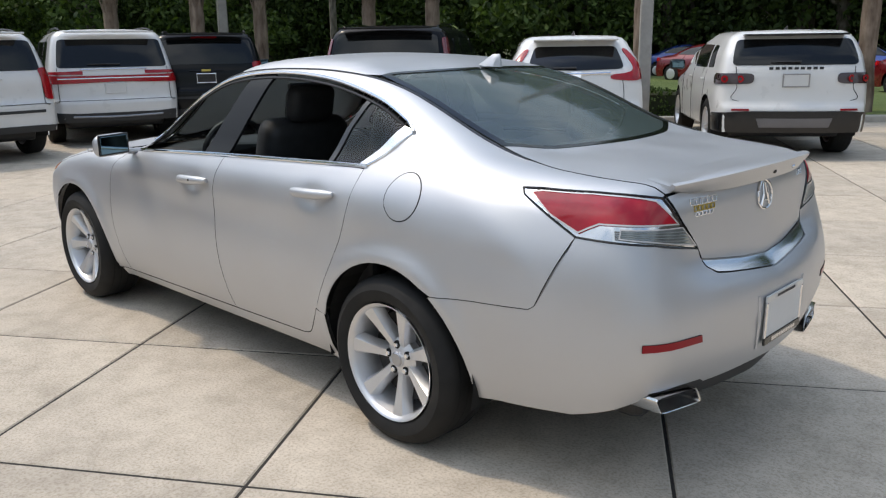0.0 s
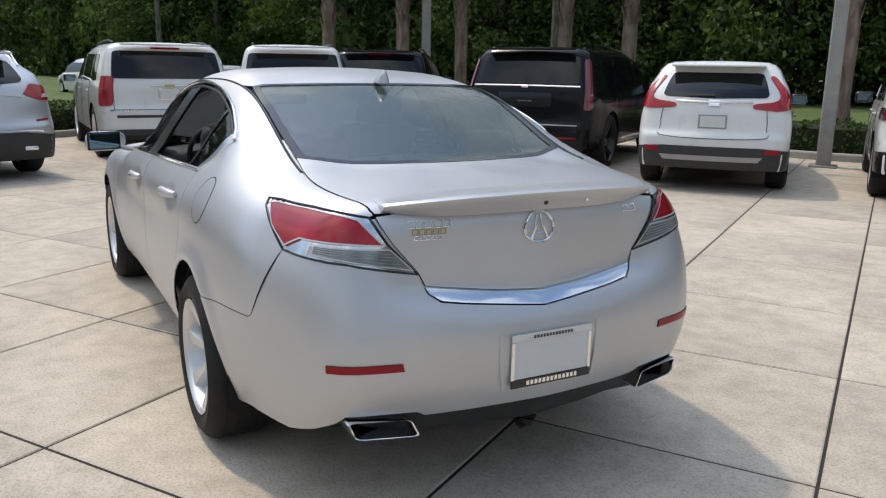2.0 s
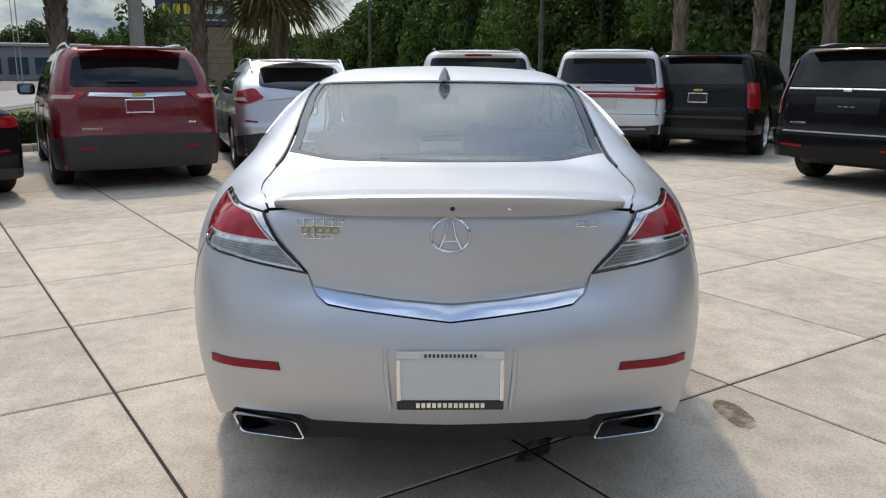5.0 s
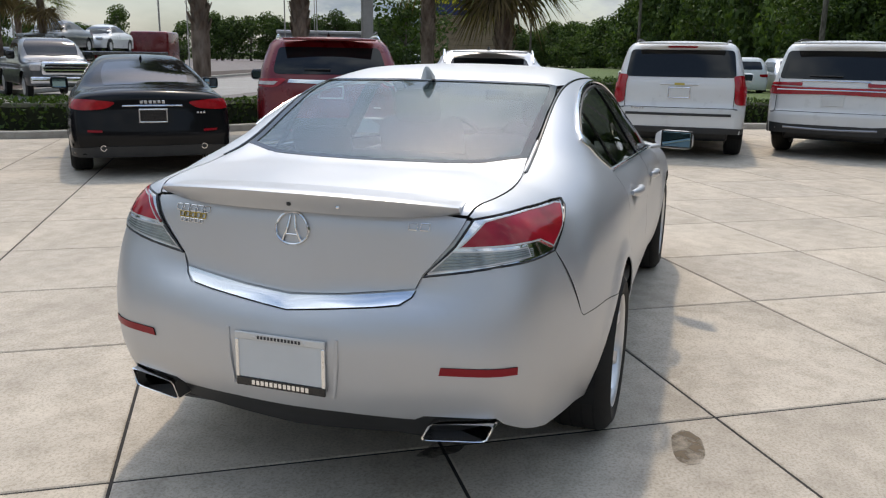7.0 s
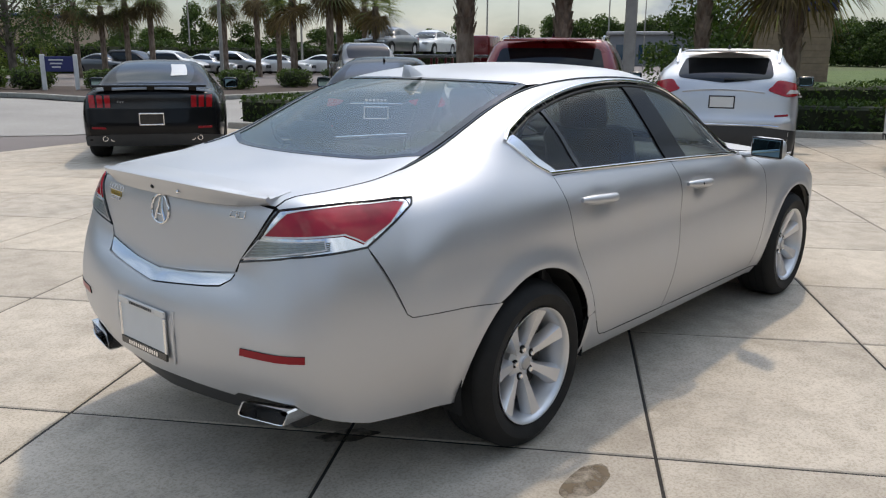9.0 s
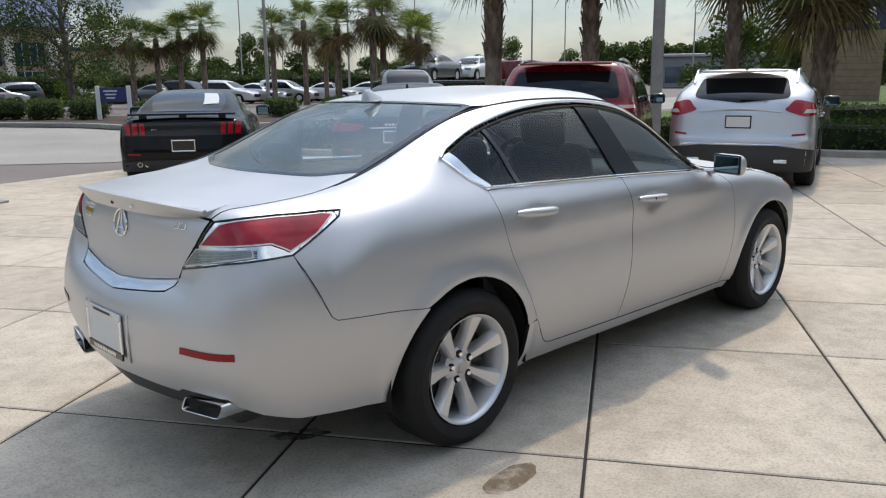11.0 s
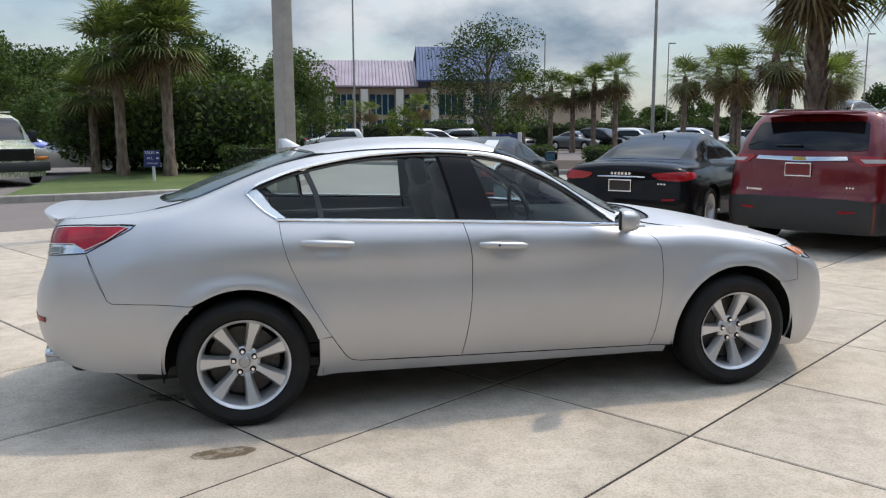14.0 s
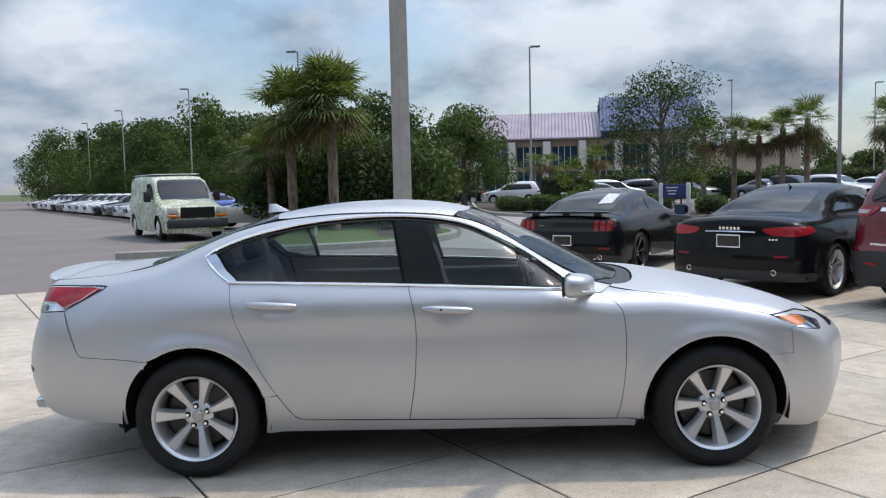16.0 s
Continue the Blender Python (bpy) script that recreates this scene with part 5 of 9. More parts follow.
def extras(s, ob, L, W, H, rails=True, rail_mat=None, mirror_at=3.2, mirror_z=1.1, body=None, wiper=None, exhaust=(), fin=True):
    if rails:
        for m in (1, -1):
            p = s.place("flank", s.above([(x, 0.56 * W / 2 * 1.22) for x in np.linspace(0.55, L - 2.2, 10)]))
            p[:, 2] += [0.005, 0.04, 0.05, 0.05, 0.05, 0.05, 0.05, 0.05, 0.04, 0.005]
            part("roof_rail", tube(p * (1, m, 1), 0.018, 6), rail_mat or BLACK, ob, "roof rail", smooth=True)
    for m in (1, -1):
        mir = part("mirror", box(0.14, 0.24, 0.18, (mirror_at, m * (W / 2 + 0.10), mirror_z), 0.05, 3), body or BLACK, ob, "door mirror", smooth=True)
        part("mirror_glass", box(0.006, 0.19, 0.13, (mirror_at - 0.072, m * (W / 2 + 0.10), mirror_z), 0.01, 1), MIRROR, mir)
    if wiper:
        y0, y1, z = wiper
        p = s.place("tail", s.behind([(y0 + (y1 - y0) * t, z) for t in (0, 0.5, 1)]))
        p = p + s.normal(p) * 0.03
        part("rear_wiper", tube(p, [0.016, 0.011, 0.008], 6), BLACK, ob, "rear wiper")
    for y, z in exhaust:
        bm = lathe([(0.028, 0), (0.036, 0), (0.036, 0.25), (0.028, 0.25), (0.028, 0)], 14)
        bmesh.ops.rotate(bm, matrix=Matrix.Rotation(radians(-90), 3, "Z"), verts=bm.verts)
        bmesh.ops.translate(bm, vec=(0.06, y, z), verts=bm.verts)
        part("exhaust", bm, CHROME, ob, smooth=True)
    if fin:
        p = s.place("flank", s.above([(0.75, 0.0)]))[0]
        part("roof_antenna", tube([(p[0] + 0.06, 0, p[2] - 0.01), (p[0], 0, p[2] + 0.02), (p[0] - 0.06, 0, p[2] + 0.06)], [0.03, 0.02, 0.004], 6), body or BLACK, ob)


def at(x, y, heading):
    return pose(x, y, 0, 0, 0, heading)


def side_glass(s, ob, L, H, belt, x0=0.55, front=1.5, split=(1.55, 2.55), mat=None, pillar=0.05):
    """Three windows on each side, with dark pillars left between them."""
    hi = H - 0.22
    last = L - front - 0.35
    edges = [x0, split[0], split[1], last]
    for k in range(3):
        a, b = edges[k] + pillar, edges[k + 1] - pillar
        if k == 0:
            o = [(a + 0.10, belt + 0.04), (b, belt + 0.03), (b, hi), (a + 0.20, hi - 0.01)]
        elif k == 1:
            o = [(a, belt + 0.03), (b, belt + 0.02), (b, hi), (a, hi)]
        else:
            o = [(a, belt + 0.02), (b + 0.22, belt), (b + 0.10, belt + 0.12), (b - 0.42, hi - 0.02), (a, hi)]
        sides(s, ob, "side_window", o, mat or DARKGLASS, 0.004)
    for m in (1, -1):
        for k, x in enumerate(edges[1:]):
            lo = 0.46 if k == 0 else 0.36
            q = s.place("flank", s.side([(x + (0.10 if k == 0 else 0.02) * (1 - t), lo + (belt - lo) * t) for t in np.linspace(0, 1, 7)]))
            part("door_gap", tube((q + s.normal(q) * 0.0005) * (1, m, 1), 0.0045, 5), GAP, ob)
        q = s.place("flank", s.side([(x, 0.36) for x in np.linspace(edges[1] + 0.1, last, 9)]))
        part("sill_gap", tube((q + s.normal(q) * 0.0005) * (1, m, 1), 0.0045, 5), GAP, ob)
        for x in (edges[1] + 0.16, edges[2] + 0.16):
            q = s.place("flank", s.side([(x + d, belt - 0.13) for d in (-0.10, -0.05, 0.0, 0.05, 0.10)]))
            q = q + s.normal(q) * np.array([[0.004], [0.028], [0.03], [0.028], [0.004]])
            part("door_handle", tube(q * (1, m, 1), 0.013, 7), ob.children[0].data.materials[0], ob, smooth=True)


# white full-size utility vehicle with square red lamps
def full_size(name, label, m, mat, group):
    L, W, H = 5.18, 2.04, 1.89
    ob, s = vehicle(name, label, m, suv_field(L, W, H, hood=1.12, rake=0.22, glass=1.18, belt=1.14, tuck=0.83, tail_curve=0.05, step_z=0.80), L, W, (1.05, 4.0), mat, R=0.40, rim=0.27, group=group, low=0.40)
    seams(s, ob, [(-0.80, 1.24), (-0.80, 0.80), (-0.74, 0.78), (0.74, 0.78), (0.80, 0.80), (0.80, 1.24)])
    patch(s, ob, "rear_window", "tail", s.behind([(-0.81, 1.25), (0.81, 1.25), (0.75, 1.72), (-0.75, 1.72)]), DARKGLASS, 0.006, "dark rear window")
    lamps(s, ob, [(0.10, 0.80, 1.29), (0.30, 0.95, 1.29), (0.28, 0.99, 0.83), (0.05, 0.84, 0.83)], label="tall red taillight")
    patch(s, ob, "brake_light", "tail", s.behind([(-0.22, 1.755), (0.22, 1.755), (0.22, 1.785), (-0.22, 1.785)]), LAMP_RED, 0.012)
    patch(s, ob, "tailgate_strip", "tail", s.behind([(-0.78, 0.66), (0.78, 0.66), (0.78, 0.70), (-0.78, 0.70)]), CLADDING, 0.008)
    patch(s, ob, "bumper_lower", "tail", s.around([(0.35, -0.98, 0.40), (0.35, -0.98, 0.47), (0.0, -0.7, 0.49), (0.0, 0.7, 0.49), (0.35, 0.98, 0.47), (0.35, 0.98, 0.40)]), CLADDING, 0.01)
    line_on(s, ob, "tailgate_handle", [(-0.28, 1.13), (0.28, 1.13)], 0.02, mat, flat=0.8)
    patch(s, ob, "bow_badge", "tail", s.behind([(-0.075, 1.115), (0.075, 1.115), (0.075, 1.15), (-0.075, 1.15)]), GOLD, 0.03)
    plate_on(s, ob, 1.00, face=TRIM if mat == BLACKP else PLATE)
    bars_on(s, ob, 0.70, 0.50, 0.76, 0.028, 5)
    side_glass(s, ob, L, H, 1.16, front=1.45, split=(1.35, 2.5))
    extras(s, ob, L, W, H, mirror_at=3.35, mirror_z=1.2, body=mat, rail_mat=BLACK, fin=False)
    bm = box(0.22, 1.30, 0.03, (0.19, 0, 1.83), 0.012, 2)
    part("roof_spoiler", bm, mat, ob, smooth=True)
    return ob


def lower_roof(ob, drop, belt=1.08):
    """Brings the cabin of a vehicle down, above its belt line."""
    parts = [o for o in ob.children_recursive if o.type == "MESH" and not any(w in o.parent.name for w in ("wheel", "tyre", "hub"))]
    high = max(v.co.z for o in parts for v in o.data.vertices)
    for o in parts:
        z = np.empty(len(o.data.vertices) * 3)
        o.data.vertices.foreach_get("co", z)
        up = np.maximum(z[2::3] - belt, 0)
        z[2::3] -= drop * up * up / (up + 0.06) / (high - belt)
        o.data.vertices.foreach_set("co", z)
        o.data.update()


ROW = "vehicles parked round the plaza"
lower_roof(full_size("full_size_suv", "white full-size SUV with tall red taillights", at(8.35, -0.70, 1), WHITE, ROW), 0.12)
lower_roof(full_size("black_suv", "black full-size SUV with tall red taillights", at(9.20, -4.47, -31), BLACKP, ROW), 0.12)


def light_bar_suv(m):
    L, W, H = 5.33, 2.03, 1.94
    ob, s = vehicle("luxury_suv", "white luxury SUV with a full-width red light bar", m, suv_field(L, W, H, hood=1.12, rake=0.27, glass=1.18, belt=1.14, tuck=0.83, tail_curve=0.06, step_z=0.74), L, W, (1.08, 4.15), WHITE, R=0.40, rim=0.28, group=ROW, low=0.38)
    seams(s, ob, [(-0.83, 1.24), (-0.84, 0.74), (-0.78, 0.72), (0.78, 0.72), (0.84, 0.74), (0.83, 1.24)])
    line_on(s, ob, "window_strip", [(-0.5, 1.205), (0, 1.21), (0.5, 1.205)], 0.012, CHROME, off=0.008)
    patch(s, ob, "rear_window", "tail", s.behind([(-0.83, 1.24), (0.83, 1.24), (0.76, 1.74), (-0.76, 1.74)]), DARKGLASS, 0.006)
    patch(s, ob, "light_bar", "tail", s.around([(0.10, -0.80, 1.10), (0.06, 0, 1.10), (0.10, 0.80, 1.10), (0.36, 1.0, 1.12), (0.36, 1.0, 0.98), (0.10, 0.80, 0.98), (0.05, 0, 1.0), (0.10, -0.80, 0.98), (0.36, -1.0, 0.98), (0.36, -1.0, 1.12)]), LAMP_RED, 0.014, "full-width red light bar")
    for m2 in (True, False):
        patch(s, ob, "lamp_top", "tail", s.around([(0.07, 0.48, 1.18), (0.36, 1.0, 1.17), (0.36, 1.0, 1.13), (0.07, 0.48, 1.12)]), LAMP_RED, 0.014, mirror=m2)
    line_on(s, ob, "bright_strip", [(-0.84, 1.055), (0, 1.06), (0.84, 1.055)], 0.010, CHROME, off=0.012)
    plate_on(s, ob, 0.90, frame=PLATE)
    patch(s, ob, "bumper_lower", "tail", s.around([(0.35, -0.98, 0.38), (0.35, -0.98, 0.56), (0.0, -0.62, 0.52), (0.0, 0.62, 0.52), (0.35, 0.98, 0.56), (0.35, 0.98, 0.38)]), CLADDING, 0.008)
    line_on(s, ob, "bumper_strip", [(-0.68, 0.47), (0, 0.455), (0.68, 0.47)], 0.018, GREYTRIM)
    side_glass(s, ob, L, H, 1.16, front=1.5, split=(1.4, 2.55))
    extras(s, ob, L, W, H, mirror_at=3.45, mirror_z=1.2, body=TRIM, rail_mat=BLACK, wiper=(-0.10, 0.38, 1.29), fin=False)
    part("roof_spoiler", box(0.24, 1.32, 0.03, (0.20, 0, 1.875), 0.012, 2), WHITE, ob, smooth=True)
    lower_roof(ob, 0.12)


light_bar_suv(at(9.35, -2.95, -16))


def large_suv(m):
    L, W, H = 5.30, 2.05, 1.90
    ob, s = vehicle("large_black_suv", "black luxury SUV with slender vertical taillights", m, suv_field(L, W, H, hood=1.12, rake=0.22, glass=1.18, belt=1.14, tuck=0.84, tail_curve=0.05, step_z=0.70), L, W, (1.08, 4.1), BLACKP, R=0.41, rim=0.29, group=ROW, dark_wheels=True, low=0.36)
    patch(s, ob, "rear_window", "tail", s.behind([(-0.78, 1.28), (0.78, 1.28), (0.73, 1.73), (-0.73, 1.73)]), DARKGLASS, 0.006)
    lamps(s, ob, [(0.24, 0.83, 1.68), (0.34, 0.90, 1.68), (0.20, 0.97, 0.92), (0.06, 0.90, 0.90)], plain("dark_red_lamp", (0.16, 0.02, 0.03), 0.12, coat=1.0), "slender vertical dark red taillight")
    line_on(s, ob, "bright_strip", [(-0.80, 1.245), (0, 1.25), (0.80, 1.245)], 0.014, CHROME, off=0.01)
    line_on(s, ob, "crest", [(-0.05, 1.235), (0.05, 1.235)], 0.028, CHROME, off=0.02)
    patch(s, ob, "plate_recess", "tail", s.behind([(-0.40, 0.94), (0.40, 0.94), (0.40, 1.14), (-0.40, 1.14)]), TRIM, 0.004)
    bars_on(s, ob, -0.12, 0.12, 1.02, 0.012, 3, GREYTRIM)
    bars_on(s, ob, 0.72, 0.50, 0.80, 0.028, 8)
    line_on(s, ob, "bumper_strip", [(-0.80, 0.69), (0, 0.69), (0.80, 0.69)], 0.010, GREYTRIM)
    for y in (-1, 1):
        patch(s, ob, "reflector", "tail", s.behind([(y * 0.50, 0.50), (y * 0.80, 0.51), (y * 0.80, 0.535), (y * 0.50, 0.525)]), REFLECTOR, 0.01)
    side_glass(s, ob, L, H, 1.16, front=1.5, split=(1.4, 2.55))
    sides(s, ob, "side_strip", [(1.7, 0.42), (3.6, 0.42), (3.6, 0.455), (1.7, 0.455)], CHROME)
    extras(s, ob, L, W, H, mirror_at=3.4, mirror_z=1.2, body=BLACKP, rail_mat=CHROME, fin=False)
    part("roof_spoiler", box(0.24, 1.32, 0.03, (0.18, 0, 1.84), 0.012, 2), BLACKP, ob, smooth=True)
    lower_roof(ob, 0.12)


large_suv(at(5.22, -4.98, -55))


def crossover(m):
    """White compact crossover with L-shaped lamps."""
    L, W, H = 4.59, 1.855, 1.68
    ob, s = vehicle("compact_crossover", "white compact crossover with L-shaped red taillights", m, suv_field(L, W, H, hood=1.02, rake=0.40, glass=1.05, belt=1.02, tuck=0.80, tail_curve=0.14), L, W, (0.95, 3.61), WHITE, R=0.35, rim=0.235, group=ROW, low=0.30)
    seams(s, ob, [(-0.60, 1.05), (-0.62, 0.80), (-0.54, 0.68), (0.54, 0.68), (0.62, 0.80), (0.60, 1.05)])
    patch(s, ob, "rear_window", "tail", s.behind([(-0.62, 1.17), (0, 1.15), (0.62, 1.17), (0.53, 1.50), (-0.53, 1.50)]), DARKGLASS, 0.006)
    lamps(s, ob, [(0.43, 0.60, 1.46), (0.47, 0.645, 1.46), (0.40, 0.80, 1.17), (0.44, 0.88, 1.05), (0.16, 0.76, 1.005), (0.07, 0.47, 1.03), (0.07, 0.47, 1.085), (0.20, 0.70, 1.115), (0.30, 0.715, 1.18)], label="L-shaped red taillight")
    line_on(s, ob, "bright_strip", [(-0.44, 1.11), (0, 1.10), (0.44, 1.11)], 0.016, CHROME, off=0.01)
    patch(s, ob, "badge", "tail", s.behind([(-0.06, 1.05), (0.06, 1.05), (0.065, 1.13), (-0.065, 1.13)]), CHROME, 0.02)
    plate_on(s, ob, 0.87, frame=GREYTRIM)
    patch(s, ob, "bumper_cladding", "tail", s.around([(0.45, -0.93, 0.30), (0.45, -0.93, 0.52), (0.02, -0.6, 0.57), (0.0, 0.6, 0.57), (0.45, 0.93, 0.52), (0.45, 0.93, 0.30)]), CLADDING, 0.01, "black bumper cladding")
    patch(s, ob, "skid_strip", "tail", s.behind([(-0.55, 0.40), (0.55, 0.40), (0.60, 0.46), (-0.60, 0.46)]), GREYTRIM, 0.02)
    for y in (-1, 1):
        patch(s, ob, "reflector", "tail", s.behind([(y * 0.62, 0.50), (y * 0.78, 0.50), (y * 0.78, 0.56), (y * 0.62, 0.55)]), REFLECTOR, 0.02)
    side_glass(s, ob, L, H, 1.04, front=1.25, split=(1.15, 2.15))
    extras(s, ob, L, W, H, mirror_at=3.0, mirror_z=1.08, body=TRIM, rails=False, wiper=(0.0, 0.3, 1.18))
    part("roof_spoiler", box(0.26, 1.10, 0.03, (0.42, 0, 1.60), 0.012, 2), WHITE, ob, smooth=True)
    lower_roof(ob, 0.09)


crossover(at(2.62, -6.0, -50))


def offroader(m):
    """White upright utility vehicle with round-ringed lamps."""
    L, W, H = 4.59, 1.90, 1.72
    ob, s = vehicle("white_suv", "white SUV with dark tail lamps and black lower bumper", m, suv_field(L, W, H, hood=1.08, rake=0.24, glass=1.14, belt=1.10, tuck=0.84, tail_curve=0.10), L, W, (0.92, 3.66), WHITE, R=0.37, rim=0.25, group=ROW, low=0.35)
    seams(s, ob, [(-0.72, 1.18), (-0.70, 0.92), (-0.66, 0.74), (0.66, 0.74), (0.70, 0.92), (0.72, 1.18)])
    patch(s, ob, "rear_window", "tail", s.behind([(-0.76, 1.20), (0.76, 1.20), (0.69, 1.57), (-0.69, 1.57)]), DARKGLASS, 0.006)
    for lamp in lamps(s, ob, [(0.10, 0.50, 1.09), (0.44, 0.93, 1.09), (0.44, 0.94, 0.95), (0.10, 0.50, 0.96)], plain("smoked_lamp", (0.05, 0.03, 0.032), 0.15, coat=1.0), "dark tail lamp with round red rings"):
        m2 = 1 if lamp.data.vertices[0].co.y > 0 else -1
        for y in (0.64, 0.80):
            p = s.place("tail", s.around([(0.16 if y < 0.7 else 0.22, m2 * y, 1.02)]))
            q = (p + s.normal(p) * 0.016)[0]
            bm = lathe([(0.022, 0), (0.045, 0), (0.045, 0.006), (0.022, 0.006)], 18)
            bmesh.ops.rotate(bm, matrix=Matrix.Rotation(radians(90 - 30 * m2), 3, "Z"), verts=bm.verts)
            bmesh.ops.translate(bm, vec=q, verts=bm.verts)
            part("lamp_ring", bm, LAMP_RED, lamp)
    bars_on(s, ob, 0.34, -0.34, 1.155, 0.036, 9, CLADDING)
    plate_on(s, ob, 1.00, frame=GREYTRIM)
    patch(s, ob, "bumper_lower", "tail", s.around([(0.45, -0.96, 0.35), (0.45, -0.96, 0.58), (0.0, -0.6, 0.62), (0.0, 0.6, 0.62), (0.45, 0.96, 0.58), (0.45, 0.96, 0.35)]), TRIM, 0.01, "black lower bumper")
    patch(s, ob, "skid_plate", "tail", s.behind([(-0.42, 0.42), (0.42, 0.42), (0.46, 0.53), (-0.46, 0.53)]), plain("grey_plastic", (0.16, 0.15, 0.15), 0.5), 0.02)
    for y in (-1, 1):
        patch(s, ob, "reflector", "tail", s.behind([(y * 0.55, 0.625), (y * 0.76, 0.625), (y * 0.76, 0.65), (y * 0.55, 0.65)]), REFLECTOR, 0.014)
    side_glass(s, ob, L, H, 1.12, front=1.2, split=(1.1, 2.15))
    sides(s, ob, "window_sticker", [(2.42, 1.18), (2.66, 1.18), (2.62, 1.44), (2.44, 1.44)], PLATE, 0.012)
    extras(s, ob, L, W, H, mirror_at=3.1, mirror_z=1.15, body=TRIM, rails=False, exhaust=((0.52, 0.42), (-0.52, 0.42)), wiper=(-0.05, 0.30, 1.24))
    part("roof_spoiler", box(0.20, 1.24, 0.03, (0.27, 0, 1.635), 0.012, 2), TRIM, ob, "black roof spoiler", smooth=True)
    lower_roof(ob, 0.1)


offroader(at(0.45, -7.65, -54))


def boomerang_crossover(m):
    L, W, H = 4.89, 1.915, 1.65
    ob, s = vehicle("silver_crossover", "silver crossover with boomerang taillights and dark lower bumper", m, suv_field(L, W, H, hood=1.02, rake=0.52, glass=1.05, belt=1.04, tuck=0.76, tail_curve=0.18), L, W, (0.98, 3.80), GREYSILVER, R=0.37, rim=0.25, group=ROW)
    patch(s, ob, "rear_window", "tail", s.behind([(-0.60, 1.22), (0, 1.15), (0.60, 1.22), (0.54, 1.50), (-0.54, 1.50)]), DARKGLASS, 0.006)
    lamps(s, ob, [(0.34, 0.62, 1.20), (0.52, 0.86, 1.12), (0.60, 0.94, 1.02), (0.22, 0.78, 0.97), (0.10, 0.58, 1.06), (0.20, 0.60, 1.10)], label="boomerang red taillight")
    for m2 in (True, False):
        patch(s, ob, "lamp_pale", "tail", s.around([(0.34, 0.74, 1.06), (0.50, 0.88, 1.05), (0.48, 0.90, 1.02), (0.26, 0.74, 1.01)]), LAMP_PALE, 0.02, mirror=m2)
    line_on(s, ob, "tailgate_crease", [(-0.52, 1.03), (-0.2, 1.06), (0.2, 1.06), (0.52, 1.03)], 0.016, GREYSILVER, off=0.002)
    plate_on(s, ob, 0.90, frame=TRIM)
    patch(s, ob, "bumper_lower", "tail", s.around([(0.5, -0.96, 0.26), (0.5, -0.96, 0.52), (0.02, -0.5, 0.60), (0.0, 0.5, 0.60), (0.5, 0.96, 0.52), (0.5, 0.96, 0.26)]), CLADDING, 0.01, "dark lower bumper")
    line_on(s, ob, "bumper_strip", [(-0.72, 0.60), (-0.5, 0.615), (0.5, 0.615), (0.72, 0.60)], 0.010, CHROME, off=0.012)
    for y in (-1, 1):
        patch(s, ob, "reflector", "tail", s.behind([(y * 0.66, 0.72), (y * 0.82, 0.735), (y * 0.82, 0.76), (y * 0.66, 0.745)]), REFLECTOR, 0.01)
        part("exhaust", box(0.12, 0.17, 0.06, (0.09, y * 0.55, 0.40), 0.02, 2), CHROME, ob, smooth=True)
    side_glass(s, ob, L, H, 1.06, x0=0.75, front=1.35, split=(1.35, 2.3))
    extras(s, ob, L, W, H, mirror_at=3.15, mirror_z=1.1, body=TRIM, rail_mat=CHROME, wiper=(0.0, -0.34, 1.19))
    part("roof_spoiler", box(0.30, 1.08, 0.03, (0.50, 0, 1.60), 0.012, 2), GREYSILVER, ob, smooth=True)
    lower_roof(ob, 0.06)


boomerang_crossover(at(6.60, 1.78, 19))


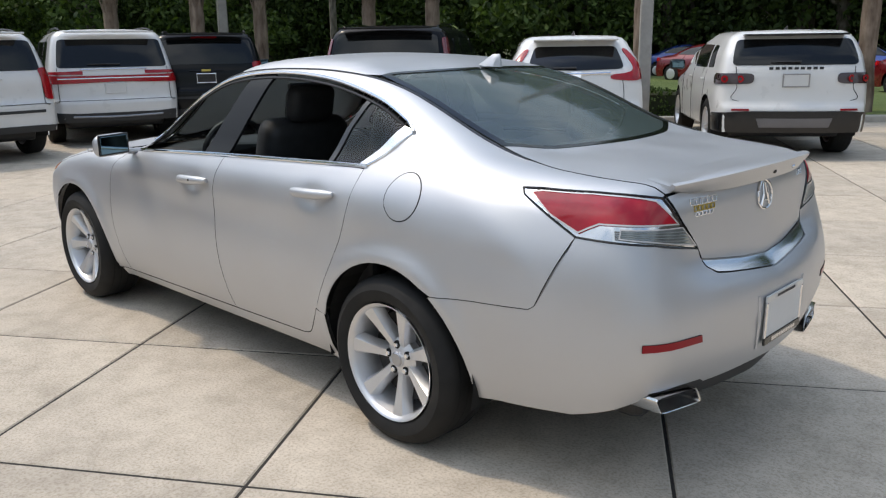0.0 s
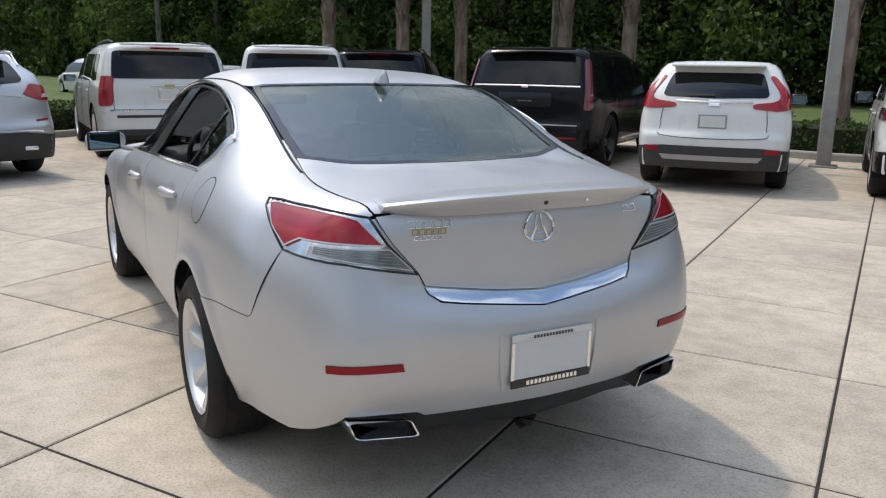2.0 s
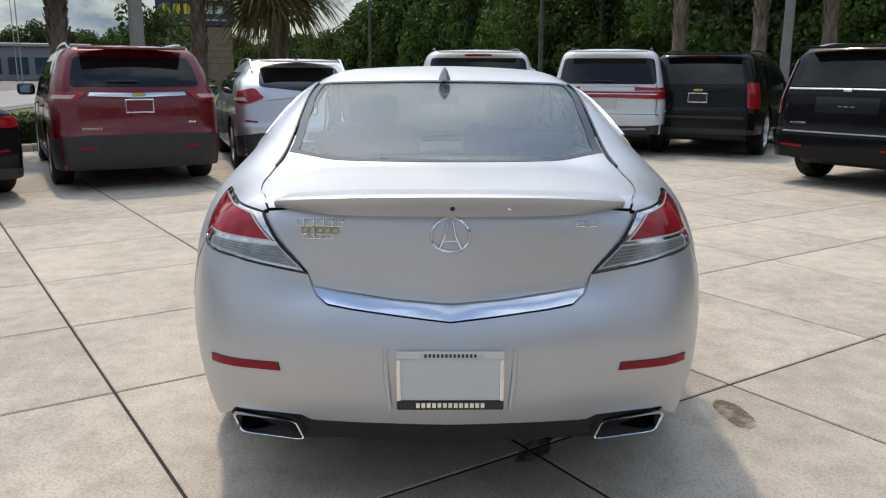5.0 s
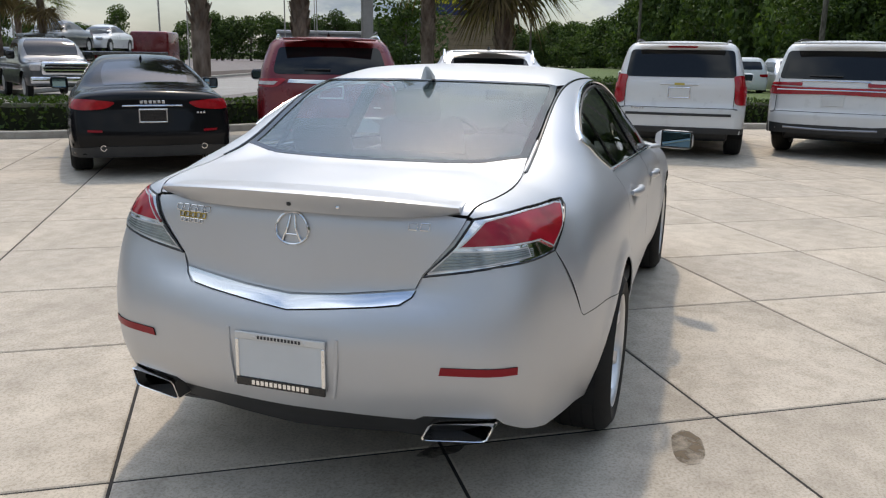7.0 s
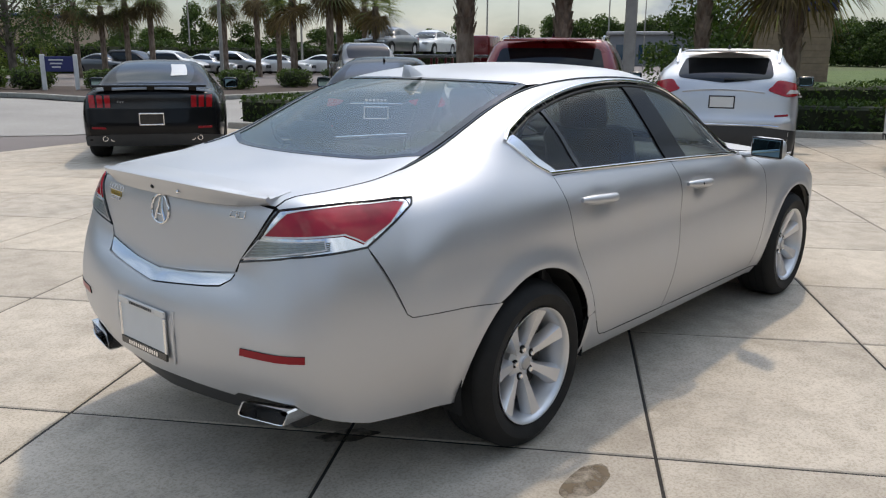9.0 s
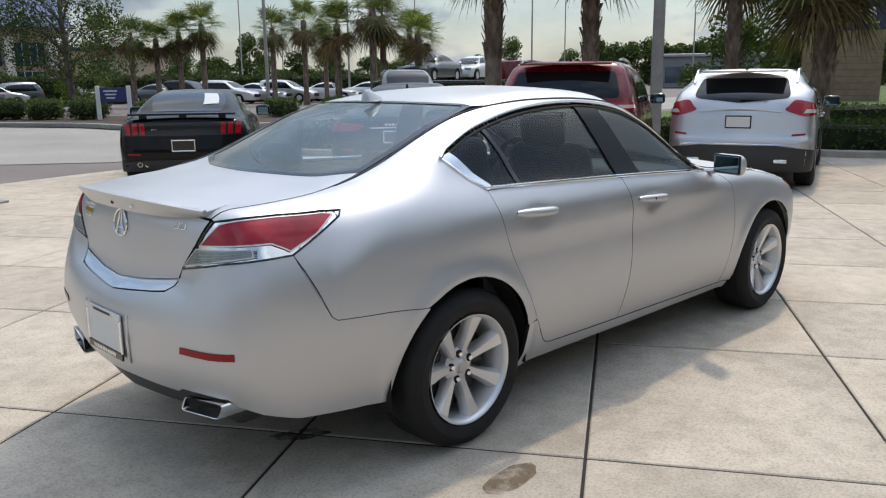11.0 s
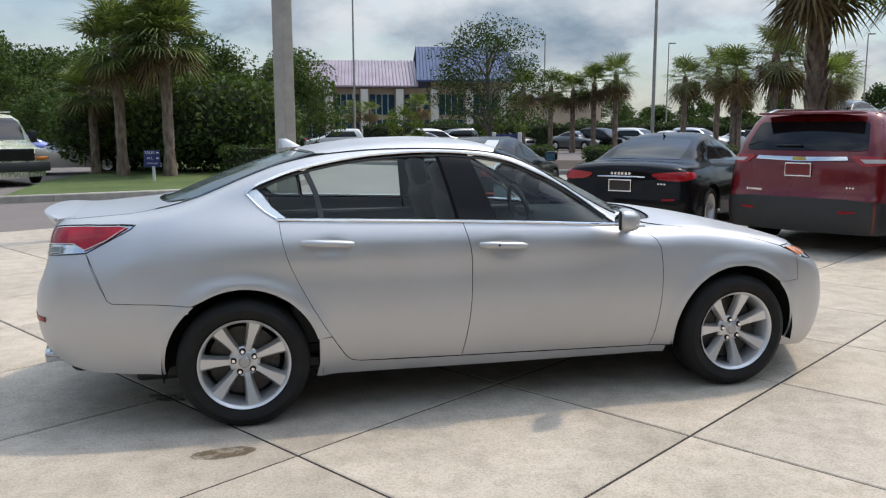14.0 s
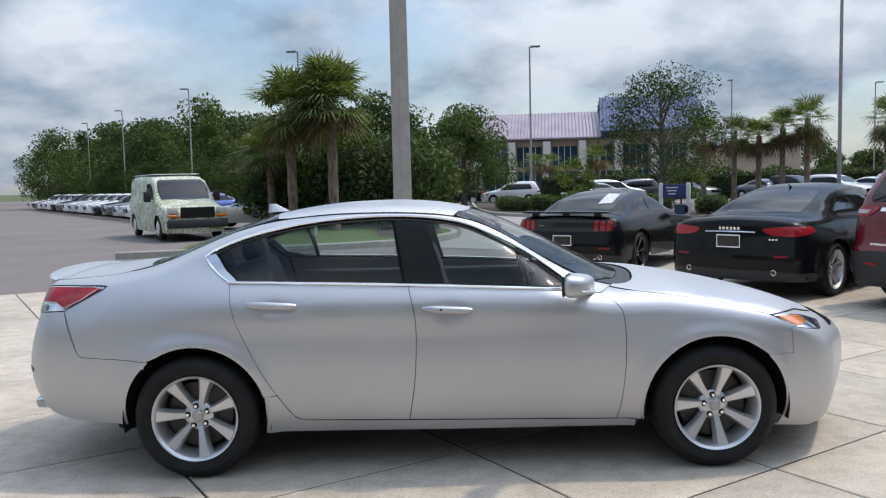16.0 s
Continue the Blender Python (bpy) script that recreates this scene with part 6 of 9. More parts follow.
def three_row(m):
    L, W, H = 5.19, 2.0, 1.79
    ob, s = vehicle("red_suv", "red three-row SUV with dark lower bumper", m, suv_field(L, W, H, hood=1.06, rake=0.34, glass=1.14, belt=1.08, tuck=0.82, tail_curve=0.12), L, W, (1.06, 4.13), REDP, R=0.385, rim=0.26, group=ROW)
    patch(s, ob, "rear_window", "tail", s.behind([(-0.74, 1.24), (0.74, 1.24), (0.66, 1.62), (-0.66, 1.62)]), DARKGLASS, 0.006)
    lamps(s, ob, [(0.10, 0.58, 1.18), (0.44, 0.95, 1.17), (0.50, 0.98, 1.08), (0.16, 0.70, 1.05)], label="red taillight with a pale band")
    for m2 in (True, False):
        patch(s, ob, "lamp_pale", "tail", s.around([(0.16, 0.68, 1.135), (0.34, 0.88, 1.135), (0.36, 0.90, 1.09), (0.18, 0.72, 1.09)]), LAMP_PALE, 0.02, mirror=m2)
    patch(s, ob, "bright_strip", "tail", s.behind([(-0.56, 1.12), (0, 1.10), (0.56, 1.12), (0.54, 1.165), (0, 1.155), (-0.54, 1.165)]), CHROME, 0.02, "wide chrome strip")
    patch(s, ob, "bow_badge", "tail", s.behind([(-0.075, 1.115), (0.075, 1.115), (0.07, 1.15), (-0.07, 1.15)]), GOLD, 0.036)
    plate_on(s, ob, 1.00, frame=CHROME, face=REDP)
    bars_on(s, ob, 0.66, 0.44, 0.74, 0.028, 8)
    bars_on(s, ob, -0.56, -0.66, 0.80, 0.02, 3)
    patch(s, ob, "bumper_lower", "tail", s.around([(0.48, -0.99, 0.26), (0.48, -0.99, 0.62), (0.0, -0.6, 0.67), (0.0, 0.6, 0.67), (0.48, 0.99, 0.62), (0.48, 0.99, 0.26)]), CLADDING, 0.01, "dark grey lower bumper")
    for y in (-1, 1):
        patch(s, ob, "reflector", "tail", s.behind([(y * 0.52, 0.50), (y * 0.70, 0.51), (y * 0.70, 0.535), (y * 0.52, 0.53)]), REFLECTOR, 0.02)
    side_glass(s, ob, L, H, 1.10, front=1.4, split=(1.3, 2.45))
    sides(s, ob, "sill_cladding", [(1.55, 0.26), (3.65, 0.26), (3.65, 0.40), (1.55, 0.40)], CLADDING)
    extras(s, ob, L, W, H, mirror_at=3.35, mirror_z=1.15, body=TRIM, rail_mat=CHROME, wiper=(0.0, 0.34, 1.30), exhaust=((0.55, 0.40), (-0.55, 0.40)))
    part("roof_spoiler", box(0.26, 1.22, 0.03, (0.34, 0, 1.735), 0.012, 2), REDP, ob, smooth=True)
    lower_roof(ob, 0.07)


three_row(at(5.12, 3.54, 28))


def black_saloon(m):
    L, W, H = 4.97, 1.945, 1.45
    ob, s = vehicle("black_sedan", "black luxury sedan with red taillights and chrome strip", m, coupe_field(L, W, H, deck=1.02, hood=0.95, glass_end=0.85, roof_at=2.3, screen=3.0), L, W, (1.02, 4.02), BLACKP, R=0.345, rim=0.255, group=ROW, twin=True, step=0.06)
    patch(s, ob, "rear_window", "flank", s.above([(0.90, -0.52), (0.84, 0), (0.90, 0.52), (1.62, 0.46), (1.66, 0), (1.62, -0.46)]), DARKGLASS, 0.004)
    lamps(s, ob, [(0.06, 0.40, 0.90), (0.20, 0.68, 0.93), (0.46, 0.86, 0.92), (0.48, 0.90, 0.85), (0.20, 0.76, 0.80), (0.08, 0.52, 0.82)], label="red wedge taillight")
    line_on(s, ob, "bright_strip", [(-0.34, 0.855), (0, 0.86), (0.34, 0.855)], 0.010, CHROME)
    bars_on(s, ob, 0.15, -0.15, 0.90, 0.035, 6)
    plate_on(s, ob, 0.735, frame=CHROME, face=TRIM)
    bars_on(s, ob, -0.50, -0.62, 0.765, 0.022, 3)
    for y in (-1, 1):
        patch(s, ob, "reflector", "tail", s.behind([(y * 0.58, 0.545), (y * 0.74, 0.55), (y * 0.74, 0.575), (y * 0.58, 0.57)]), REFLECTOR, 0.01)
    patch(s, ob, "bumper_lower", "tail", s.around([(0.45, -0.96, 0.25), (0.45, -0.96, 0.34), (0.0, -0.55, 0.38), (0.0, 0.55, 0.38), (0.45, 0.96, 0.34), (0.45, 0.96, 0.25)]), CLADDING, 0.01)
    sides(s, ob, "side_window", [(1.25, 1.06), (1.95, 1.03), (1.92, 1.30), (1.62, 1.24)], DARKGLASS, 0.004)
    sides(s, ob, "side_window", [(2.02, 1.03), (3.05, 0.99), (2.72, 1.24), (2.40, 1.32), (2.0, 1.32)], DARKGLASS, 0.004)
    extras(s, ob, L, W, H, rails=False, mirror_at=2.95, mirror_z=1.03, body=BLACKP, exhaust=((0.58, 0.36), (0.48, 0.36), (-0.58, 0.36), (-0.48, 0.36)), fin=False)
    p = s.place("flank", s.above([(1.75, 0.0)]))[0]
    part("roof_antenna", tube([(p[0] + 0.05, 0, p[2] - 0.01), (p[0] - 0.05, 0, p[2] + 0.05)], [0.025, 0.005], 6), BLACKP, ob)


black_saloon(at(3.58, 5.14, 42))


def sports_coupe(m):
    L, W, H = 4.79, 1.915, 1.38
    ob, s = vehicle("black_coupe", "black sports coupe with a rear wing and triple-bar lamps", m, coupe_field(L, W, H, deck=1.0, hood=0.98, glass_end=0.70, roof_at=2.05, screen=2.75, tail_curve=0.14), L, W, (1.02, 3.74), BLACKP, R=0.35, rim=0.26, group=ROW, twin=True, dark_wheels=True, step=0.06)
    patch(s, ob, "rear_window", "flank", s.above([(0.78, -0.50), (0.72, 0), (0.78, 0.50), (1.65, 0.46), (1.70, 0), (1.65, -0.46)]), DARKGLASS, 0.004)
    patch(s, ob, "price_sheet", "flank", s.above([(1.0, -0.44), (0.95, -0.22), (1.45, -0.20), (1.48, -0.40)]), PLATE, 0.012, mirror=True)
    patch(s, ob, "lamp_panel", "tail", s.behind([(-0.84, 0.74), (0.84, 0.74), (0.82, 0.93), (-0.82, 0.93)]), TRIM, 0.008)
    for y in (0.52, 0.62, 0.72):
        for m2 in (True, False):
            patch(s, ob, "lamp_bar", "tail", s.behind([(y, 0.755), (y + 0.07, 0.755), (y + 0.075, 0.915), (y + 0.005, 0.915)]), LAMP_RED, 0.020, "vertical red lamp bar", mirror=not m2)
    plate_on(s, ob, 0.60, frame=CHROME, face=TRIM)
    bars_on(s, ob, 0.44, 0.34, 0.83, 0.02, 3, GREYTRIM)
    wing = part("rear_wing", box(0.22, 1.48, 0.03, (0.15, 0, 1.045), 0.012, 2), BLACKP, ob, "raised rear wing", smooth=True)
    for y in (-0.55, 0.0, 0.55):
        part("wing_stay", box(0.10, 0.10, 0.08, (0.17, y, 1.015), 0.01, 1), BLACKP, wing)
    patch(s, ob, "bumper_lower", "tail", s.around([(0.45, -0.95, 0.24), (0.45, -0.95, 0.34), (0.0, -0.55, 0.40), (0.0, 0.55, 0.40), (0.45, 0.95, 0.34), (0.45, 0.95, 0.24)]), CLADDING, 0.01)
    for y in (-1, 1):
        patch(s, ob, "reflector", "tail", s.behind([(y * 0.60, 0.47), (y * 0.78, 0.475), (y * 0.78, 0.50), (y * 0.60, 0.495)]), REFLECTOR, 0.01)
    sides(s, ob, "side_window", [(1.75, 1.02), (2.75, 0.99), (2.45, 1.18), (2.15, 1.25), (1.85, 1.25)], DARKGLASS, 0.004)
    sides(s, ob, "side_window", [(1.25, 1.05), (1.66, 1.03), (1.74, 1.24), (1.55, 1.20)], DARKGLASS, 0.004)
    extras(s, ob, L, W, H, rails=False, mirror_at=2.75, mirror_z=1.0, body=BLACKP, exhaust=((0.62, 0.34), (0.52, 0.34), (-0.62, 0.34), (-0.52, 0.34)), fin=False)


sports_coupe(at(1.85, 7.75, 56))


# ---- ground ----
def concrete_mat(name, base, joint=False):
    m = Mat(name).set(Roughness=0.85)
    co, rnd = m.n.new("ShaderNodeTexCoord"), m.n.new("ShaderNodeObjectInfo")
    shift, vec = m.n.new("ShaderNodeVectorMath"), m.n.new("ShaderNodeVectorMath")
    shift.operation, vec.operation = "SCALE", "ADD"
    shift.inputs[0].default_value = (37.0, 53.0, 11.0)
    m.l.new(rnd.outputs["Random"], shift.inputs["Scale"])
    m.l.new(co.outputs["Object"], vec.inputs[0])
    m.l.new(shift.outputs[0], vec.inputs[1])

    def noise(scale, detail, rough=0.6):
        t = m.n.new("ShaderNodeTexNoise")
        t.inputs["Scale"].default_value, t.inputs["Detail"].default_value, t.inputs["Roughness"].default_value = scale, detail, rough
        m.l.new(vec.outputs[0], t.inputs["Vector"])
        return t.outputs["Fac"]

    broad, mid, grain = noise(0.9, 4), noise(7.0, 6), noise(85.0, 4, 0.7)
    c = m.ramp(broad, (0.32, tuple(v * 0.84 for v in base)), (0.66, tuple(v * 1.12 for v in base)))
    c = m.mix(0.55, c, m.ramp(mid, (0.34, (0.66, 0.64, 0.61)), (0.60, (1.0, 1.0, 1.0))), "MULTIPLY")
    c = m.mix(0.65, c, m.ramp(grain, (0.36, (0.58, 0.55, 0.51)), (0.54, (1.0, 1.0, 1.0))), "MULTIPLY")
    spots = m.ramp(noise(26.0, 2), (0.70, (1.0, 1.0, 1.0)), (0.78, (0.72, 0.70, 0.68)))
    c = m.mix(0.5, c, spots, "MULTIPLY")
    tone = m.ramp(rnd.outputs["Random"], (0.0, (0.90, 0.90, 0.90)), (1.0, (1.0, 0.99, 0.97)))
    m.link(m.mix(1.0, c, tone, "MULTIPLY"), "Base Color")
    m.bump(m.mix(0.5, grain, mid), 0.35, 0.004)
    return m.m


CONCRETE = concrete_mat("concrete", (0.57, 0.50, 0.415))
KERB = concrete_mat("kerb_concrete", (0.44, 0.42, 0.38))
JOINT = plain("dirty_joint", (0.035, 0.03, 0.026), 0.95, vary=0.4, scale=12)


def asphalt(name, color, scale=60.0):
    m = Mat(name).set(Roughness=0.9)
    c = m.ramp(m.noise(0.35, 5), (0.3, tuple(v * 0.85 for v in color)), (0.7, tuple(v * 1.08 for v in color)))
    g = m.noise(scale, 3)
    m.link(m.mix(0.6, c, m.ramp(g, (0.35, (0.6, 0.6, 0.6)), (0.62, (1.05, 1.05, 1.05))), "MULTIPLY"), "Base Color")
    m.bump(g, 0.4, 0.006)
    return m.m


ASPHALT = asphalt("brown_asphalt", (0.200, 0.172, 0.160))
LIGHT_ASPHALT = asphalt("worn_road", (0.34, 0.32, 0.295))


def grass_mat(name, a, b):
    m = Mat(name).set(Roughness=0.95)
    c = m.ramp(m.noise(0.5, 6), (0.3, a), (0.7, b))
    f = m.noise(90.0, 4)
    m.link(m.mix(0.6, c, m.ramp(f, (0.3, (0.45, 0.5, 0.4)), (0.65, (1.15, 1.15, 1.0))), "MULTIPLY"), "Base Color")
    m.bump(f, 0.6, 0.03)
    return m.m


GRASS = grass_mat("lawn", (0.070, 0.108, 0.030), (0.120, 0.165, 0.048))
ROUGH_GRASS = grass_mat("rough_grass", (0.06, 0.085, 0.028), (0.12, 0.135, 0.05))
MULCH = plain("mulch", (0.075, 0.050, 0.036), 0.95, vary=0.5, scale=14)


def flat(name, outline, z, mat, label, category, kind="structure", under=0.0):
    """A level sheet with an outline; under: how far its edge goes down."""
    bm = bmesh.new()
    top = [bm.verts.new((x, y, z)) for x, y in outline]
    f = bm.faces.new(top)
    if f.normal.z < 0 or sum(a[0] * b[1] - b[0] * a[1] for a, b in zip(outline, outline[1:] + outline[:1])) < 0:
        f.normal_flip()
    if under:
        low = [bm.verts.new((x, y, z - under)) for x, y in outline]
        n = len(top)
        for i in range(n):
            bm.faces.new((top[i], top[(i + 1) % n], low[(i + 1) % n], low[i]))
        bmesh.ops.recalc_face_normals(bm, faces=bm.faces[:])
    bmesh.ops.triangulate(bm, faces=[g for g in bm.faces if len(g.verts) > 4])
    ob = part(name, bm, mat, None)
    return tagged(ob, label, category, kind=kind)


bm = bmesh.new()
bmesh.ops.create_grid(bm, x_segments=40, y_segments=40, size=1500)
bmesh.ops.translate(bm, vec=(0, 0, -0.10), verts=bm.verts)
tagged(part("ground", bm, ROUGH_GRASS, None), "rough grassy ground reaching to the horizon", "ground", kind="structure")

KERB_LINE = chain([(-9.5, -21.0), (-3.0, -16.6), (1.4, -13.4), (4.5, -10.9), (7.6, -10.3), (11.0, -9.6), (14.0, -7.8), (15.6, -5.0), (14.9, -2.2), (13.3, 0.4), (12.1, 2.3), (11.9, 4.2), (10.4, 6.6), (8.4, 8.1), (6.3, 9.9), (5.6, 11.6)], 6)
PLAZA = KERB_LINE + [(2.6, 11.05), (1.4, 10.75), (0.1, 10.35), (-1.3, 10.2), (-3.6, 9.0), (-7.0, 7.05), (-12.0, 4.2), (-22.0, -2.0), (-24.0, -14.0)]
flat("plaza_bed", PLAZA, -0.0048, JOINT, "dark dirt bed under the concrete slabs", "ground", under=0.06)
flat("road", [(-120, -60), (-22.5, -2.3), (-12.0, 4.1), (-7.0, 6.95), (-3.6, 8.9), (-1.3, 10.1), (0.1, 10.25), (1.4, 10.65), (2.6, 10.95), (5.7, 11.5), (9.0, 12.5), (16.0, 14.0), (34, 17), (90, 30), (200, 70), (220, 100), (60, 160), (-140, 170), (-200, 60)], -0.035, ASPHALT, "brownish asphalt drive beside the plaza", "road")
flat("worn_lane", [(-0.6, 15.2), (2.8, 12.7), (5.8, 12.3), (9.0, 13.2), (16, 14.8), (34, 18), (90, 31), (90, 37), (34, 26), (16.0, 21.0), (9.5, 20.5), (7.6, 22.5), (7.2, 25.7), (5.6, 28.9), (2.0, 35.0), (1.2, 60), (-1.0, 60), (0.0, 34), (0.6, 22), (0.4, 18.5)], -0.024, LIGHT_ASPHALT, "pale worn concrete drive lane", "road")


def lawn(name, outline, label):
    return flat(name, outline, 0.10, GRASS, label, "lawn", under=0.15)


lawn("lawn", KERB_LINE[::-1] + [(-30, -60), (40, -60), (75, -20), (120, 15), (85, 24), (34, 15.8), (16, 12.9), (9.4, 11.7), (5.7, 11.6)], "mown lawn behind the kerb round the plaza")
ISLAND = chain([(-14.0, 12.5), (-8.5, 13.4), (-5.5, 14.2), (-2.9, 15.0), (-0.9, 16.2), (0.2, 18.4), (0.3, 20.5), (-0.4, 23.0), (-1.5, 30.0), (-2.5, 38.0)], 5)
lawn("lawn_island", [q for q in ISLAND if q[0] > -6.6] + [(-4.0, 38.0), (-6.0, 30.0), (-7.0, 20.0)], "grass island with palms and shrubs")
flat("mulch_bed", [(-1.9, 17.6), (-0.8, 17.4), (-0.1, 19.0), (-0.2, 21.0), (-1.2, 23.0), (-2.4, 22)], 0.106, MULCH, "brown mulch bed under the hedge", "mulch")
FAR_KERB = chain([(2.1, 60.0), (2.2, 36.0), (5.9, 29.2), (7.5, 26.0), (8.0, 22.6), (10.0, 21.0), (16.5, 21.6), (34.0, 26.6), (60, 34)], 6)
flat("shrub_bed", FAR_KERB + [(60, 38), (34, 31), (17, 27), (12, 31), (6.5, 38), (5, 60)], 0.10, MULCH, "mulched planting strip with round shrubs", "mulch", under=0.15)


def kerb(line, label, h=0.13, w=0.17, side=1):
    """Kerb stones along a line, each with its own joints."""
    ob = thing("kerb", None, label, "kerb", kind="structure")
    pts = [Vector((*p, 0)) for p in line]
    run, stones, acc = [pts[0]], [], 0.0
    for a, b in zip(pts, pts[1:]):
        acc += (b - a).length
        run.append(b)
        if acc > 2.2:
            stones.append(run)
            run, acc = [b], 0.0
    if len(run) > 1:
        stones.append(run)
    for run in stones:
        bm, rows = bmesh.new(), []
        for i, p in enumerate(run):
            d = (run[min(i + 1, len(run) - 1)] - run[max(i - 1, 0)]).normalized()
            n = Vector((-d.y, d.x, 0)) * side
            q = p + d * (0.005 if i == 0 else -0.005 if i == len(run) - 1 else 0)
            rows.append([bm.verts.new(q + n * u + Vector((0, 0, z))) for u, z in ((-0.012, -0.08), (0.0, h - 0.025), (0.012, h - 0.006), (0.03, h), (w - 0.02, h), (w, h - 0.02), (w, -0.08))])
        for a, b in zip(rows, rows[1:]):
            for j in range(6):
                bm.faces.new((a[j], a[j + 1], b[j + 1], b[j]))
        bm.faces.new(rows[0])
        bm.faces.new(rows[-1])
        bmesh.ops.recalc_face_normals(bm, faces=bm.faces[:])
        part("kerb_stone", bm, KERB, ob)
    return ob


kerb(KERB_LINE, "raised concrete kerb round the plaza", side=-1)
kerb([q for q in ISLAND if q[0] > -8], "pale concrete kerb of the grass island", side=1)
kerb(FAR_KERB, "concrete kerb along the far side of the drive", side=1)


# ---- foliage ----
def leaf_mat(name, dark, light, yellow=0.0):
    m = Mat(name).set(Roughness=0.65, Specular_IOR_Level=0.22)
    r = m.island()
    c = m.ramp(r, (0.0, dark), (0.55, tuple((a + b) / 2 for a, b in zip(dark, light))), (1.0, light))
    c = m.mix(1.0, c, m.ramp(m.random(), (0.0, (0.62, 0.64, 0.62)), (1.0, (1.12, 1.08, 1.0))), "MULTIPLY")
    m.link(c, "Base Color")
    tr, mx, out = m.n.new("ShaderNodeBsdfTranslucent"), m.n.new("ShaderNodeMixShader"), m.n["Material Output"]
    m.l.new(m.mix(1.0, c, (1.3, 1.5, 0.6), "MULTIPLY"), tr.inputs[0])
    mx.inputs[0].default_value = 0.24
    m.l.new(m.b.outputs[0], mx.inputs[1])
    m.l.new(tr.outputs[0], mx.inputs[2])
    m.l.new(mx.outputs[0], out.inputs[0])
    return m.m


OAK = leaf_mat("oak_leaf", (0.042, 0.068, 0.024), (0.115, 0.170, 0.052))
WOODS = leaf_mat("wood_leaf", (0.028, 0.050, 0.018), (0.112, 0.170, 0.052))
SHRUB = leaf_mat("shrub_leaf", (0.040, 0.070, 0.018), (0.110, 0.170, 0.045))
LIME = leaf_mat("lime_leaf", (0.10, 0.14, 0.03), (0.22, 0.28, 0.06))
PALM = leaf_mat("palm_leaf", (0.085, 0.115, 0.040), (0.270, 0.310, 0.130))
DEAD = leaf_mat("dead_frond", (0.10, 0.070, 0.040), (0.24, 0.17, 0.09))


def bark_mat(name, a, b, scale=7.0):
    m = Mat(name).set(Roughness=0.95)
    n = m.noise(scale, 6, stretch=(1, 1, 0.35))
    m.link(m.ramp(n, (0.35, a), (0.68, b)), "Base Color")
    m.bump(n, 0.8, 0.03)
    return m.m


BARK = bark_mat("grey_bark", (0.06, 0.048, 0.038), (0.18, 0.155, 0.13))
PALM_BARK = bark_mat("palm_bark", (0.10, 0.065, 0.045), (0.30, 0.23, 0.18))


def leaves(points, size, seed, stretch=1.6, flatten=0.0):
    """Small bent leaves at the points: arrays for from_pydata."""
    rng = np.random.default_rng(seed)
    n = len(points)
    a = rng.normal(size=(n, 3))
    a[:, 2] *= 1 - flatten
    a /= np.linalg.norm(a, axis=1)[:, None]
    b = np.cross(a, rng.normal(size=(n, 3)))
    b /= np.maximum(np.linalg.norm(b, axis=1), 1e-6)[:, None]
    s = size * rng.uniform(0.6, 1.4, n)[:, None]
    c = np.cross(a, b) * 0.18
    p = np.asarray(points)
    v = np.stack([p - a * s * stretch * 0.5, p + b * s * 0.42 + c * s, p + a * s * stretch * 0.5, p - b * s * 0.42 + c * s], 1).reshape(-1, 3)
    return v, np.arange(4 * n).reshape(-1, 4)


def leaf_object(name, points, size, seed, mat, parent, label="", flatten=0.0):
    v, f = leaves(points, size, seed, flatten=flatten)
    me = bpy.data.meshes.new(name)
    me.vertices.add(len(v))
    me.vertices.foreach_set("co", v.ravel())
    me.loops.add(f.size)
    me.loops.foreach_set("vertex_index", f.ravel())
    me.polygons.add(len(f))
    me.polygons.foreach_set("loop_start", np.arange(0, f.size, 4))
    me.update(calc_edges=True)
    me.validate()
    me.materials.append(mat)
    ob = new(name, me)
    ob.parent = parent
    if label:
        tagged(ob, label=label)
    return ob


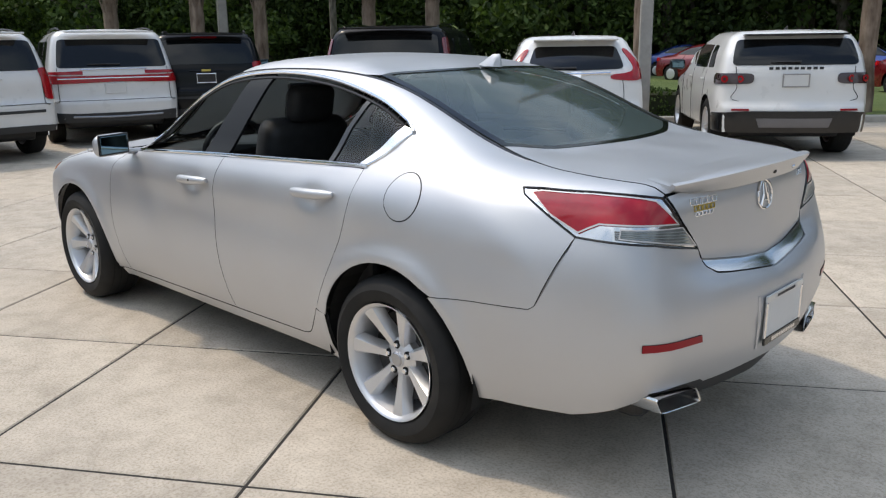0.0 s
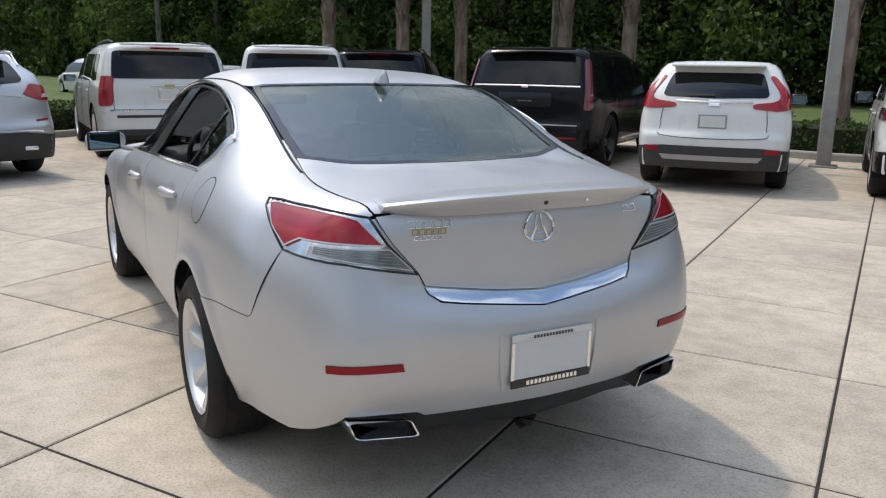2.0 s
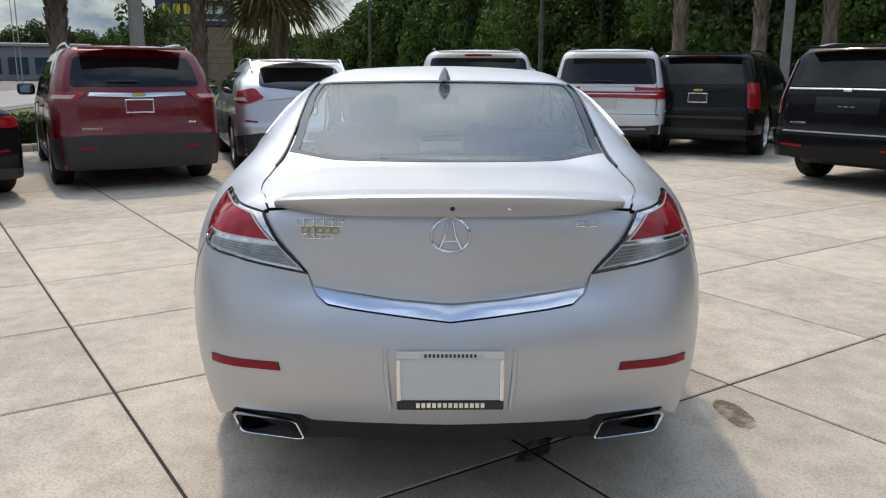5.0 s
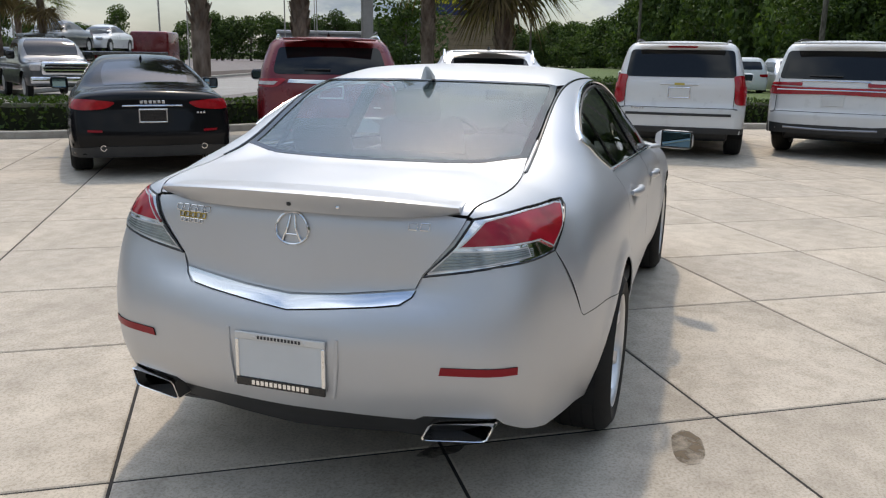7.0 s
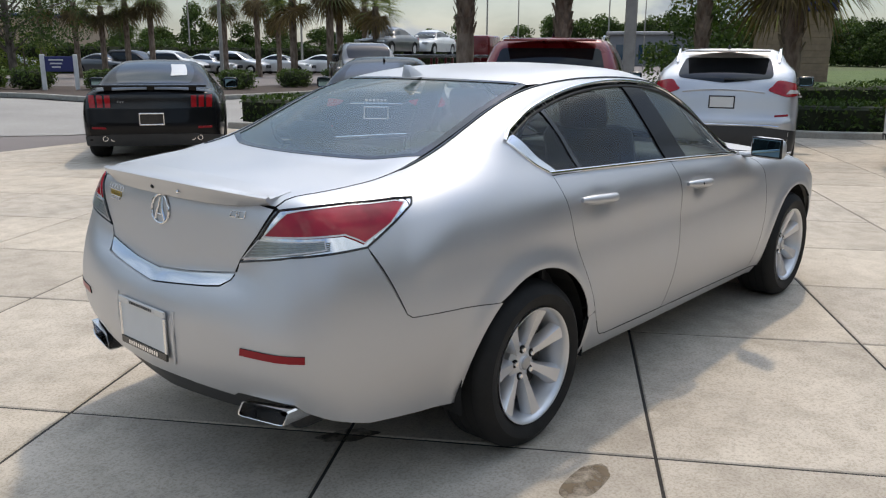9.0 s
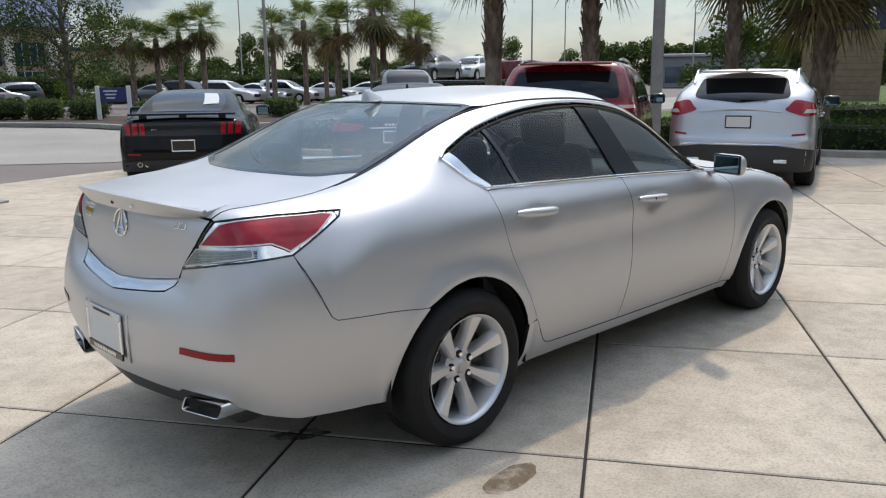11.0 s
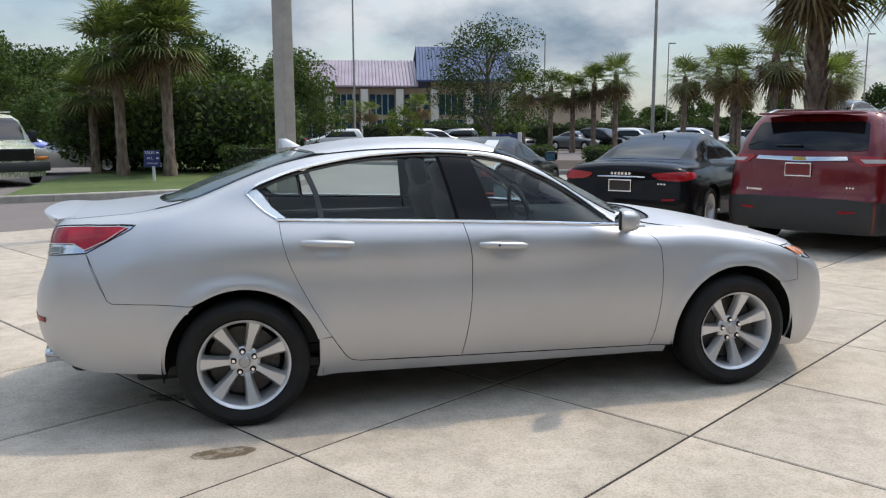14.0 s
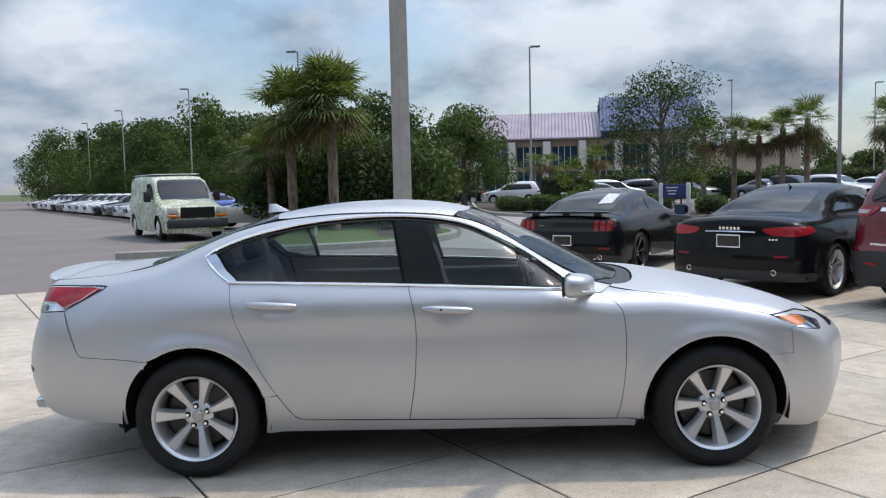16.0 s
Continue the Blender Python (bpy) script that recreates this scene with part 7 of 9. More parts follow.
def tree(m, h, crown_r, seed, mat=None, n=9000, leaf=0.16, base=0.25, clumps=46, label="leafy green shade tree", trunk_r=0.18, sparse=False, group="trees", name="tree", egg=1.0):
    """Tapered trunk, forking limbs, and a crown of leaf clumps set round the limb ends."""
    rng = np.random.default_rng(seed)
    ob = thing(name, m, label, "tree", group)
    lean = rng.normal(size=2) * 0.03 * h
    bm = tube([(0, 0, -0.1), (lean[0] * 0.3, lean[1] * 0.3, h * 0.3), (lean[0], lean[1], h * 0.72), (lean[0] * 1.2, lean[1] * 1.2, h * 0.92)], [trunk_r * 1.25, trunk_r, trunk_r * 0.5, trunk_r * 0.12], 8)
    centres = []
    for k in range(clumps):
        u = rng.uniform(0, 1)
        z = h * (base + (1 - base) * u)
        r = crown_r * math.sin(math.pi * min(1, max(0.12, (0.18 + 0.80 * u) ** egg))) ** 0.6 * math.sqrt(rng.uniform(0.12, 1.0)) * rng.uniform(0.75, 1.15)
        a = rng.uniform(0, 2 * math.pi)
        c = np.array([r * math.cos(a), r * math.sin(a), z])
        centres.append(c)
        if k % 3 == 0:
            z0 = max(h * 0.18, z - 0.35 * r - 0.1 * h)
            bm = tube([(lean[0] * 0.5, lean[1] * 0.5, z0), tuple((c + (0, 0, z0)) * (0.5, 0.5, 0.5) + (0, 0, 0.05 * h)), tuple(c)], [trunk_r * 0.35, trunk_r * 0.2, 0.02], 5, bm)
    part("trunk", bm, BARK, ob, smooth=True)
    per = max(8, n // clumps)
    pts = []
    for c in centres:
        spread = crown_r * rng.uniform(0.16, 0.30) * (0.75 if sparse else 1.0)
        q = rng.normal(size=(per, 3))
        q /= np.maximum(np.linalg.norm(q, axis=1) / 1.45, 1.0)[:, None]
        q = q * spread * (1, 1, 0.72)
        pts.append(c + q)
    pts = np.vstack(pts)
    pts = pts[pts[:, 2] > 0.3]
    leaf_object("crown", pts, leaf, seed + 1, mat or OAK, ob)
    return ob


def again(ob, m, scale=1.0, tall=1.0):
    c = copy_thing(ob, m)
    c.matrix_basis = m @ Matrix.Diagonal((scale, scale, scale * tall, 1))
    return c


def bush(m, rx, ry, h, seed, mat=None, n=3000, leaf=0.07, label="clipped green garden shrub", category="bush", box_like=0.5, group="", name="bush"):
    rng = np.random.default_rng(seed)
    ob = thing(name, m, label, category, group)
    d = rng.normal(size=(n, 3))
    d /= np.linalg.norm(d, axis=1)[:, None]
    d = np.sign(d) * np.abs(d) ** (1 - 0.55 * box_like)
    d /= np.abs(d).max(1)[:, None] * box_like + np.linalg.norm(d, axis=1)[:, None] * (1 - box_like)
    s = rng.uniform(0.72, 1.03, n)[:, None]
    bumps = 1 + 0.08 * np.sin(d[:, :1] * 7 + seed) * np.cos(d[:, 1:2] * 9)
    p = d * s * bumps * (rx, ry, h / 2) + (0, 0, h / 2)
    p[:, 2] = np.maximum(p[:, 2], 0.02)
    leaf_object("foliage", p, leaf, seed + 5, mat or SHRUB, ob)
    # a solid dark core: its colour stands for the shade deep among the leaves
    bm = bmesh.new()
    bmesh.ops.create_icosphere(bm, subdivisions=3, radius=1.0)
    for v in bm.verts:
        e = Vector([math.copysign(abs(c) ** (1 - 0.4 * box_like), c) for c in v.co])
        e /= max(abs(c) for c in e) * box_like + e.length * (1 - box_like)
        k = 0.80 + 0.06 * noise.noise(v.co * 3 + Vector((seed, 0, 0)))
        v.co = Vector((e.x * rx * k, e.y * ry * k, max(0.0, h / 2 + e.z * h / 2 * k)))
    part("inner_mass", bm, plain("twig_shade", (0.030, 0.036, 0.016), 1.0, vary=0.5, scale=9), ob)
    return ob


def hedge(line, h, w, seed, label, mat=None, density=420, leaf=0.06, z=0.10):
    """A clipped hedge along a line."""
    rng = np.random.default_rng(seed)
    ob = thing("hedge", pose(0, 0, z), label, "hedge")
    pts, core = [], []
    for a, b in zip(line, line[1:]):
        a, b = np.array(a), np.array(b)
        d = b - a
        ln = np.linalg.norm(d)
        n = int(ln * density)
        t = rng.uniform(0, 1, n)
        side = np.array([-d[1], d[0]]) / max(ln, 1e-6)
        face = rng.integers(0, 3, n)
        u = np.where(face == 0, rng.uniform(-1, 1, n), np.where(face == 1, 1, -1) * rng.uniform(0.82, 1.04, n))
        v = np.where(face == 0, rng.uniform(0.86, 1.06, n), rng.uniform(0.03, 1.0, n))
        wob = 1 + 0.10 * np.sin((a[0] + d[0] * t) * 3.1 + (a[1] + d[1] * t) * 2.3)
        xy = a + np.outer(t, d) + np.outer(u * w / 2 * wob, side)
        pts.append(np.column_stack([xy, v * h * wob]))
    leaf_object("foliage", np.vstack(pts), leaf, seed, mat or SHRUB, ob)
    # dark filling under the leaves, coloured as the shade inside the hedge
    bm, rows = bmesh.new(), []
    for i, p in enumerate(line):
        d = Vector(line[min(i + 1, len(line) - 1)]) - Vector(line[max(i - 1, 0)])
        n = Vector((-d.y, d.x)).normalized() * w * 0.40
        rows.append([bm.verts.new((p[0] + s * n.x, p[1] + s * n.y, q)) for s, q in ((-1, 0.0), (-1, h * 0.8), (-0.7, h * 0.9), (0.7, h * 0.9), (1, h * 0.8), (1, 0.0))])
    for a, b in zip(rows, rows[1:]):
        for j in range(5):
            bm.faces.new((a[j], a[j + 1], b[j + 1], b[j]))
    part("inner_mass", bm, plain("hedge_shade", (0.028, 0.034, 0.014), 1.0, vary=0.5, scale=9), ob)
    return ob


def offset_line(line, d):
    out = []
    for i, p in enumerate(line):
        a, b = Vector(line[max(i - 1, 0)]), Vector(line[min(i + 1, len(line) - 1)])
        t = (b - a).normalized()
        out.append((p[0] - t.y * d, p[1] + t.x * d))
    return out


hedge([q for q in offset_line(KERB_LINE, -0.85) if q[0] > 0.5 and not (11.6 < q[0] < 15.5 and -7.5 < q[1] < -4.4)][2:], 0.50, 0.85, 3, "low clipped hedge behind the plaza kerb")


def palm(m, h, seed, fronds=34, spread=1.45, label="cabbage palm with a boot-patterned trunk", skirt=8, trunk_r=0.17, leaflets=22, group="palms", lean=0.0, boots=True, single=True):
    """A fan palm: ringed trunk with leaf-base stubs, and a head of fan fronds of many narrow leaflets."""
    rng = np.random.default_rng(seed)
    ob = thing("palm_tree", m, label, "palm tree", group)
    pts = [(lean * t * t, 0, h * t) for t in np.linspace(-0.02, 1, 12)]
    rad = [trunk_r * (1.25 if k < 2 else 1.0 + 0.06 * math.sin(k * 2.1)) for k in range(12)]
    part("trunk", tube(pts, rad, 12), PALM_BARK, ob, smooth=True)
    if boots:
        bm = bmesh.new()
        rows = int((h * 0.62) / 0.16)
        for k in range(rows):
            z = h * 0.40 + k * 0.16
            for j in range(7):
                a = 2 * math.pi * (j / 7 + 0.5 * (k % 2) / 7) + rng.uniform(-0.1, 0.1)
                r0 = trunk_r * 0.93
                x0 = lean * (z / h) ** 2
                c, s = math.cos(a), math.sin(a)
                w, out, up = 0.075, rng.uniform(0.05, 0.10), rng.uniform(0.16, 0.24)
                quad = [bm.verts.new((x0 + r0 * c - s * w * u, r0 * s + c * w * u, z + dz)) for u, dz in ((-1, -0.02), (1, -0.02))]
                quad += [bm.verts.new((x0 + (r0 + out) * c - s * w * 0.45 * u, (r0 + out) * s + c * w * 0.45 * u, z + up)) for u in (1, -1)]
                inner = [bm.verts.new((x0 + (r0 - 0.01) * c - s * w * 0.4 * u, (r0 - 0.01) * s + c * w * 0.4 * u, z + up * 0.9)) for u in (1, -1)]
                bm.faces.new(quad)
                bm.faces.new((quad[2], quad[3], inner[1], inner[0]))
        part("trunk_husk", bm, PALM_BARK, ob)
    for dead in (0, 1):
        verts, faces = [], []
        for k in range(skirt if dead else fronds):
            a = rng.uniform(0, 2 * math.pi)
            el = radians(rng.uniform(-70, -35) if dead else (-38 + 120 * (k / fronds) ** 0.85 + rng.uniform(-8, 8)))
            d = np.array([math.cos(a) * math.cos(el), math.sin(a) * math.cos(el), math.sin(el)])
            side = np.array([-math.sin(a), math.cos(a), 0])
            nrm = np.cross(d, side)
            ln = spread * rng.uniform(0.42, 0.58)
            o = np.array([lean, 0, h - 0.05 + rng.uniform(-0.15, 0.1)])
            hub = o + d * ln + np.array([0, 0, -0.10 * math.cos(el) ** 2])
            w = 0.022
            base = len(verts)
            verts += [o - side * w, o + side * w, hub + side * w * 0.6, hub - side * w * 0.6]
            faces.append((base, base + 1, base + 2, base + 3))
            reach = spread * rng.uniform(0.55, 0.72)
            for j in range(leaflets):
                f = radians(-118 + 236 * (j + 0.5) / leaflets)
                q = math.cos(f) * d + math.sin(f) * side + nrm * 0.18 * abs(math.sin(f))
                q /= np.linalg.norm(q)
                lr = reach * (0.72 + 0.28 * math.cos(f * 0.8)) * rng.uniform(0.85, 1.1)
                wv = np.cross(q, nrm) * 0.030
                mid = hub + q * lr * 0.55
                tip = hub + q * lr + np.array([0, 0, -0.20 * lr - rng.uniform(0.0, 0.12)])
                b = len(verts)
                verts += [hub - wv * 0.3, hub + wv * 0.3, mid + wv, mid - wv, tip]
                faces += [(b, b + 1, b + 2, b + 3), (b + 3, b + 2, b + 4)]
            if single:
                link_mesh("frond", verts, faces, DEAD if dead else PALM, ob, smooth=False)
                verts, faces = [], []
        if verts:
            link_mesh("frond_skirt" if dead else "frond_crown", verts, faces, DEAD if dead else PALM, ob, smooth=False)
    return ob


PAL = palm(pose(8.95, 8.15, 0.1, 0, 0, 20), 4.5, 11)
again(PAL, pose(10.4, 6.8, 0.1, 0, 0, 130), 0.98, 1.0)
again(PAL, pose(13.0, 5.0, 0.1, 0, 0, 250), 0.85, 1.05)
BIGPALM = palm(pose(14.0, 3.5, 0.1, 0, 0, 60), 3.7, 29, fronds=44, spread=1.8, skirt=14, trunk_r=0.22)
for x, y, a, k, t in ((15.6, -8.0, 10, 1.0, 1.35), (14.9, -9.4, 80, 1.0, 1.3), (12.7, -11.2, 200, 1.0, 1.35), (11.4, -12.2, 300, 1.05, 1.3), (5.2, -11.9, 45, 1.0, 1.3), (1.8, -14.6, 150, 1.0, 1.2), (-0.6, -16.0, 100, 1.0, 1.15), (17.2, -6.5, 190, 1.0, 1.3)):
    again(PAL, pose(x, y, 0.1, 0, 0, a), k, t)
ISLE = palm(pose(-3.7, 21.8, 0.1, 0, 0, 15), 4.35, 41, fronds=64, spread=1.65, skirt=8, trunk_r=0.17, boots=False, label="cabbage palm with a full head of fronds")
again(ISLE, pose(-5.2, 22.5, 0.1, 0, 0, 120), 0.97, 0.97)
again(ISLE, pose(-6.3, 24.3, 0.1, 0, 0, 220), 0.85, 0.75)
TALL = palm(pose(22.0, 27.5, 0, 0, 0, 0), 4.9, 57, fronds=30, spread=1.7, skirt=16, trunk_r=0.18, boots=False, single=False, leaflets=16, label="tall fan palm with a skirt of dead fronds")
for x, y, s, t in ((23.4, 28.4, 0.9, 1.05), (21.0, 29.0, 0.95, 0.9), (24.5, 27.0, 0.85, 0.9), (26.5, 43.0, 1.0, 1.0), (28.3, 42.0, 1.0, 1.1), (29.6, 41.5, 0.9, 0.95), (17.0, 47.5, 0.95, 0.95), (18.8, 47.0, 0.9, 1.0), (20.2, 46.5, 0.95, 0.9), (21.5, 46.0, 0.95, 1.0), (22.8, 45.4, 1.0, 1.05), (12.5, 60.0, 0.9, 0.8), (9.0, 75.0, 0.9, 0.8), (11.0, 77.0, 0.9, 0.8), (34, 38, 1.0, 1.0)):
    again(TALL, pose(x, y, 0, 0, 0, x * 40), s, t)

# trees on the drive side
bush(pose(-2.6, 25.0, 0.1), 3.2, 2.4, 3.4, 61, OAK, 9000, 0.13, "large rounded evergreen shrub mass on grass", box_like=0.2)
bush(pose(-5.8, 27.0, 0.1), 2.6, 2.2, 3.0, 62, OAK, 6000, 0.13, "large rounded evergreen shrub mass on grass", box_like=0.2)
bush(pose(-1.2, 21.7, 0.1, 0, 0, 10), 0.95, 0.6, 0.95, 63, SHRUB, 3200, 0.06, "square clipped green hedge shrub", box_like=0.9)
tree(pose(1.2, 42.0, 0), 5.6, 2.9, 71, OAK, 20000, 0.10, 0.22, 50, "dense round green oak tree")
tree(pose(12.4, 40.0, 0), 7.4, 3.6, 72, OAK, 13000, 0.085, 0.26, 70, "open-crowned tree with thin foliage", sparse=True)
tree(pose(7.6, 41.0, 0), 2.8, 1.1, 73, LIME, 2200, 0.09, 0.2, 20, "young yellow-green ornamental tree", trunk_r=0.05)
tree(pose(14.5, 44.0, 0), 2.6, 1.2, 74, LIME, 2000, 0.09, 0.2, 20, "young yellow-green ornamental tree", trunk_r=0.05)
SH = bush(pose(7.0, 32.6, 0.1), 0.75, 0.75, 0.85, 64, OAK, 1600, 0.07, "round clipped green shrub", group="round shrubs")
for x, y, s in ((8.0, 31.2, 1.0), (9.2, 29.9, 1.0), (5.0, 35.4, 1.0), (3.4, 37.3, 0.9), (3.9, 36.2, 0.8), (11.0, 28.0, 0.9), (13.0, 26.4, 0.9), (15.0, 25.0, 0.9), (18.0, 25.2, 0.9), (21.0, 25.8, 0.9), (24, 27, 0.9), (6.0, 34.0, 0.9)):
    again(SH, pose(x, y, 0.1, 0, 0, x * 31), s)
hedge(chain([(9.0, 66.0), (18, 60.5), (30, 54.0), (42, 46.0), (52, 40)], 3), 2.1, 2.0, 5, "long loose flowering hedge beyond the parking bays", OAK, 260, 0.16, z=0)
W1 = tree(pose(-19.0, 66.0, 0), 7.6, 3.6, 81, WOODS, 8500, 0.165, 0.08, 54, "broad leafy tree in a wood", name="woodland_tree")
W2 = tree(pose(-29.0, 80.0, 0), 8.4, 3.9, 82, WOODS, 8500, 0.165, 0.06, 54, "broad leafy tree in a wood", name="woodland_tree")
W3 = tree(pose(-36.0, 92.0, 0), 9.0, 3.2, 83, WOODS, 6500, 0.18, 0.12, 40, "tall thin-crowned pine in a wood", sparse=True, name="woodland_tree")
W4 = tree(pose(-7.5, 45.0, 0), 7.0, 3.9, 84, SHRUB, 10000, 0.15, 0.05, 50, "light green broadleaf tree at a wood edge", name="woodland_tree")
rng = random.Random(5)
for k in range(24):
    t = k / 23
    x, y = -3 - 62 * t + rng.uniform(-2, 2), 42 + 86 * t + rng.uniform(-2, 5)
    again((W1, W2, W3)[k % 3], pose(x, y, 0, 0, 0, rng.uniform(0, 360)), (0.66 + 0.36 * min(1, t / 0.4)) * rng.uniform(0.9, 1.12), rng.uniform(0.9, 1.12))
for k in range(12):
    again((W1, W4, W4)[k % 3], pose(-4 - 3.4 * k, 38 + 4.6 * k + rng.uniform(-1, 1), 0, 0, 0, rng.uniform(0, 360)), rng.uniform(0.42, 0.58), 1.0)
for x, y, k in ((-46, 70, 0.9), (-54, 80, 1.0), (-62, 92, 1.1), (-72, 100, 1.2), (-80, 112, 1.2), (-70, 84, 1.0), (-40, 78, 0.9)):
    again((W2, W1, W3)[int(k * 10) % 3], pose(x, y, 0, 0, 0, x * 17), k)
for k in range(9):
    again((W1, W2)[k % 2], pose(-20 + 9 * k + rng.uniform(-2, 2), 108 + rng.uniform(-5, 5), 0, 0, 0, rng.uniform(0, 360)), rng.uniform(0.8, 1.1), 0.9)

# the tall wood beyond the lawn
F1 = tree(pose(18, -34, 0), 15.0, 4.2, 91, WOODS, 12500, 0.20, 0.06, 90, "tall dark woodland tree", trunk_r=0.24, name="woodland_tree", egg=0.8)
F2 = tree(pose(24, -31, 0), 17.0, 4.0, 92, WOODS, 12500, 0.20, 0.08, 84, "tall dark woodland tree", trunk_r=0.26, name="woodland_tree", egg=0.8)
F3 = tree(pose(30, -27, 0), 16.0, 3.4, 93, WOODS, 9000, 0.19, 0.22, 54, "tall pine with a thin crown", trunk_r=0.22, sparse=True, name="woodland_tree")
WOOD_LINE = chain([(-14, -40), (2, -38), (18, -33), (32, -26), (46, -19), (64, -12), (90, -3), (120, 12), (140, 34), (150, 60), (140, 90)], 9)
for k, (x, y) in enumerate(WOOD_LINE[:46]):
    for row in range(2 if k % 2 else 1):
        again((F1, F2, F3)[(k + row) % 3], pose(x + rng.uniform(-2, 2) + row * 5, y + rng.uniform(-2, 2) - row * 6, 0, 0, 0, rng.uniform(0, 360)), rng.uniform(0.85, 1.15), rng.uniform(0.9, 1.1))
# far off the wood grows lower and closes up
FAR = [tree(pose(68, -12 - 4 * k, 0), 8.0, 3.6, 96 + k, WOODS, 3600, 0.30, 0.05, 46, "far dark woodland tree", trunk_r=0.2, name="woodland_tree", egg=0.9) for k in range(3)]
for k, (x, y) in enumerate(WOOD_LINE[44:]):
    tall = float(np.interp(k, (0, 9, 16, 21, 26, 31, 46), (13.0, 10.5, 9.0, 6.0, 5.6, 6.6, 8.0))) / 8.0
    for row in range(2):
        again(FAR[(k + row) % 3], pose(x + rng.uniform(-1.5, 1.5) + row * 4.5, y + rng.uniform(-1.5, 1.5) - row * 2.5, 0, 0, 0, rng.uniform(0, 360)), min(1.0, 0.55 + 0.4 * tall) * rng.uniform(0.9, 1.15), tall * rng.uniform(0.85, 1.15) / min(1.0, 0.55 + 0.4 * tall))
# a low tree line closes the view beyond the parking lots
for k, (x, y) in enumerate(chain([(140, 92), (124, 122), (104, 146), (78, 162), (48, 172), (16, 176), (-14, 170)], 8)):
    again(FAR[k % 3], pose(x + rng.uniform(-2, 2), y + rng.uniform(-3, 3), 0, 0, 0, rng.uniform(0, 360)), rng.uniform(0.8, 1.05), rng.uniform(0.55, 0.95) if k % 5 else 1.35)
pts = []
r2 = np.random.default_rng(7)
for k, (x, y) in enumerate(WOOD_LINE[:84]):
    q = r2.uniform(-1, 1, (1100 if k < 50 else 420, 3)) * (3.5, 3.0, 2.4 if k < 50 else 1.4) + (x, y - 1, 2.0 if k < 50 else 1.2)
    pts.append(q)
under = thing("undergrowth", None, "dense dark undergrowth below the woodland trees", "undergrowth", kind="stuff")
leaf_object("foliage", np.vstack(pts), 0.18, 9, WOODS, under)
tree(pose(22.0, 9.0, 0.1), 3.2, 1.7, 95, OAK, 5000, 0.10, 0.12, 34, "low spreading crape tree on the lawn", trunk_r=0.07)
hedge(chain([(17.0, 5.2), (19.5, 3.6), (24, 2.2), (30, 1.0)], 3), 0.7, 0.9, 15, "low clipped hedge across the lawn", density=300)


# ---- poles, signs and buildings ----
GALV = plain("pole_concrete", (0.36, 0.34, 0.31), 0.8, vary=0.25, scale=5)
STEEL = plain("pole_steel", (0.30, 0.31, 0.32), 0.5, 0.5, vary=0.2)


def column(m, w, d, h, label, mat=None):
    """A square pole with bevelled arrises, slightly tapering, on a base plate."""
    ob = thing("light_pole", m, label, "pole", "light poles")
    bm = box(w, d, h, (0, 0, h / 2), min(w, d) * 0.12, 2)
    for v in bm.verts:
        k = 1 - 0.18 * v.co.z / h
        v.co.x, v.co.y = v.co.x * k, v.co.y * k
    part("shaft", bm, mat or GALV, ob)
    part("base_plate", box(w * 1.9, d * 1.9, 0.03, (0, 0, 0.015), 0.006, 1), STEEL, ob)
    return ob


column(pose(-0.72, 8.35, 0, 0, 0, 30), 0.20, 0.34, 9.0, "square weathered pole at the edge of the plaza")
column(pose(4.0, -10.0, 0, 0, 0, -55), 0.22, 0.22, 9.0, "square grey light pole beside the kerb")
column(pose(11.0, 5.6, 0.1, 0, 0, 30), 0.24, 0.24, 9.0, "square grey light pole on the lawn")
column(pose(15.4, -8.6, 0.1, 0, 0, -20), 0.24, 0.24, 9.0, "square grey light pole on the lawn")


def street_lamp(m, h, arm=0.9, label="slim steel parking lot lamp with a flat head", r=0.09):
    ob = thing("street_lamp", m, label, "street lamp", "street lamps")
    part("pole", tube([(0, 0, -0.05), (0, 0, h * 0.5), (0, 0, h)], [r, r * 0.85, r * 0.65], 8), GALV, ob, smooth=True)
    part("arm", tube([(0, 0, h - 0.08), (arm, 0, h)], 0.035, 6), STEEL, ob)
    part("lamp_head", box(0.75, 0.36, 0.12, (arm + 0.15, 0, h + 0.02), 0.03, 2), STEEL, ob, smooth=True)
    return ob


LAMP1 = street_lamp(pose(6.9, 58.0, 0, 0, 0, 0), 12.0, 0.3)
for x, y, h, a in ((-8.0, 40.5, 0.76, 180), (-19.0, 56.0, 0.76, 180), (-30, 71, 0.76, 180), (-39, 84, 0.76, 180), (-46, 96, 0.76, 180), (35.5, 46.5, 0.95, 0), (16.0, 27.5, 0.9, 60), (42, 50, 0.85, 0), (55, 60, 0.85, 0), (70, 52, 0.85, 0), (47, 38, 0.8, 0), (62, 36, 0.8, 0), (80, 42, 0.8, 0), (95, 50, 0.8, 0), (38, 66, 0.8, 0), (52, 80, 0.8, 0), (24, 62, 0.8, 90)):
    again(LAMP1, pose(x, y, 0, 0, 0, a), h)
UTIL = thing("utility_pole", pose(45, -6.5, 0), "tall utility pole beyond the lawn", "pole", "utility poles")
part("shaft", tube([(0, 0, 0), (0, 0, 11)], [0.16, 0.11], 8), BARK, UTIL, smooth=True)
part("crossarm", box(0.12, 2.0, 0.12, (0, 0, 10.2), 0.02, 1), BARK, UTIL)
for x, y in ((75, 6), (24, -19), (110, 24)):
    again(UTIL, pose(x, y, 0))
wires = thing("power_line", None, "sagging black power lines between poles", "cable")
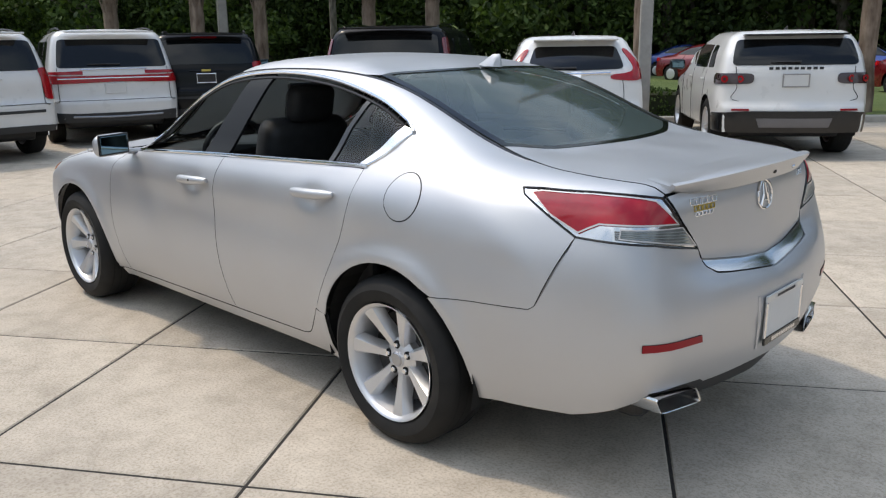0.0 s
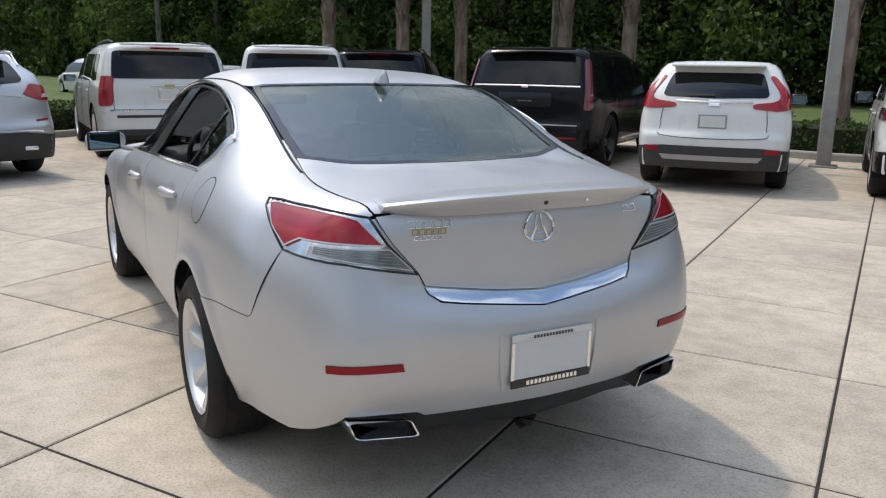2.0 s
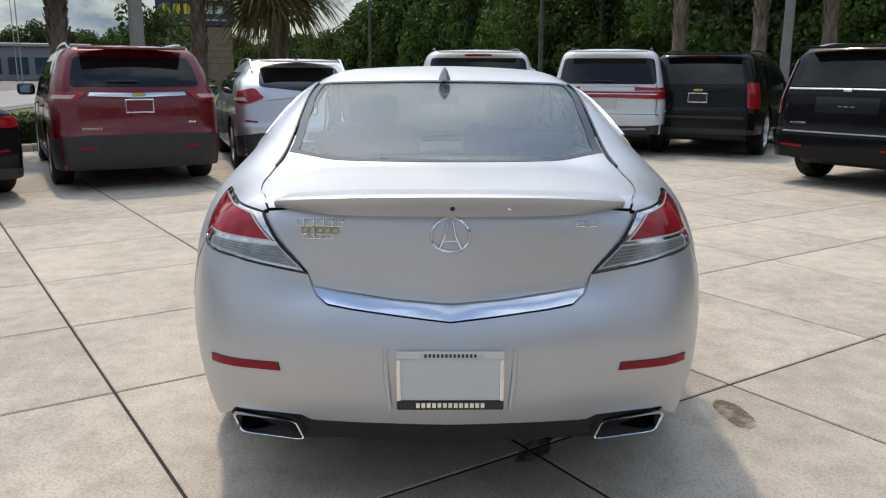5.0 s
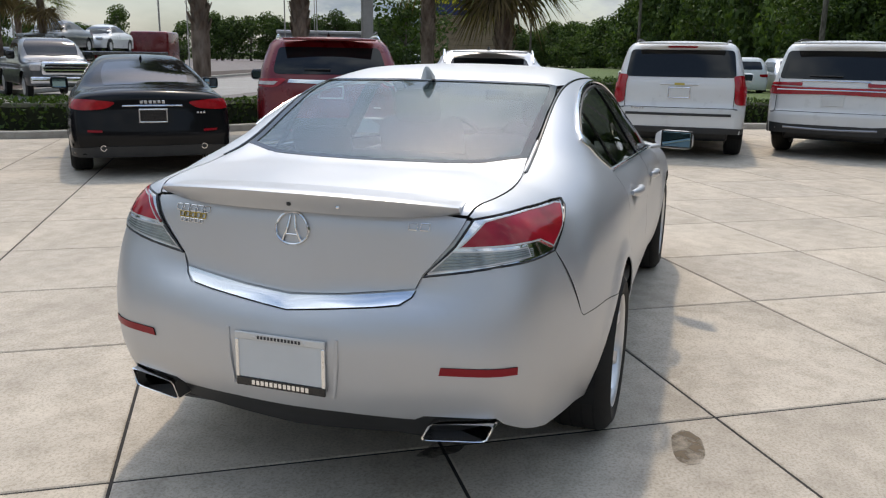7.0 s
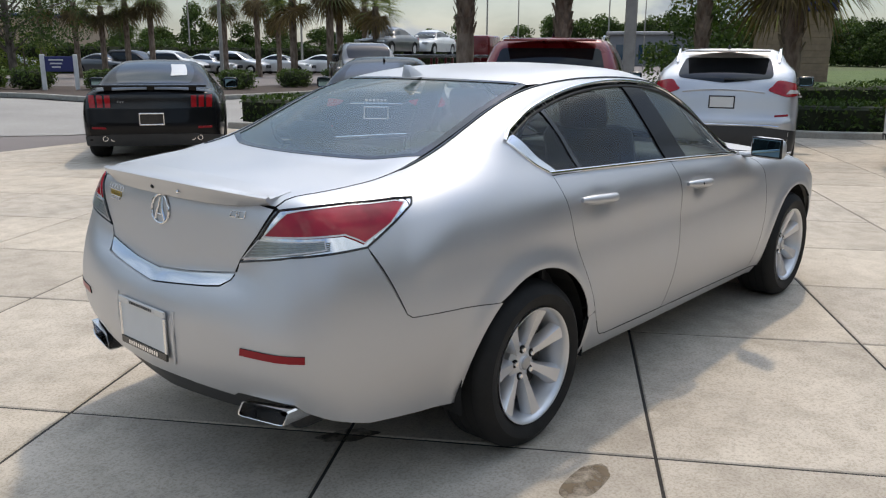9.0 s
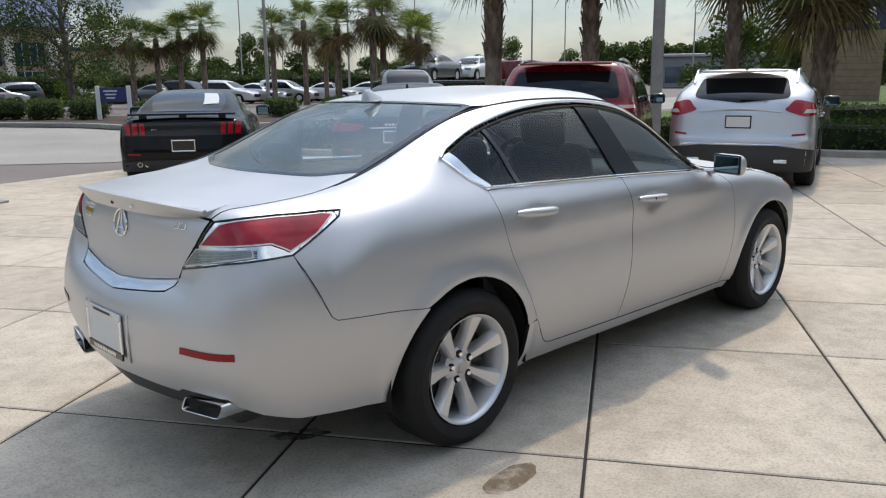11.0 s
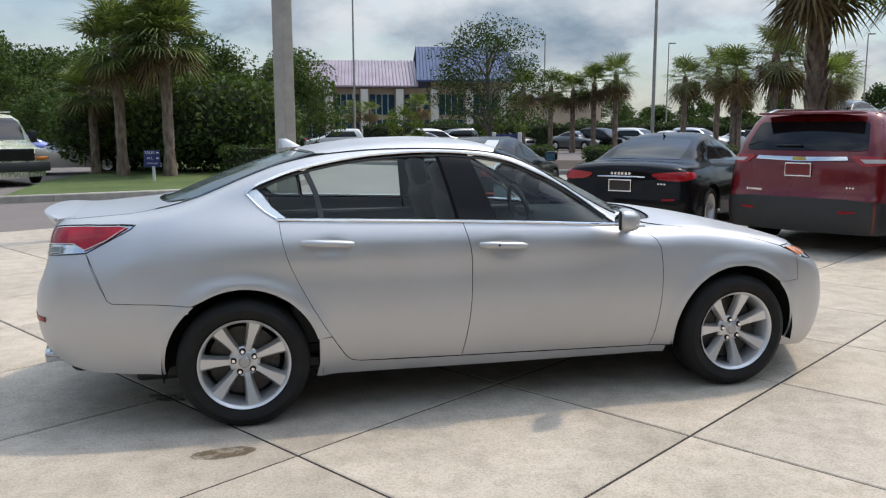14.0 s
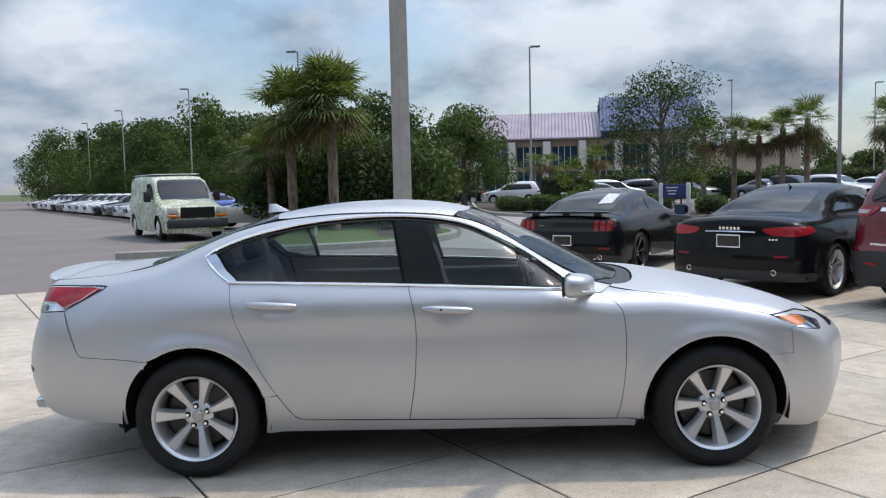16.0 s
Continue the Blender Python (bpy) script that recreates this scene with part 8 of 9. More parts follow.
for dz, dy in ((10.3, -0.9), (10.3, 0.9), (8.6, 0.0)):
    for (ax, ay), (bx, by) in (((24, -19), (45, -6.5)), ((45, -6.5), (75, 6)), ((75, 6), (110, 24))):
        pts = [(ax + (bx - ax) * t, ay + (by - ay) * t + dy, dz - 1.2 * 4 * t * (1 - t) * 0.6) for t in np.linspace(0, 1, 9)]
        part("wire", tube(pts, 0.016, 4), BLACK, wires)

NAVY = plain("navy_sign", (0.020, 0.028, 0.14), 0.4, vary=0.15)
SIGN_WHITE = plain("sign_white", (0.7, 0.7, 0.7), 0.5)
SIGN_GREY = plain("sign_slate", (0.075, 0.09, 0.13), 0.5)
YELLOW = plain("sign_yellow", (0.70, 0.58, 0.03), 0.5)
TAN = plain("tan_stone", (0.30, 0.21, 0.145), 0.9, vary=0.3, scale=2.5)
sign = thing("monument_sign", pose(45.5, 14.2, 0, 0, 0, 15), "tan stone monument sign with a navy panel", "sign")
for k in range(11):
    part("stone_course", box(0.9, 4.1, 0.355, (0, 0, 0.19 + 0.36 * k), 0.02, 1), TAN, sign)
panel = part("sign_panel", box(1.0, 4.5, 1.5, (-0.03, 0, 4.75), 0.04, 1), NAVY, sign, "navy sign panel with yellow and white lettering")
for k in range(6):
    part("letter_bar", box(0.04, 0.42, 0.58 if k < 3 else 0.46, (-0.55, 1.65 - 0.60 * k, 4.95), 0.01, 1), YELLOW if k < 3 else SIGN_WHITE, panel)
for k in range(5):
    part("letter_bar", box(0.04, 0.36, 0.10, (-0.55, 0.35 - 0.48 * k, 4.35), 0.01, 1), YELLOW, panel)


def text(body, size, m, mat, parent, name="lettering"):
    """Raised letters in the built-in font."""
    c = bpy.data.curves.new("letters", "FONT")
    c.body, c.size, c.extrude, c.align_x, c.align_y, c.resolution_u = body, size, 0.004, "CENTER", "CENTER", 2
    tmp = bpy.data.objects.new("tmp", c)
    me = bpy.data.meshes.new_from_object(tmp)
    bpy.data.objects.remove(tmp)
    me.materials.append(mat)
    ob = new(name, me)
    ob.parent, ob.matrix_basis = parent, m
    return ob


def way_sign(m):
    """A slate direction sign on one post; its face looks along -y."""
    ob = thing("direction_sign", m, "navy direction sign with white words and arrows on a post", "sign")
    part("post", box(0.13, 0.10, 0.75, (0.05, 0, 0.37), 0.01, 1), plain("white_post", (0.6, 0.6, 0.58), 0.6), ob)
    board = part("board", box(0.80, 0.06, 0.85, (0, 0, 1.12), 0.02, 2), NAVY, ob)
    for word, z, s in (("SALES", 1.42, 0.19), ("ALL", 1.15, 0.19), ("DELIVERIES", 0.88, 0.115)):
        text(word, s, Matrix.Translation((-0.10 if s > 0.15 else 0, -0.036, z)) @ Matrix.Rotation(radians(90), 4, "X"), SIGN_WHITE, board)
    for z in (1.42, 1.15):
        bm = bmesh.new()
        bm.faces.new([bm.verts.new((0.22 + a, -0.036, z + b)) for a, b in ((-0.02, 0.0), (0.06, 0.065), (0.06, 0.025), (0.14, 0.025), (0.14, -0.025), (0.06, -0.025), (0.06, -0.065))])
        part("arrow", bm, SIGN_WHITE, board)


way_sign(pose(-3.95, 19.2, 0.1, 0, 0, -8) @ Matrix.Diagonal((0.56, 0.56, 0.56, 1)))
blue = thing("blue_sign", pose(9.6, 28.4, 0.1, 0, 0, -28), "low blue entrance sign between two white posts", "sign")
board = part("board", box(1.05, 0.06, 0.55, (0, 0, 0.95), 0.01, 1), NAVY, blue)
for x in (-0.56, 0.56):
    part("post", box(0.16, 0.14, 1.3, (x, 0, 0.65), 0.02, 1), SIGN_WHITE, blue)
for k in range(3):
    part("word_bar", box(0.5 - 0.1 * k, 0.01, 0.05, (-0.1, -0.036, 1.10 - 0.13 * k), 0), SIGN_WHITE, board)

# the dealership building across the drive
STUCCO = plain("tan_stucco", (0.46, 0.36, 0.27), 0.9, vary=0.15, scale=0.8)
PALE = plain("pale_column", (0.66, 0.62, 0.56), 0.85, vary=0.1, scale=1.0)
# the pinkish reflection on the left roof is put into its colour
ROOF_PINK = plain("faded_metal_roof", (0.36, 0.29, 0.34), 0.38, 0.35, vary=0.25, scale=0.5)
ROOF_BLUE = plain("blue_metal_roof", (0.045, 0.075, 0.17), 0.40, 0.3, vary=0.2, scale=0.5)
BLUEGLASS = plain("blue_window", (0.020, 0.06, 0.10), 0.08, coat=0.8, vary=0.3, scale=0.6)
hall = thing("showroom", pose(16.8, 92.0, 0, 0, 0, -8), "two-storey tan showroom with pink and blue metal roofs", "building")
part("wall", box(28.4, 12, 6.6, (-1.2, 6, 3.3), 0.05, 1), STUCCO, hall)
part("upper_wall", box(10, 12, 2.0, (9, 5.5, 7.5), 0.05, 1), STUCCO, hall)


def slope(x0, x1, y0, y1, z0, z1, mat, ribs, name="roof", skew=0.0):
    bm = bmesh.new()
    th = 0.18
    a = [(x0, y0, z0), (x1, y0, z0), (x1 - skew, y1, z1), (x0 + skew, y1, z1)]
    up, low = [bm.verts.new(p) for p in a], [bm.verts.new((p[0], p[1], p[2] - th)) for p in a]
    bm.faces.new(up)
    bm.faces.new(low[::-1])
    for i in range(4):
        bm.faces.new((up[i], low[i], low[(i + 1) % 4], up[(i + 1) % 4]))
    bmesh.ops.recalc_face_normals(bm, faces=bm.faces[:])
    r = part(name, bm, mat, hall)
    bm = None
    for k in range(ribs + 1):
        x = x0 + (x1 - x0) * k / ribs
        t = (x - x0) / (x1 - x0)
        bm = tube([(x, y0 - 0.02, z0 + 0.04), (x0 + skew + (x1 - x0 - 2 * skew) * t, y1, z1 + 0.04)], 0.05, 4, bm)
    part("seam", bm, mat, r)


slope(-16.0, 2.2, -1.2, 6, 6.8, 10.3, ROOF_PINK, 44)
slope(-16.0, 2.2, 13.2, 6, 6.8, 10.3, ROOF_PINK, 10)
bm = bmesh.new()
bm.faces.new([bm.verts.new(p) for p in ((-15.2, -0.6, 6.6), (-15.2, 12.6, 6.6), (-15.2, 6, 10.2))])
part("gable", bm, STUCCO, hall)
slope(2.0, 14.5, -2.2, 5.5, 7.4, 12.0, ROOF_BLUE, 30, skew=0.4)
slope(2.0, 14.5, 13.2, 5.5, 7.4, 12.0, ROOF_BLUE, 8, skew=0.4)
for x in (-15.0, -12.6, -8.4, -4.2, 0, 4.2, 8.4, 12.6):
    part("column", box(0.9, 0.9, 6.4, (x, -0.75, 3.2), 0.05, 1), PALE, hall)
for x in (-10.5, -6.3, -2.1, 2.1, 6.3, 10.5):
    for z in (1.6, 4.6):
        win = part("window", box(2.9, 0.12, 2.4, (x, -0.10, z), 0.02, 1), BLUEGLASS, hall, "blue tinted window")
        for dx in (-0.72, 0.0, 0.72):
            part("mullion", box(0.07, 0.16, 2.4, (x + dx, -0.12, z), 0), PALE, win)
part("wing_wall", box(12, 9, 5.2, (20, 8, 2.6), 0.05, 1), STUCCO, hall)
part("wing_roof", box(12.4, 9.4, 0.4, (20, 8, 5.4), 0.05, 1), ROOF_BLUE, hall)

# unseen walls, added so that the cars reflect something dark behind the camera
DARK_WALL = plain("dark_bronze_front", (0.085, 0.08, 0.075), 0.35, vary=0.2, scale=0.6)
for name, x, y, turn, long in (("wall_west", -25.2, -16.5, -3, 27), ("wall_south", -16.0, -29.0, 81, 18)):
    wall = part(name, box(0.4, long, 6.2, (0, 0, 3.1), 0.03, 1), DARK_WALL, None)
    wall.matrix_basis = pose(x, y, -0.05, 0, 0, turn)
    tagged(wall, "added dark wall out of view that darkens the reflections", "wall", kind="structure")

low_hall = thing("grey_building", pose(111, 56, 0, 0, 0, 27), "long low grey commercial building", "building")
part("wall", box(12, 14, 4.4, (0, 0, 2.2), 0.1, 1), plain("grey_cladding", (0.22, 0.23, 0.25), 0.7, vary=0.15, scale=0.4), low_hall)
part("roof", box(13, 15, 0.5, (0, 0, 4.6), 0.1, 1), GREYTRIM, low_hall)
for k in range(4):
    part("window", box(0.2, 2.4, 2.2, (-6.05, -4.8 + 3.2 * k, 1.9), 0.03, 1), BLUEGLASS, low_hall)


# ---- far vehicles ----
def far_wheel(ob, x, y, R):
    s = 1 if y > 0 else -1
    bm = lathe([(0.0, -0.10), (R * 0.66, -0.11), (R, -0.08), (R, 0.08), (R * 0.66, 0.11), (0.0, 0.10)], 20)
    bmesh.ops.translate(bm, vec=(x, y, R), verts=bm.verts)
    w = part("wheel", bm, RUBBER, ob, smooth=True)
    bm = lathe([(0.0, -0.01), (R * 0.5, -0.006), (R * 0.62, 0.004)], 14)
    bmesh.ops.translate(bm, vec=(x, y + s * 0.118, R), verts=bm.verts)
    part("rim", bm, ALLOY, w)


def far_car(m, mat, kind="saloon", name="parked_car", label="parked car", group="distant parked cars"):
    ob = thing(name, m, label, "car", group)
    if kind == "saloon":
        L, W, H, ax = 4.7, 1.82, 1.44, (0.95, 3.7)
        s = Shape(coupe_field(L, W, H, deck=1.0, hood=0.93, glass_end=0.75, roof_at=2.1, screen=2.9), 1.3, L - 1.3)
    else:
        L, W, H, ax = 4.6, 1.86, 1.66, (0.92, 3.6)
        s = Shape(suv_field(L, W, H, hood=1.0, rake=0.35, belt=1.0, front=1.25, tuck=0.80), 1.3, L - 1.3)
    shell(s, ob, mat, L, ax, r=0.385, wz=0.33, step=0.14)
    part("underbody", box(L - 0.9, W - 0.4, 0.28, (L / 2, 0, 0.36), 0.05, 1), BLACK, ob)
    if kind == "saloon":
        patch(s, ob, "rear_window", "flank", s.above([(0.80, -0.50), (0.75, 0), (0.80, 0.50), (1.50, 0.46), (1.52, 0), (1.50, -0.46)]), DARKGLASS, 0.008, step=0.2)
        patch(s, ob, "windshield", "flank", s.above([(2.55, -0.48), (2.60, 0), (2.55, 0.48), (3.15, 0.58), (3.25, 0), (3.15, -0.58)]), DARKGLASS, 0.008, step=0.2)
        sides(s, ob, "side_window", [(1.15, 1.05), (3.0, 0.99), (2.6, 1.28), (2.1, 1.34), (1.55, 1.26)], DARKGLASS, 0.008)
    else:
        patch(s, ob, "rear_window", "tail", s.behind([(-0.6, 1.12), (0.6, 1.12), (0.55, 1.46), (-0.55, 1.46)]), DARKGLASS, 0.008, step=0.2)
        patch(s, ob, "windshield", "flank", s.above([(2.45, -0.52), (2.50, 0), (2.45, 0.52), (3.15, 0.62), (3.3, 0), (3.15, -0.62)]), DARKGLASS, 0.008, step=0.2)
        sides(s, ob, "side_window", [(0.65, 1.06), (3.05, 1.0), (2.55, 1.42), (0.85, 1.44)], DARKGLASS, 0.008)
    lamps(s, ob, [(0.10, 0.45, 0.92), (0.40, 0.80, 0.93), (0.42, 0.84, 0.80), (0.12, 0.50, 0.80)], off=0.014)
    for mm in (1, -1):
        part("headlight", box(0.22, 0.34, 0.12, (L - 0.28, mm * 0.62, 0.70), 0.04, 2), plain("far_lamp", (0.6, 0.62, 0.64), 0.15, coat=1.0), ob, smooth=True)
    part("grille", box(0.06, 0.8, 0.22, (L - 0.02, 0, 0.56), 0.02, 1), TRIM, ob)
    for x in ax:
        for y in (-W / 2 + 0.13, W / 2 - 0.13):
            far_wheel(ob, x, y, 0.33)
    return ob


def recolour(ob, mat):
    for o in ob.children:
        if o.name.startswith("body"):
            o.data = o.data.copy()
            o.data.materials[0] = mat


PAINTS = [("white", WHITE), ("black", BLACKP), ("silver", GREYSILVER), ("grey", paint("grey_paint", (0.09, 0.095, 0.10), 0.5)), ("blue", paint("blue_paint", (0.012, 0.045, 0.22), 0.4)), ("red", REDP)]
protos = {}
for kind in ("saloon", "suv"):
    for i, (word, mat) in enumerate(PAINTS):
        if kind == "suv" and i > 3:
            continue
        protos[kind, word] = None


def park(kind, word, m):
    mat = dict(PAINTS)[word]
    if protos.get((kind, word)) is None:
        base = next((p for (k, w), p in protos.items() if k == kind and p is not None), None)
        if base is None:
            ob = far_car(m, mat, kind)
        else:
            ob = copy_thing(base, m)
            recolour(ob, mat)
        ob["label"] = f"{word} {'sedan' if kind == 'saloon' else 'crossover'} parked in a distant bay"
        protos[kind, word] = ob
        return ob
    return copy_thing(protos[kind, word], m)


row_words = ["blue", "black", "white", "silver", "grey", "black", "white", "white", "silver", "white", "grey", "black", "white", "silver", "white", "grey", "white"]
for k, w in enumerate(row_words):
    x, y = -13.2 - 1.62 * k, 31.5 + 2.45 * k
    park("saloon", w, pose(x + 3.9, y + 2.5, 0, 0, 0, 213))
park("saloon", "silver", pose(-5.2, 26.8, 0, 0, 0, 175))
for x, y, a, kind, w in ((19.5, 61.5, -70, "suv", "silver"), (21.6, 53.5, -62, "saloon", "grey"), (23.4, 52.4, -62, "suv", "black"), (25.6, 51.2, -62, "suv", "white"), (29.4, 49.5, -60, "suv", "silver"), (32.0, 47.8, -60, "saloon", "white"), (34.6, 46.0, -60, "saloon", "white"), (27.6, 50.4, -62, "saloon", "silver"), (3.2, 57.0, 180, "saloon", "black"), (7.4, 56.0, 175, "suv", "white"), (10.5, 55.0, 0, "suv", "silver"), (13.0, 54.0, 200, "saloon", "grey"), (0.0, 62.0, 20, "suv", "black"), (37.5, 44.0, -60, "suv", "grey"), (16.2, 56.0, 190, "suv", "grey")):
    park(kind, w, pose(x, y, 0, 0, 0, a))
for x, y, a, kind, w in ((16, -30, 200, "saloon", "blue"), (13.0, -27.0, 170, "saloon", "red"), (7.5, -25.5, 190, "saloon", "blue"), (3.5, -22.5, 150, "saloon", "red"), (27, -6.0, 170, "saloon", "grey"), (34, -2.6, 15, "suv", "white"), (38, -4, 190, "suv", "silver")):
    park(kind, w, pose(x, y, 0.0, 0, 0, a))
for k in range(16):
    park("saloon" if k % 3 else "suv", ("white", "silver", "red", "grey", "black", "white")[k % 6] if k % 3 else ("white", "grey", "silver")[k % 3], pose(66 + 3.2 * k, 27 + 1.9 * k, 0, 0, 0, -60))


def wrap_mat():
    m = Mat("leaf_pattern_wrap").set(Roughness=0.4)
    v = m.n.new("ShaderNodeTexVoronoi")
    v.feature, v.inputs["Scale"].default_value = "DISTANCE_TO_EDGE", 6.0
    co = m.n.new("ShaderNodeTexCoord")
    mp = m.n.new("ShaderNodeMapping")
    mp.inputs["Rotation"].default_value, mp.inputs["Scale"].default_value = (0.4, 0.6, 0.3), (1.0, 1.5, 0.55)
    m.l.new(co.outputs["Object"], mp.inputs[0])
    m.l.new(mp.outputs[0], v.inputs["Vector"])
    a = m.ramp(v.outputs["Distance"], (0.03, (0.10, 0.12, 0.07)), (0.08, (0.85, 0.86, 0.74)))
    b = m.ramp(m.noise(2.4, 3), (0.40, (0.50, 0.54, 0.40)), (0.56, (0.78, 0.79, 0.70)))
    m.link(m.mix(0.75, b, a, "MULTIPLY"), "Base Color")
    return m.m


def van(m):
    L, W, H = 5.7, 2.0, 2.08
    WRAP = wrap_mat()
    ob = thing("cargo_van", m, "cargo van with a dark leaf pattern wrap on white", "van")
    s = Shape(suv_field(L, W, H, hood=1.16, rake=0.05, belt=1.2, front=1.25, tuck=0.86, tail_curve=0.03, nose_w=0.9), 1.3, L - 1.3)
    shell(s, ob, WRAP, L, (1.1, 4.6), r=0.42, wz=0.37, step=0.10)
    part("roof_panel", box(3.0, 1.5, 0.03, (1.75, 0, 2.08), 0.012, 1), WHITE, ob)
    part("underbody", box(L - 0.9, W - 0.4, 0.3, (L / 2, 0, 0.42), 0.05, 1), BLACK, ob)
    patch(s, ob, "windshield", "flank", s.above([(3.62, -0.66), (3.66, 0), (3.62, 0.66), (4.30, 0.76), (4.38, 0), (4.30, -0.76)]), DARKGLASS, 0.01, step=0.15)
    sides(s, ob, "door_window", [(2.95, 1.28), (4.05, 1.26), (3.80, 1.60), (3.5, 1.76), (2.95, 1.78)], DARKGLASS, 0.01)
    part("grille", box(0.08, 1.05, 0.34, (L - 0.03, 0, 0.86), 0.03, 2), TRIM, ob)
    part("front_bumper", box(0.20, 1.86, 0.26, (L - 0.05, 0, 0.52), 0.05, 2), CLADDING, ob, smooth=True)
    for y in (-0.74, 0.74):
        hl2 = part("headlight", box(0.10, 0.34, 0.20, (L - 0.09, y, 0.92), 0.03, 2), LAMP_PALE, ob, smooth=True)
        part("turn_lamp", box(0.10, 0.34, 0.09, (L - 0.085, y, 0.76), 0.02, 1), AMBER, hl2)
        mir = part("mirror", box(0.12, 0.22, 0.34, (3.92, y * 1.50, 1.36), 0.04, 2), BLACK, ob, smooth=True)
    for x in (1.1, 4.6):
        for y in (-0.86, 0.86):
            far_wheel(ob, x, y, 0.37)
    part("side_badge", box(0.3, 0.02, 0.06, (0.6, -0.99, 1.0), 0), CHROME, ob)


van(pose(-10.6, 24.4, 0, 0, 0, -58))


def pickup(m):
    L, W, H = 5.85, 2.03, 1.90
    mat = dict(PAINTS)["grey"]
    hw = W / 2
    width = curve((-0.2, hw * 0.95), (0.1, hw), (L - 1.4, hw), (L - 0.5, hw * 0.97), (L - 0.1, hw * 0.90), (L + 0.2, hw * 0.8))
    prof = curve((0.2, 0.95), (0.6, 1.0), (1.05, 0.985), (1.2, 0.95), (1.5, 0.88), (H - 0.1, 0.78), (H, 0.74), blur=0.03)
    top = curve((-0.3, 1.30), (1.95, 1.30), (2.12, 1.34), (2.35, H - 0.06), (2.7, H), (3.45, H - 0.03), (3.85, H - 0.16), (4.45, 1.26), (4.7, 1.20), (L - 0.4, 1.16), (L - 0.05, 1.04), (L + 0.2, 0.8), blur=0.03)

    def field(p):
        x, y, z = p.T
        side = np.abs(y) - width(x) * prof(z)
        return smax(smax(side, (z - top(x) + 0.05 * y * y) * 0.8, 0.10), smax(-x, x - L + 0.14 * y * y + 0.10 * np.maximum(z - 0.95, 0), 0.05), 0.08)

    ob = thing("pickup_truck", m, "dark grey crew-cab pickup truck with a chrome grille", "pickup truck")
    s = Shape(field, 1.3, L - 1.3)
    shell(s, ob, mat, L, (1.15, 4.75), zlow=0.46, r=0.47, wz=0.42, step=0.10)
    part("underbody", box(L - 0.9, W - 0.5, 0.30, (L / 2, 0, 0.55), 0.05, 1), BLACK, ob)
    patch(s, ob, "windshield", "flank", s.above([(3.62, -0.60), (3.68, 0), (3.62, 0.60), (4.28, 0.72), (4.36, 0), (4.28, -0.72)]), DARKGLASS, 0.010, step=0.15)
    sides(s, ob, "side_window", [(2.42, 1.30), (3.14, 1.29), (3.14, 1.70), (2.55, 1.70)], DARKGLASS, 0.010)
    sides(s, ob, "side_window", [(3.24, 1.29), (4.15, 1.27), (3.72, 1.64), (3.24, 1.70)], DARKGLASS, 0.010)
    part("grille", box(0.10, 1.30, 0.40, (L - 0.03, 0, 0.96), 0.06, 3), CHROME, ob, smooth=True)
    for z in (0.87, 0.96, 1.05):
        part("grille_mesh", box(0.05, 1.12, 0.06, (L + 0.012, 0, z), 0.015, 1), TRIM, ob)
    part("front_bumper", box(0.20, 1.92, 0.22, (L - 0.08, 0, 0.62), 0.06, 3), CHROME, ob, smooth=True)
    for y in (-0.80, 0.80):
        part("headlight", box(0.22, 0.28, 0.20, (L - 0.16, y, 0.99), 0.04, 2), LAMP_PALE, ob, smooth=True)
        part("mirror", box(0.12, 0.24, 0.26, (3.95, y * 1.42, 1.34), 0.05, 2), TRIM, ob, smooth=True)
    for x in (1.15, 4.75):
        for y in (-0.87, 0.87):
            far_wheel(ob, x, y, 0.41)


pickup(pose(18.4, 21.9, 0, 0, 0, -125))


def hauler(m):
    """An open car carrier trailer with two cars on its upper deck."""
    ob = thing("car_transporter", m, "red and black open car transporter trailer", "truck")
    for y in (-1.15, 1.15):
        part("deck_rail", box(15, 0.16, 0.18, (0, y, 1.38), 0.02, 1), TRIM, ob)
        part("lower_rail", box(15, 0.16, 0.20, (0, y, 0.62), 0.02, 1), TRIM, ob)
        for k in range(6):
            part("upright", box(0.12, 0.12, 0.8, (-6 + 2.4 * k, y, 1.0), 0.01, 1), REDP, ob)
    part("ramp", box(15, 1.9, 0.06, (0, 0, 1.35), 0.01, 1), TRIM, ob)
    part("tractor_cab", box(2.4, 2.3, 2.2, (9.0, 0, 1.6), 0.15, 3), REDP, ob, smooth=True)
    part("cab_window", box(0.05, 1.9, 0.7, (10.2, 0, 2.1), 0.02, 1), DARKGLASS, ob)
    for x in (-4, -2.9, 6.2, 9.2):
        for y in (-1.0, 1.0):
            far_wheel(ob, x, y, 0.5)


hauler(pose(30.5, 29.2, 0, 0, 0, 20))
park("saloon", "grey", pose(28.2, 28.5, 1.40, 0, 0, 200))
park("saloon", "white", pose(33.3, 30.3, 1.40, 0, 0, 200))


# ---- plaza slabs ----
UB, UA = Vector((0.84, 0.5426)), Vector((0.5426, -0.84))
ORIGIN = Vector((-1.819, -0.324))
PITCH_A = 1.213
b_lines = [0.0, 1.462, 2.60] + [2.60 + 1.155 * k for k in range(1, 18)]
b_lines = [-1.18 * k for k in range(18, 0, -1)] + b_lines
plaza_ba = [((Vector(p) - ORIGIN).dot(UB), (Vector(p) - ORIGIN).dot(UA)) for p in PLAZA]
floor = thing("plaza", None, "sawn concrete slabs with dark joints", "pavement", kind="structure")
GAPW = 0.0065


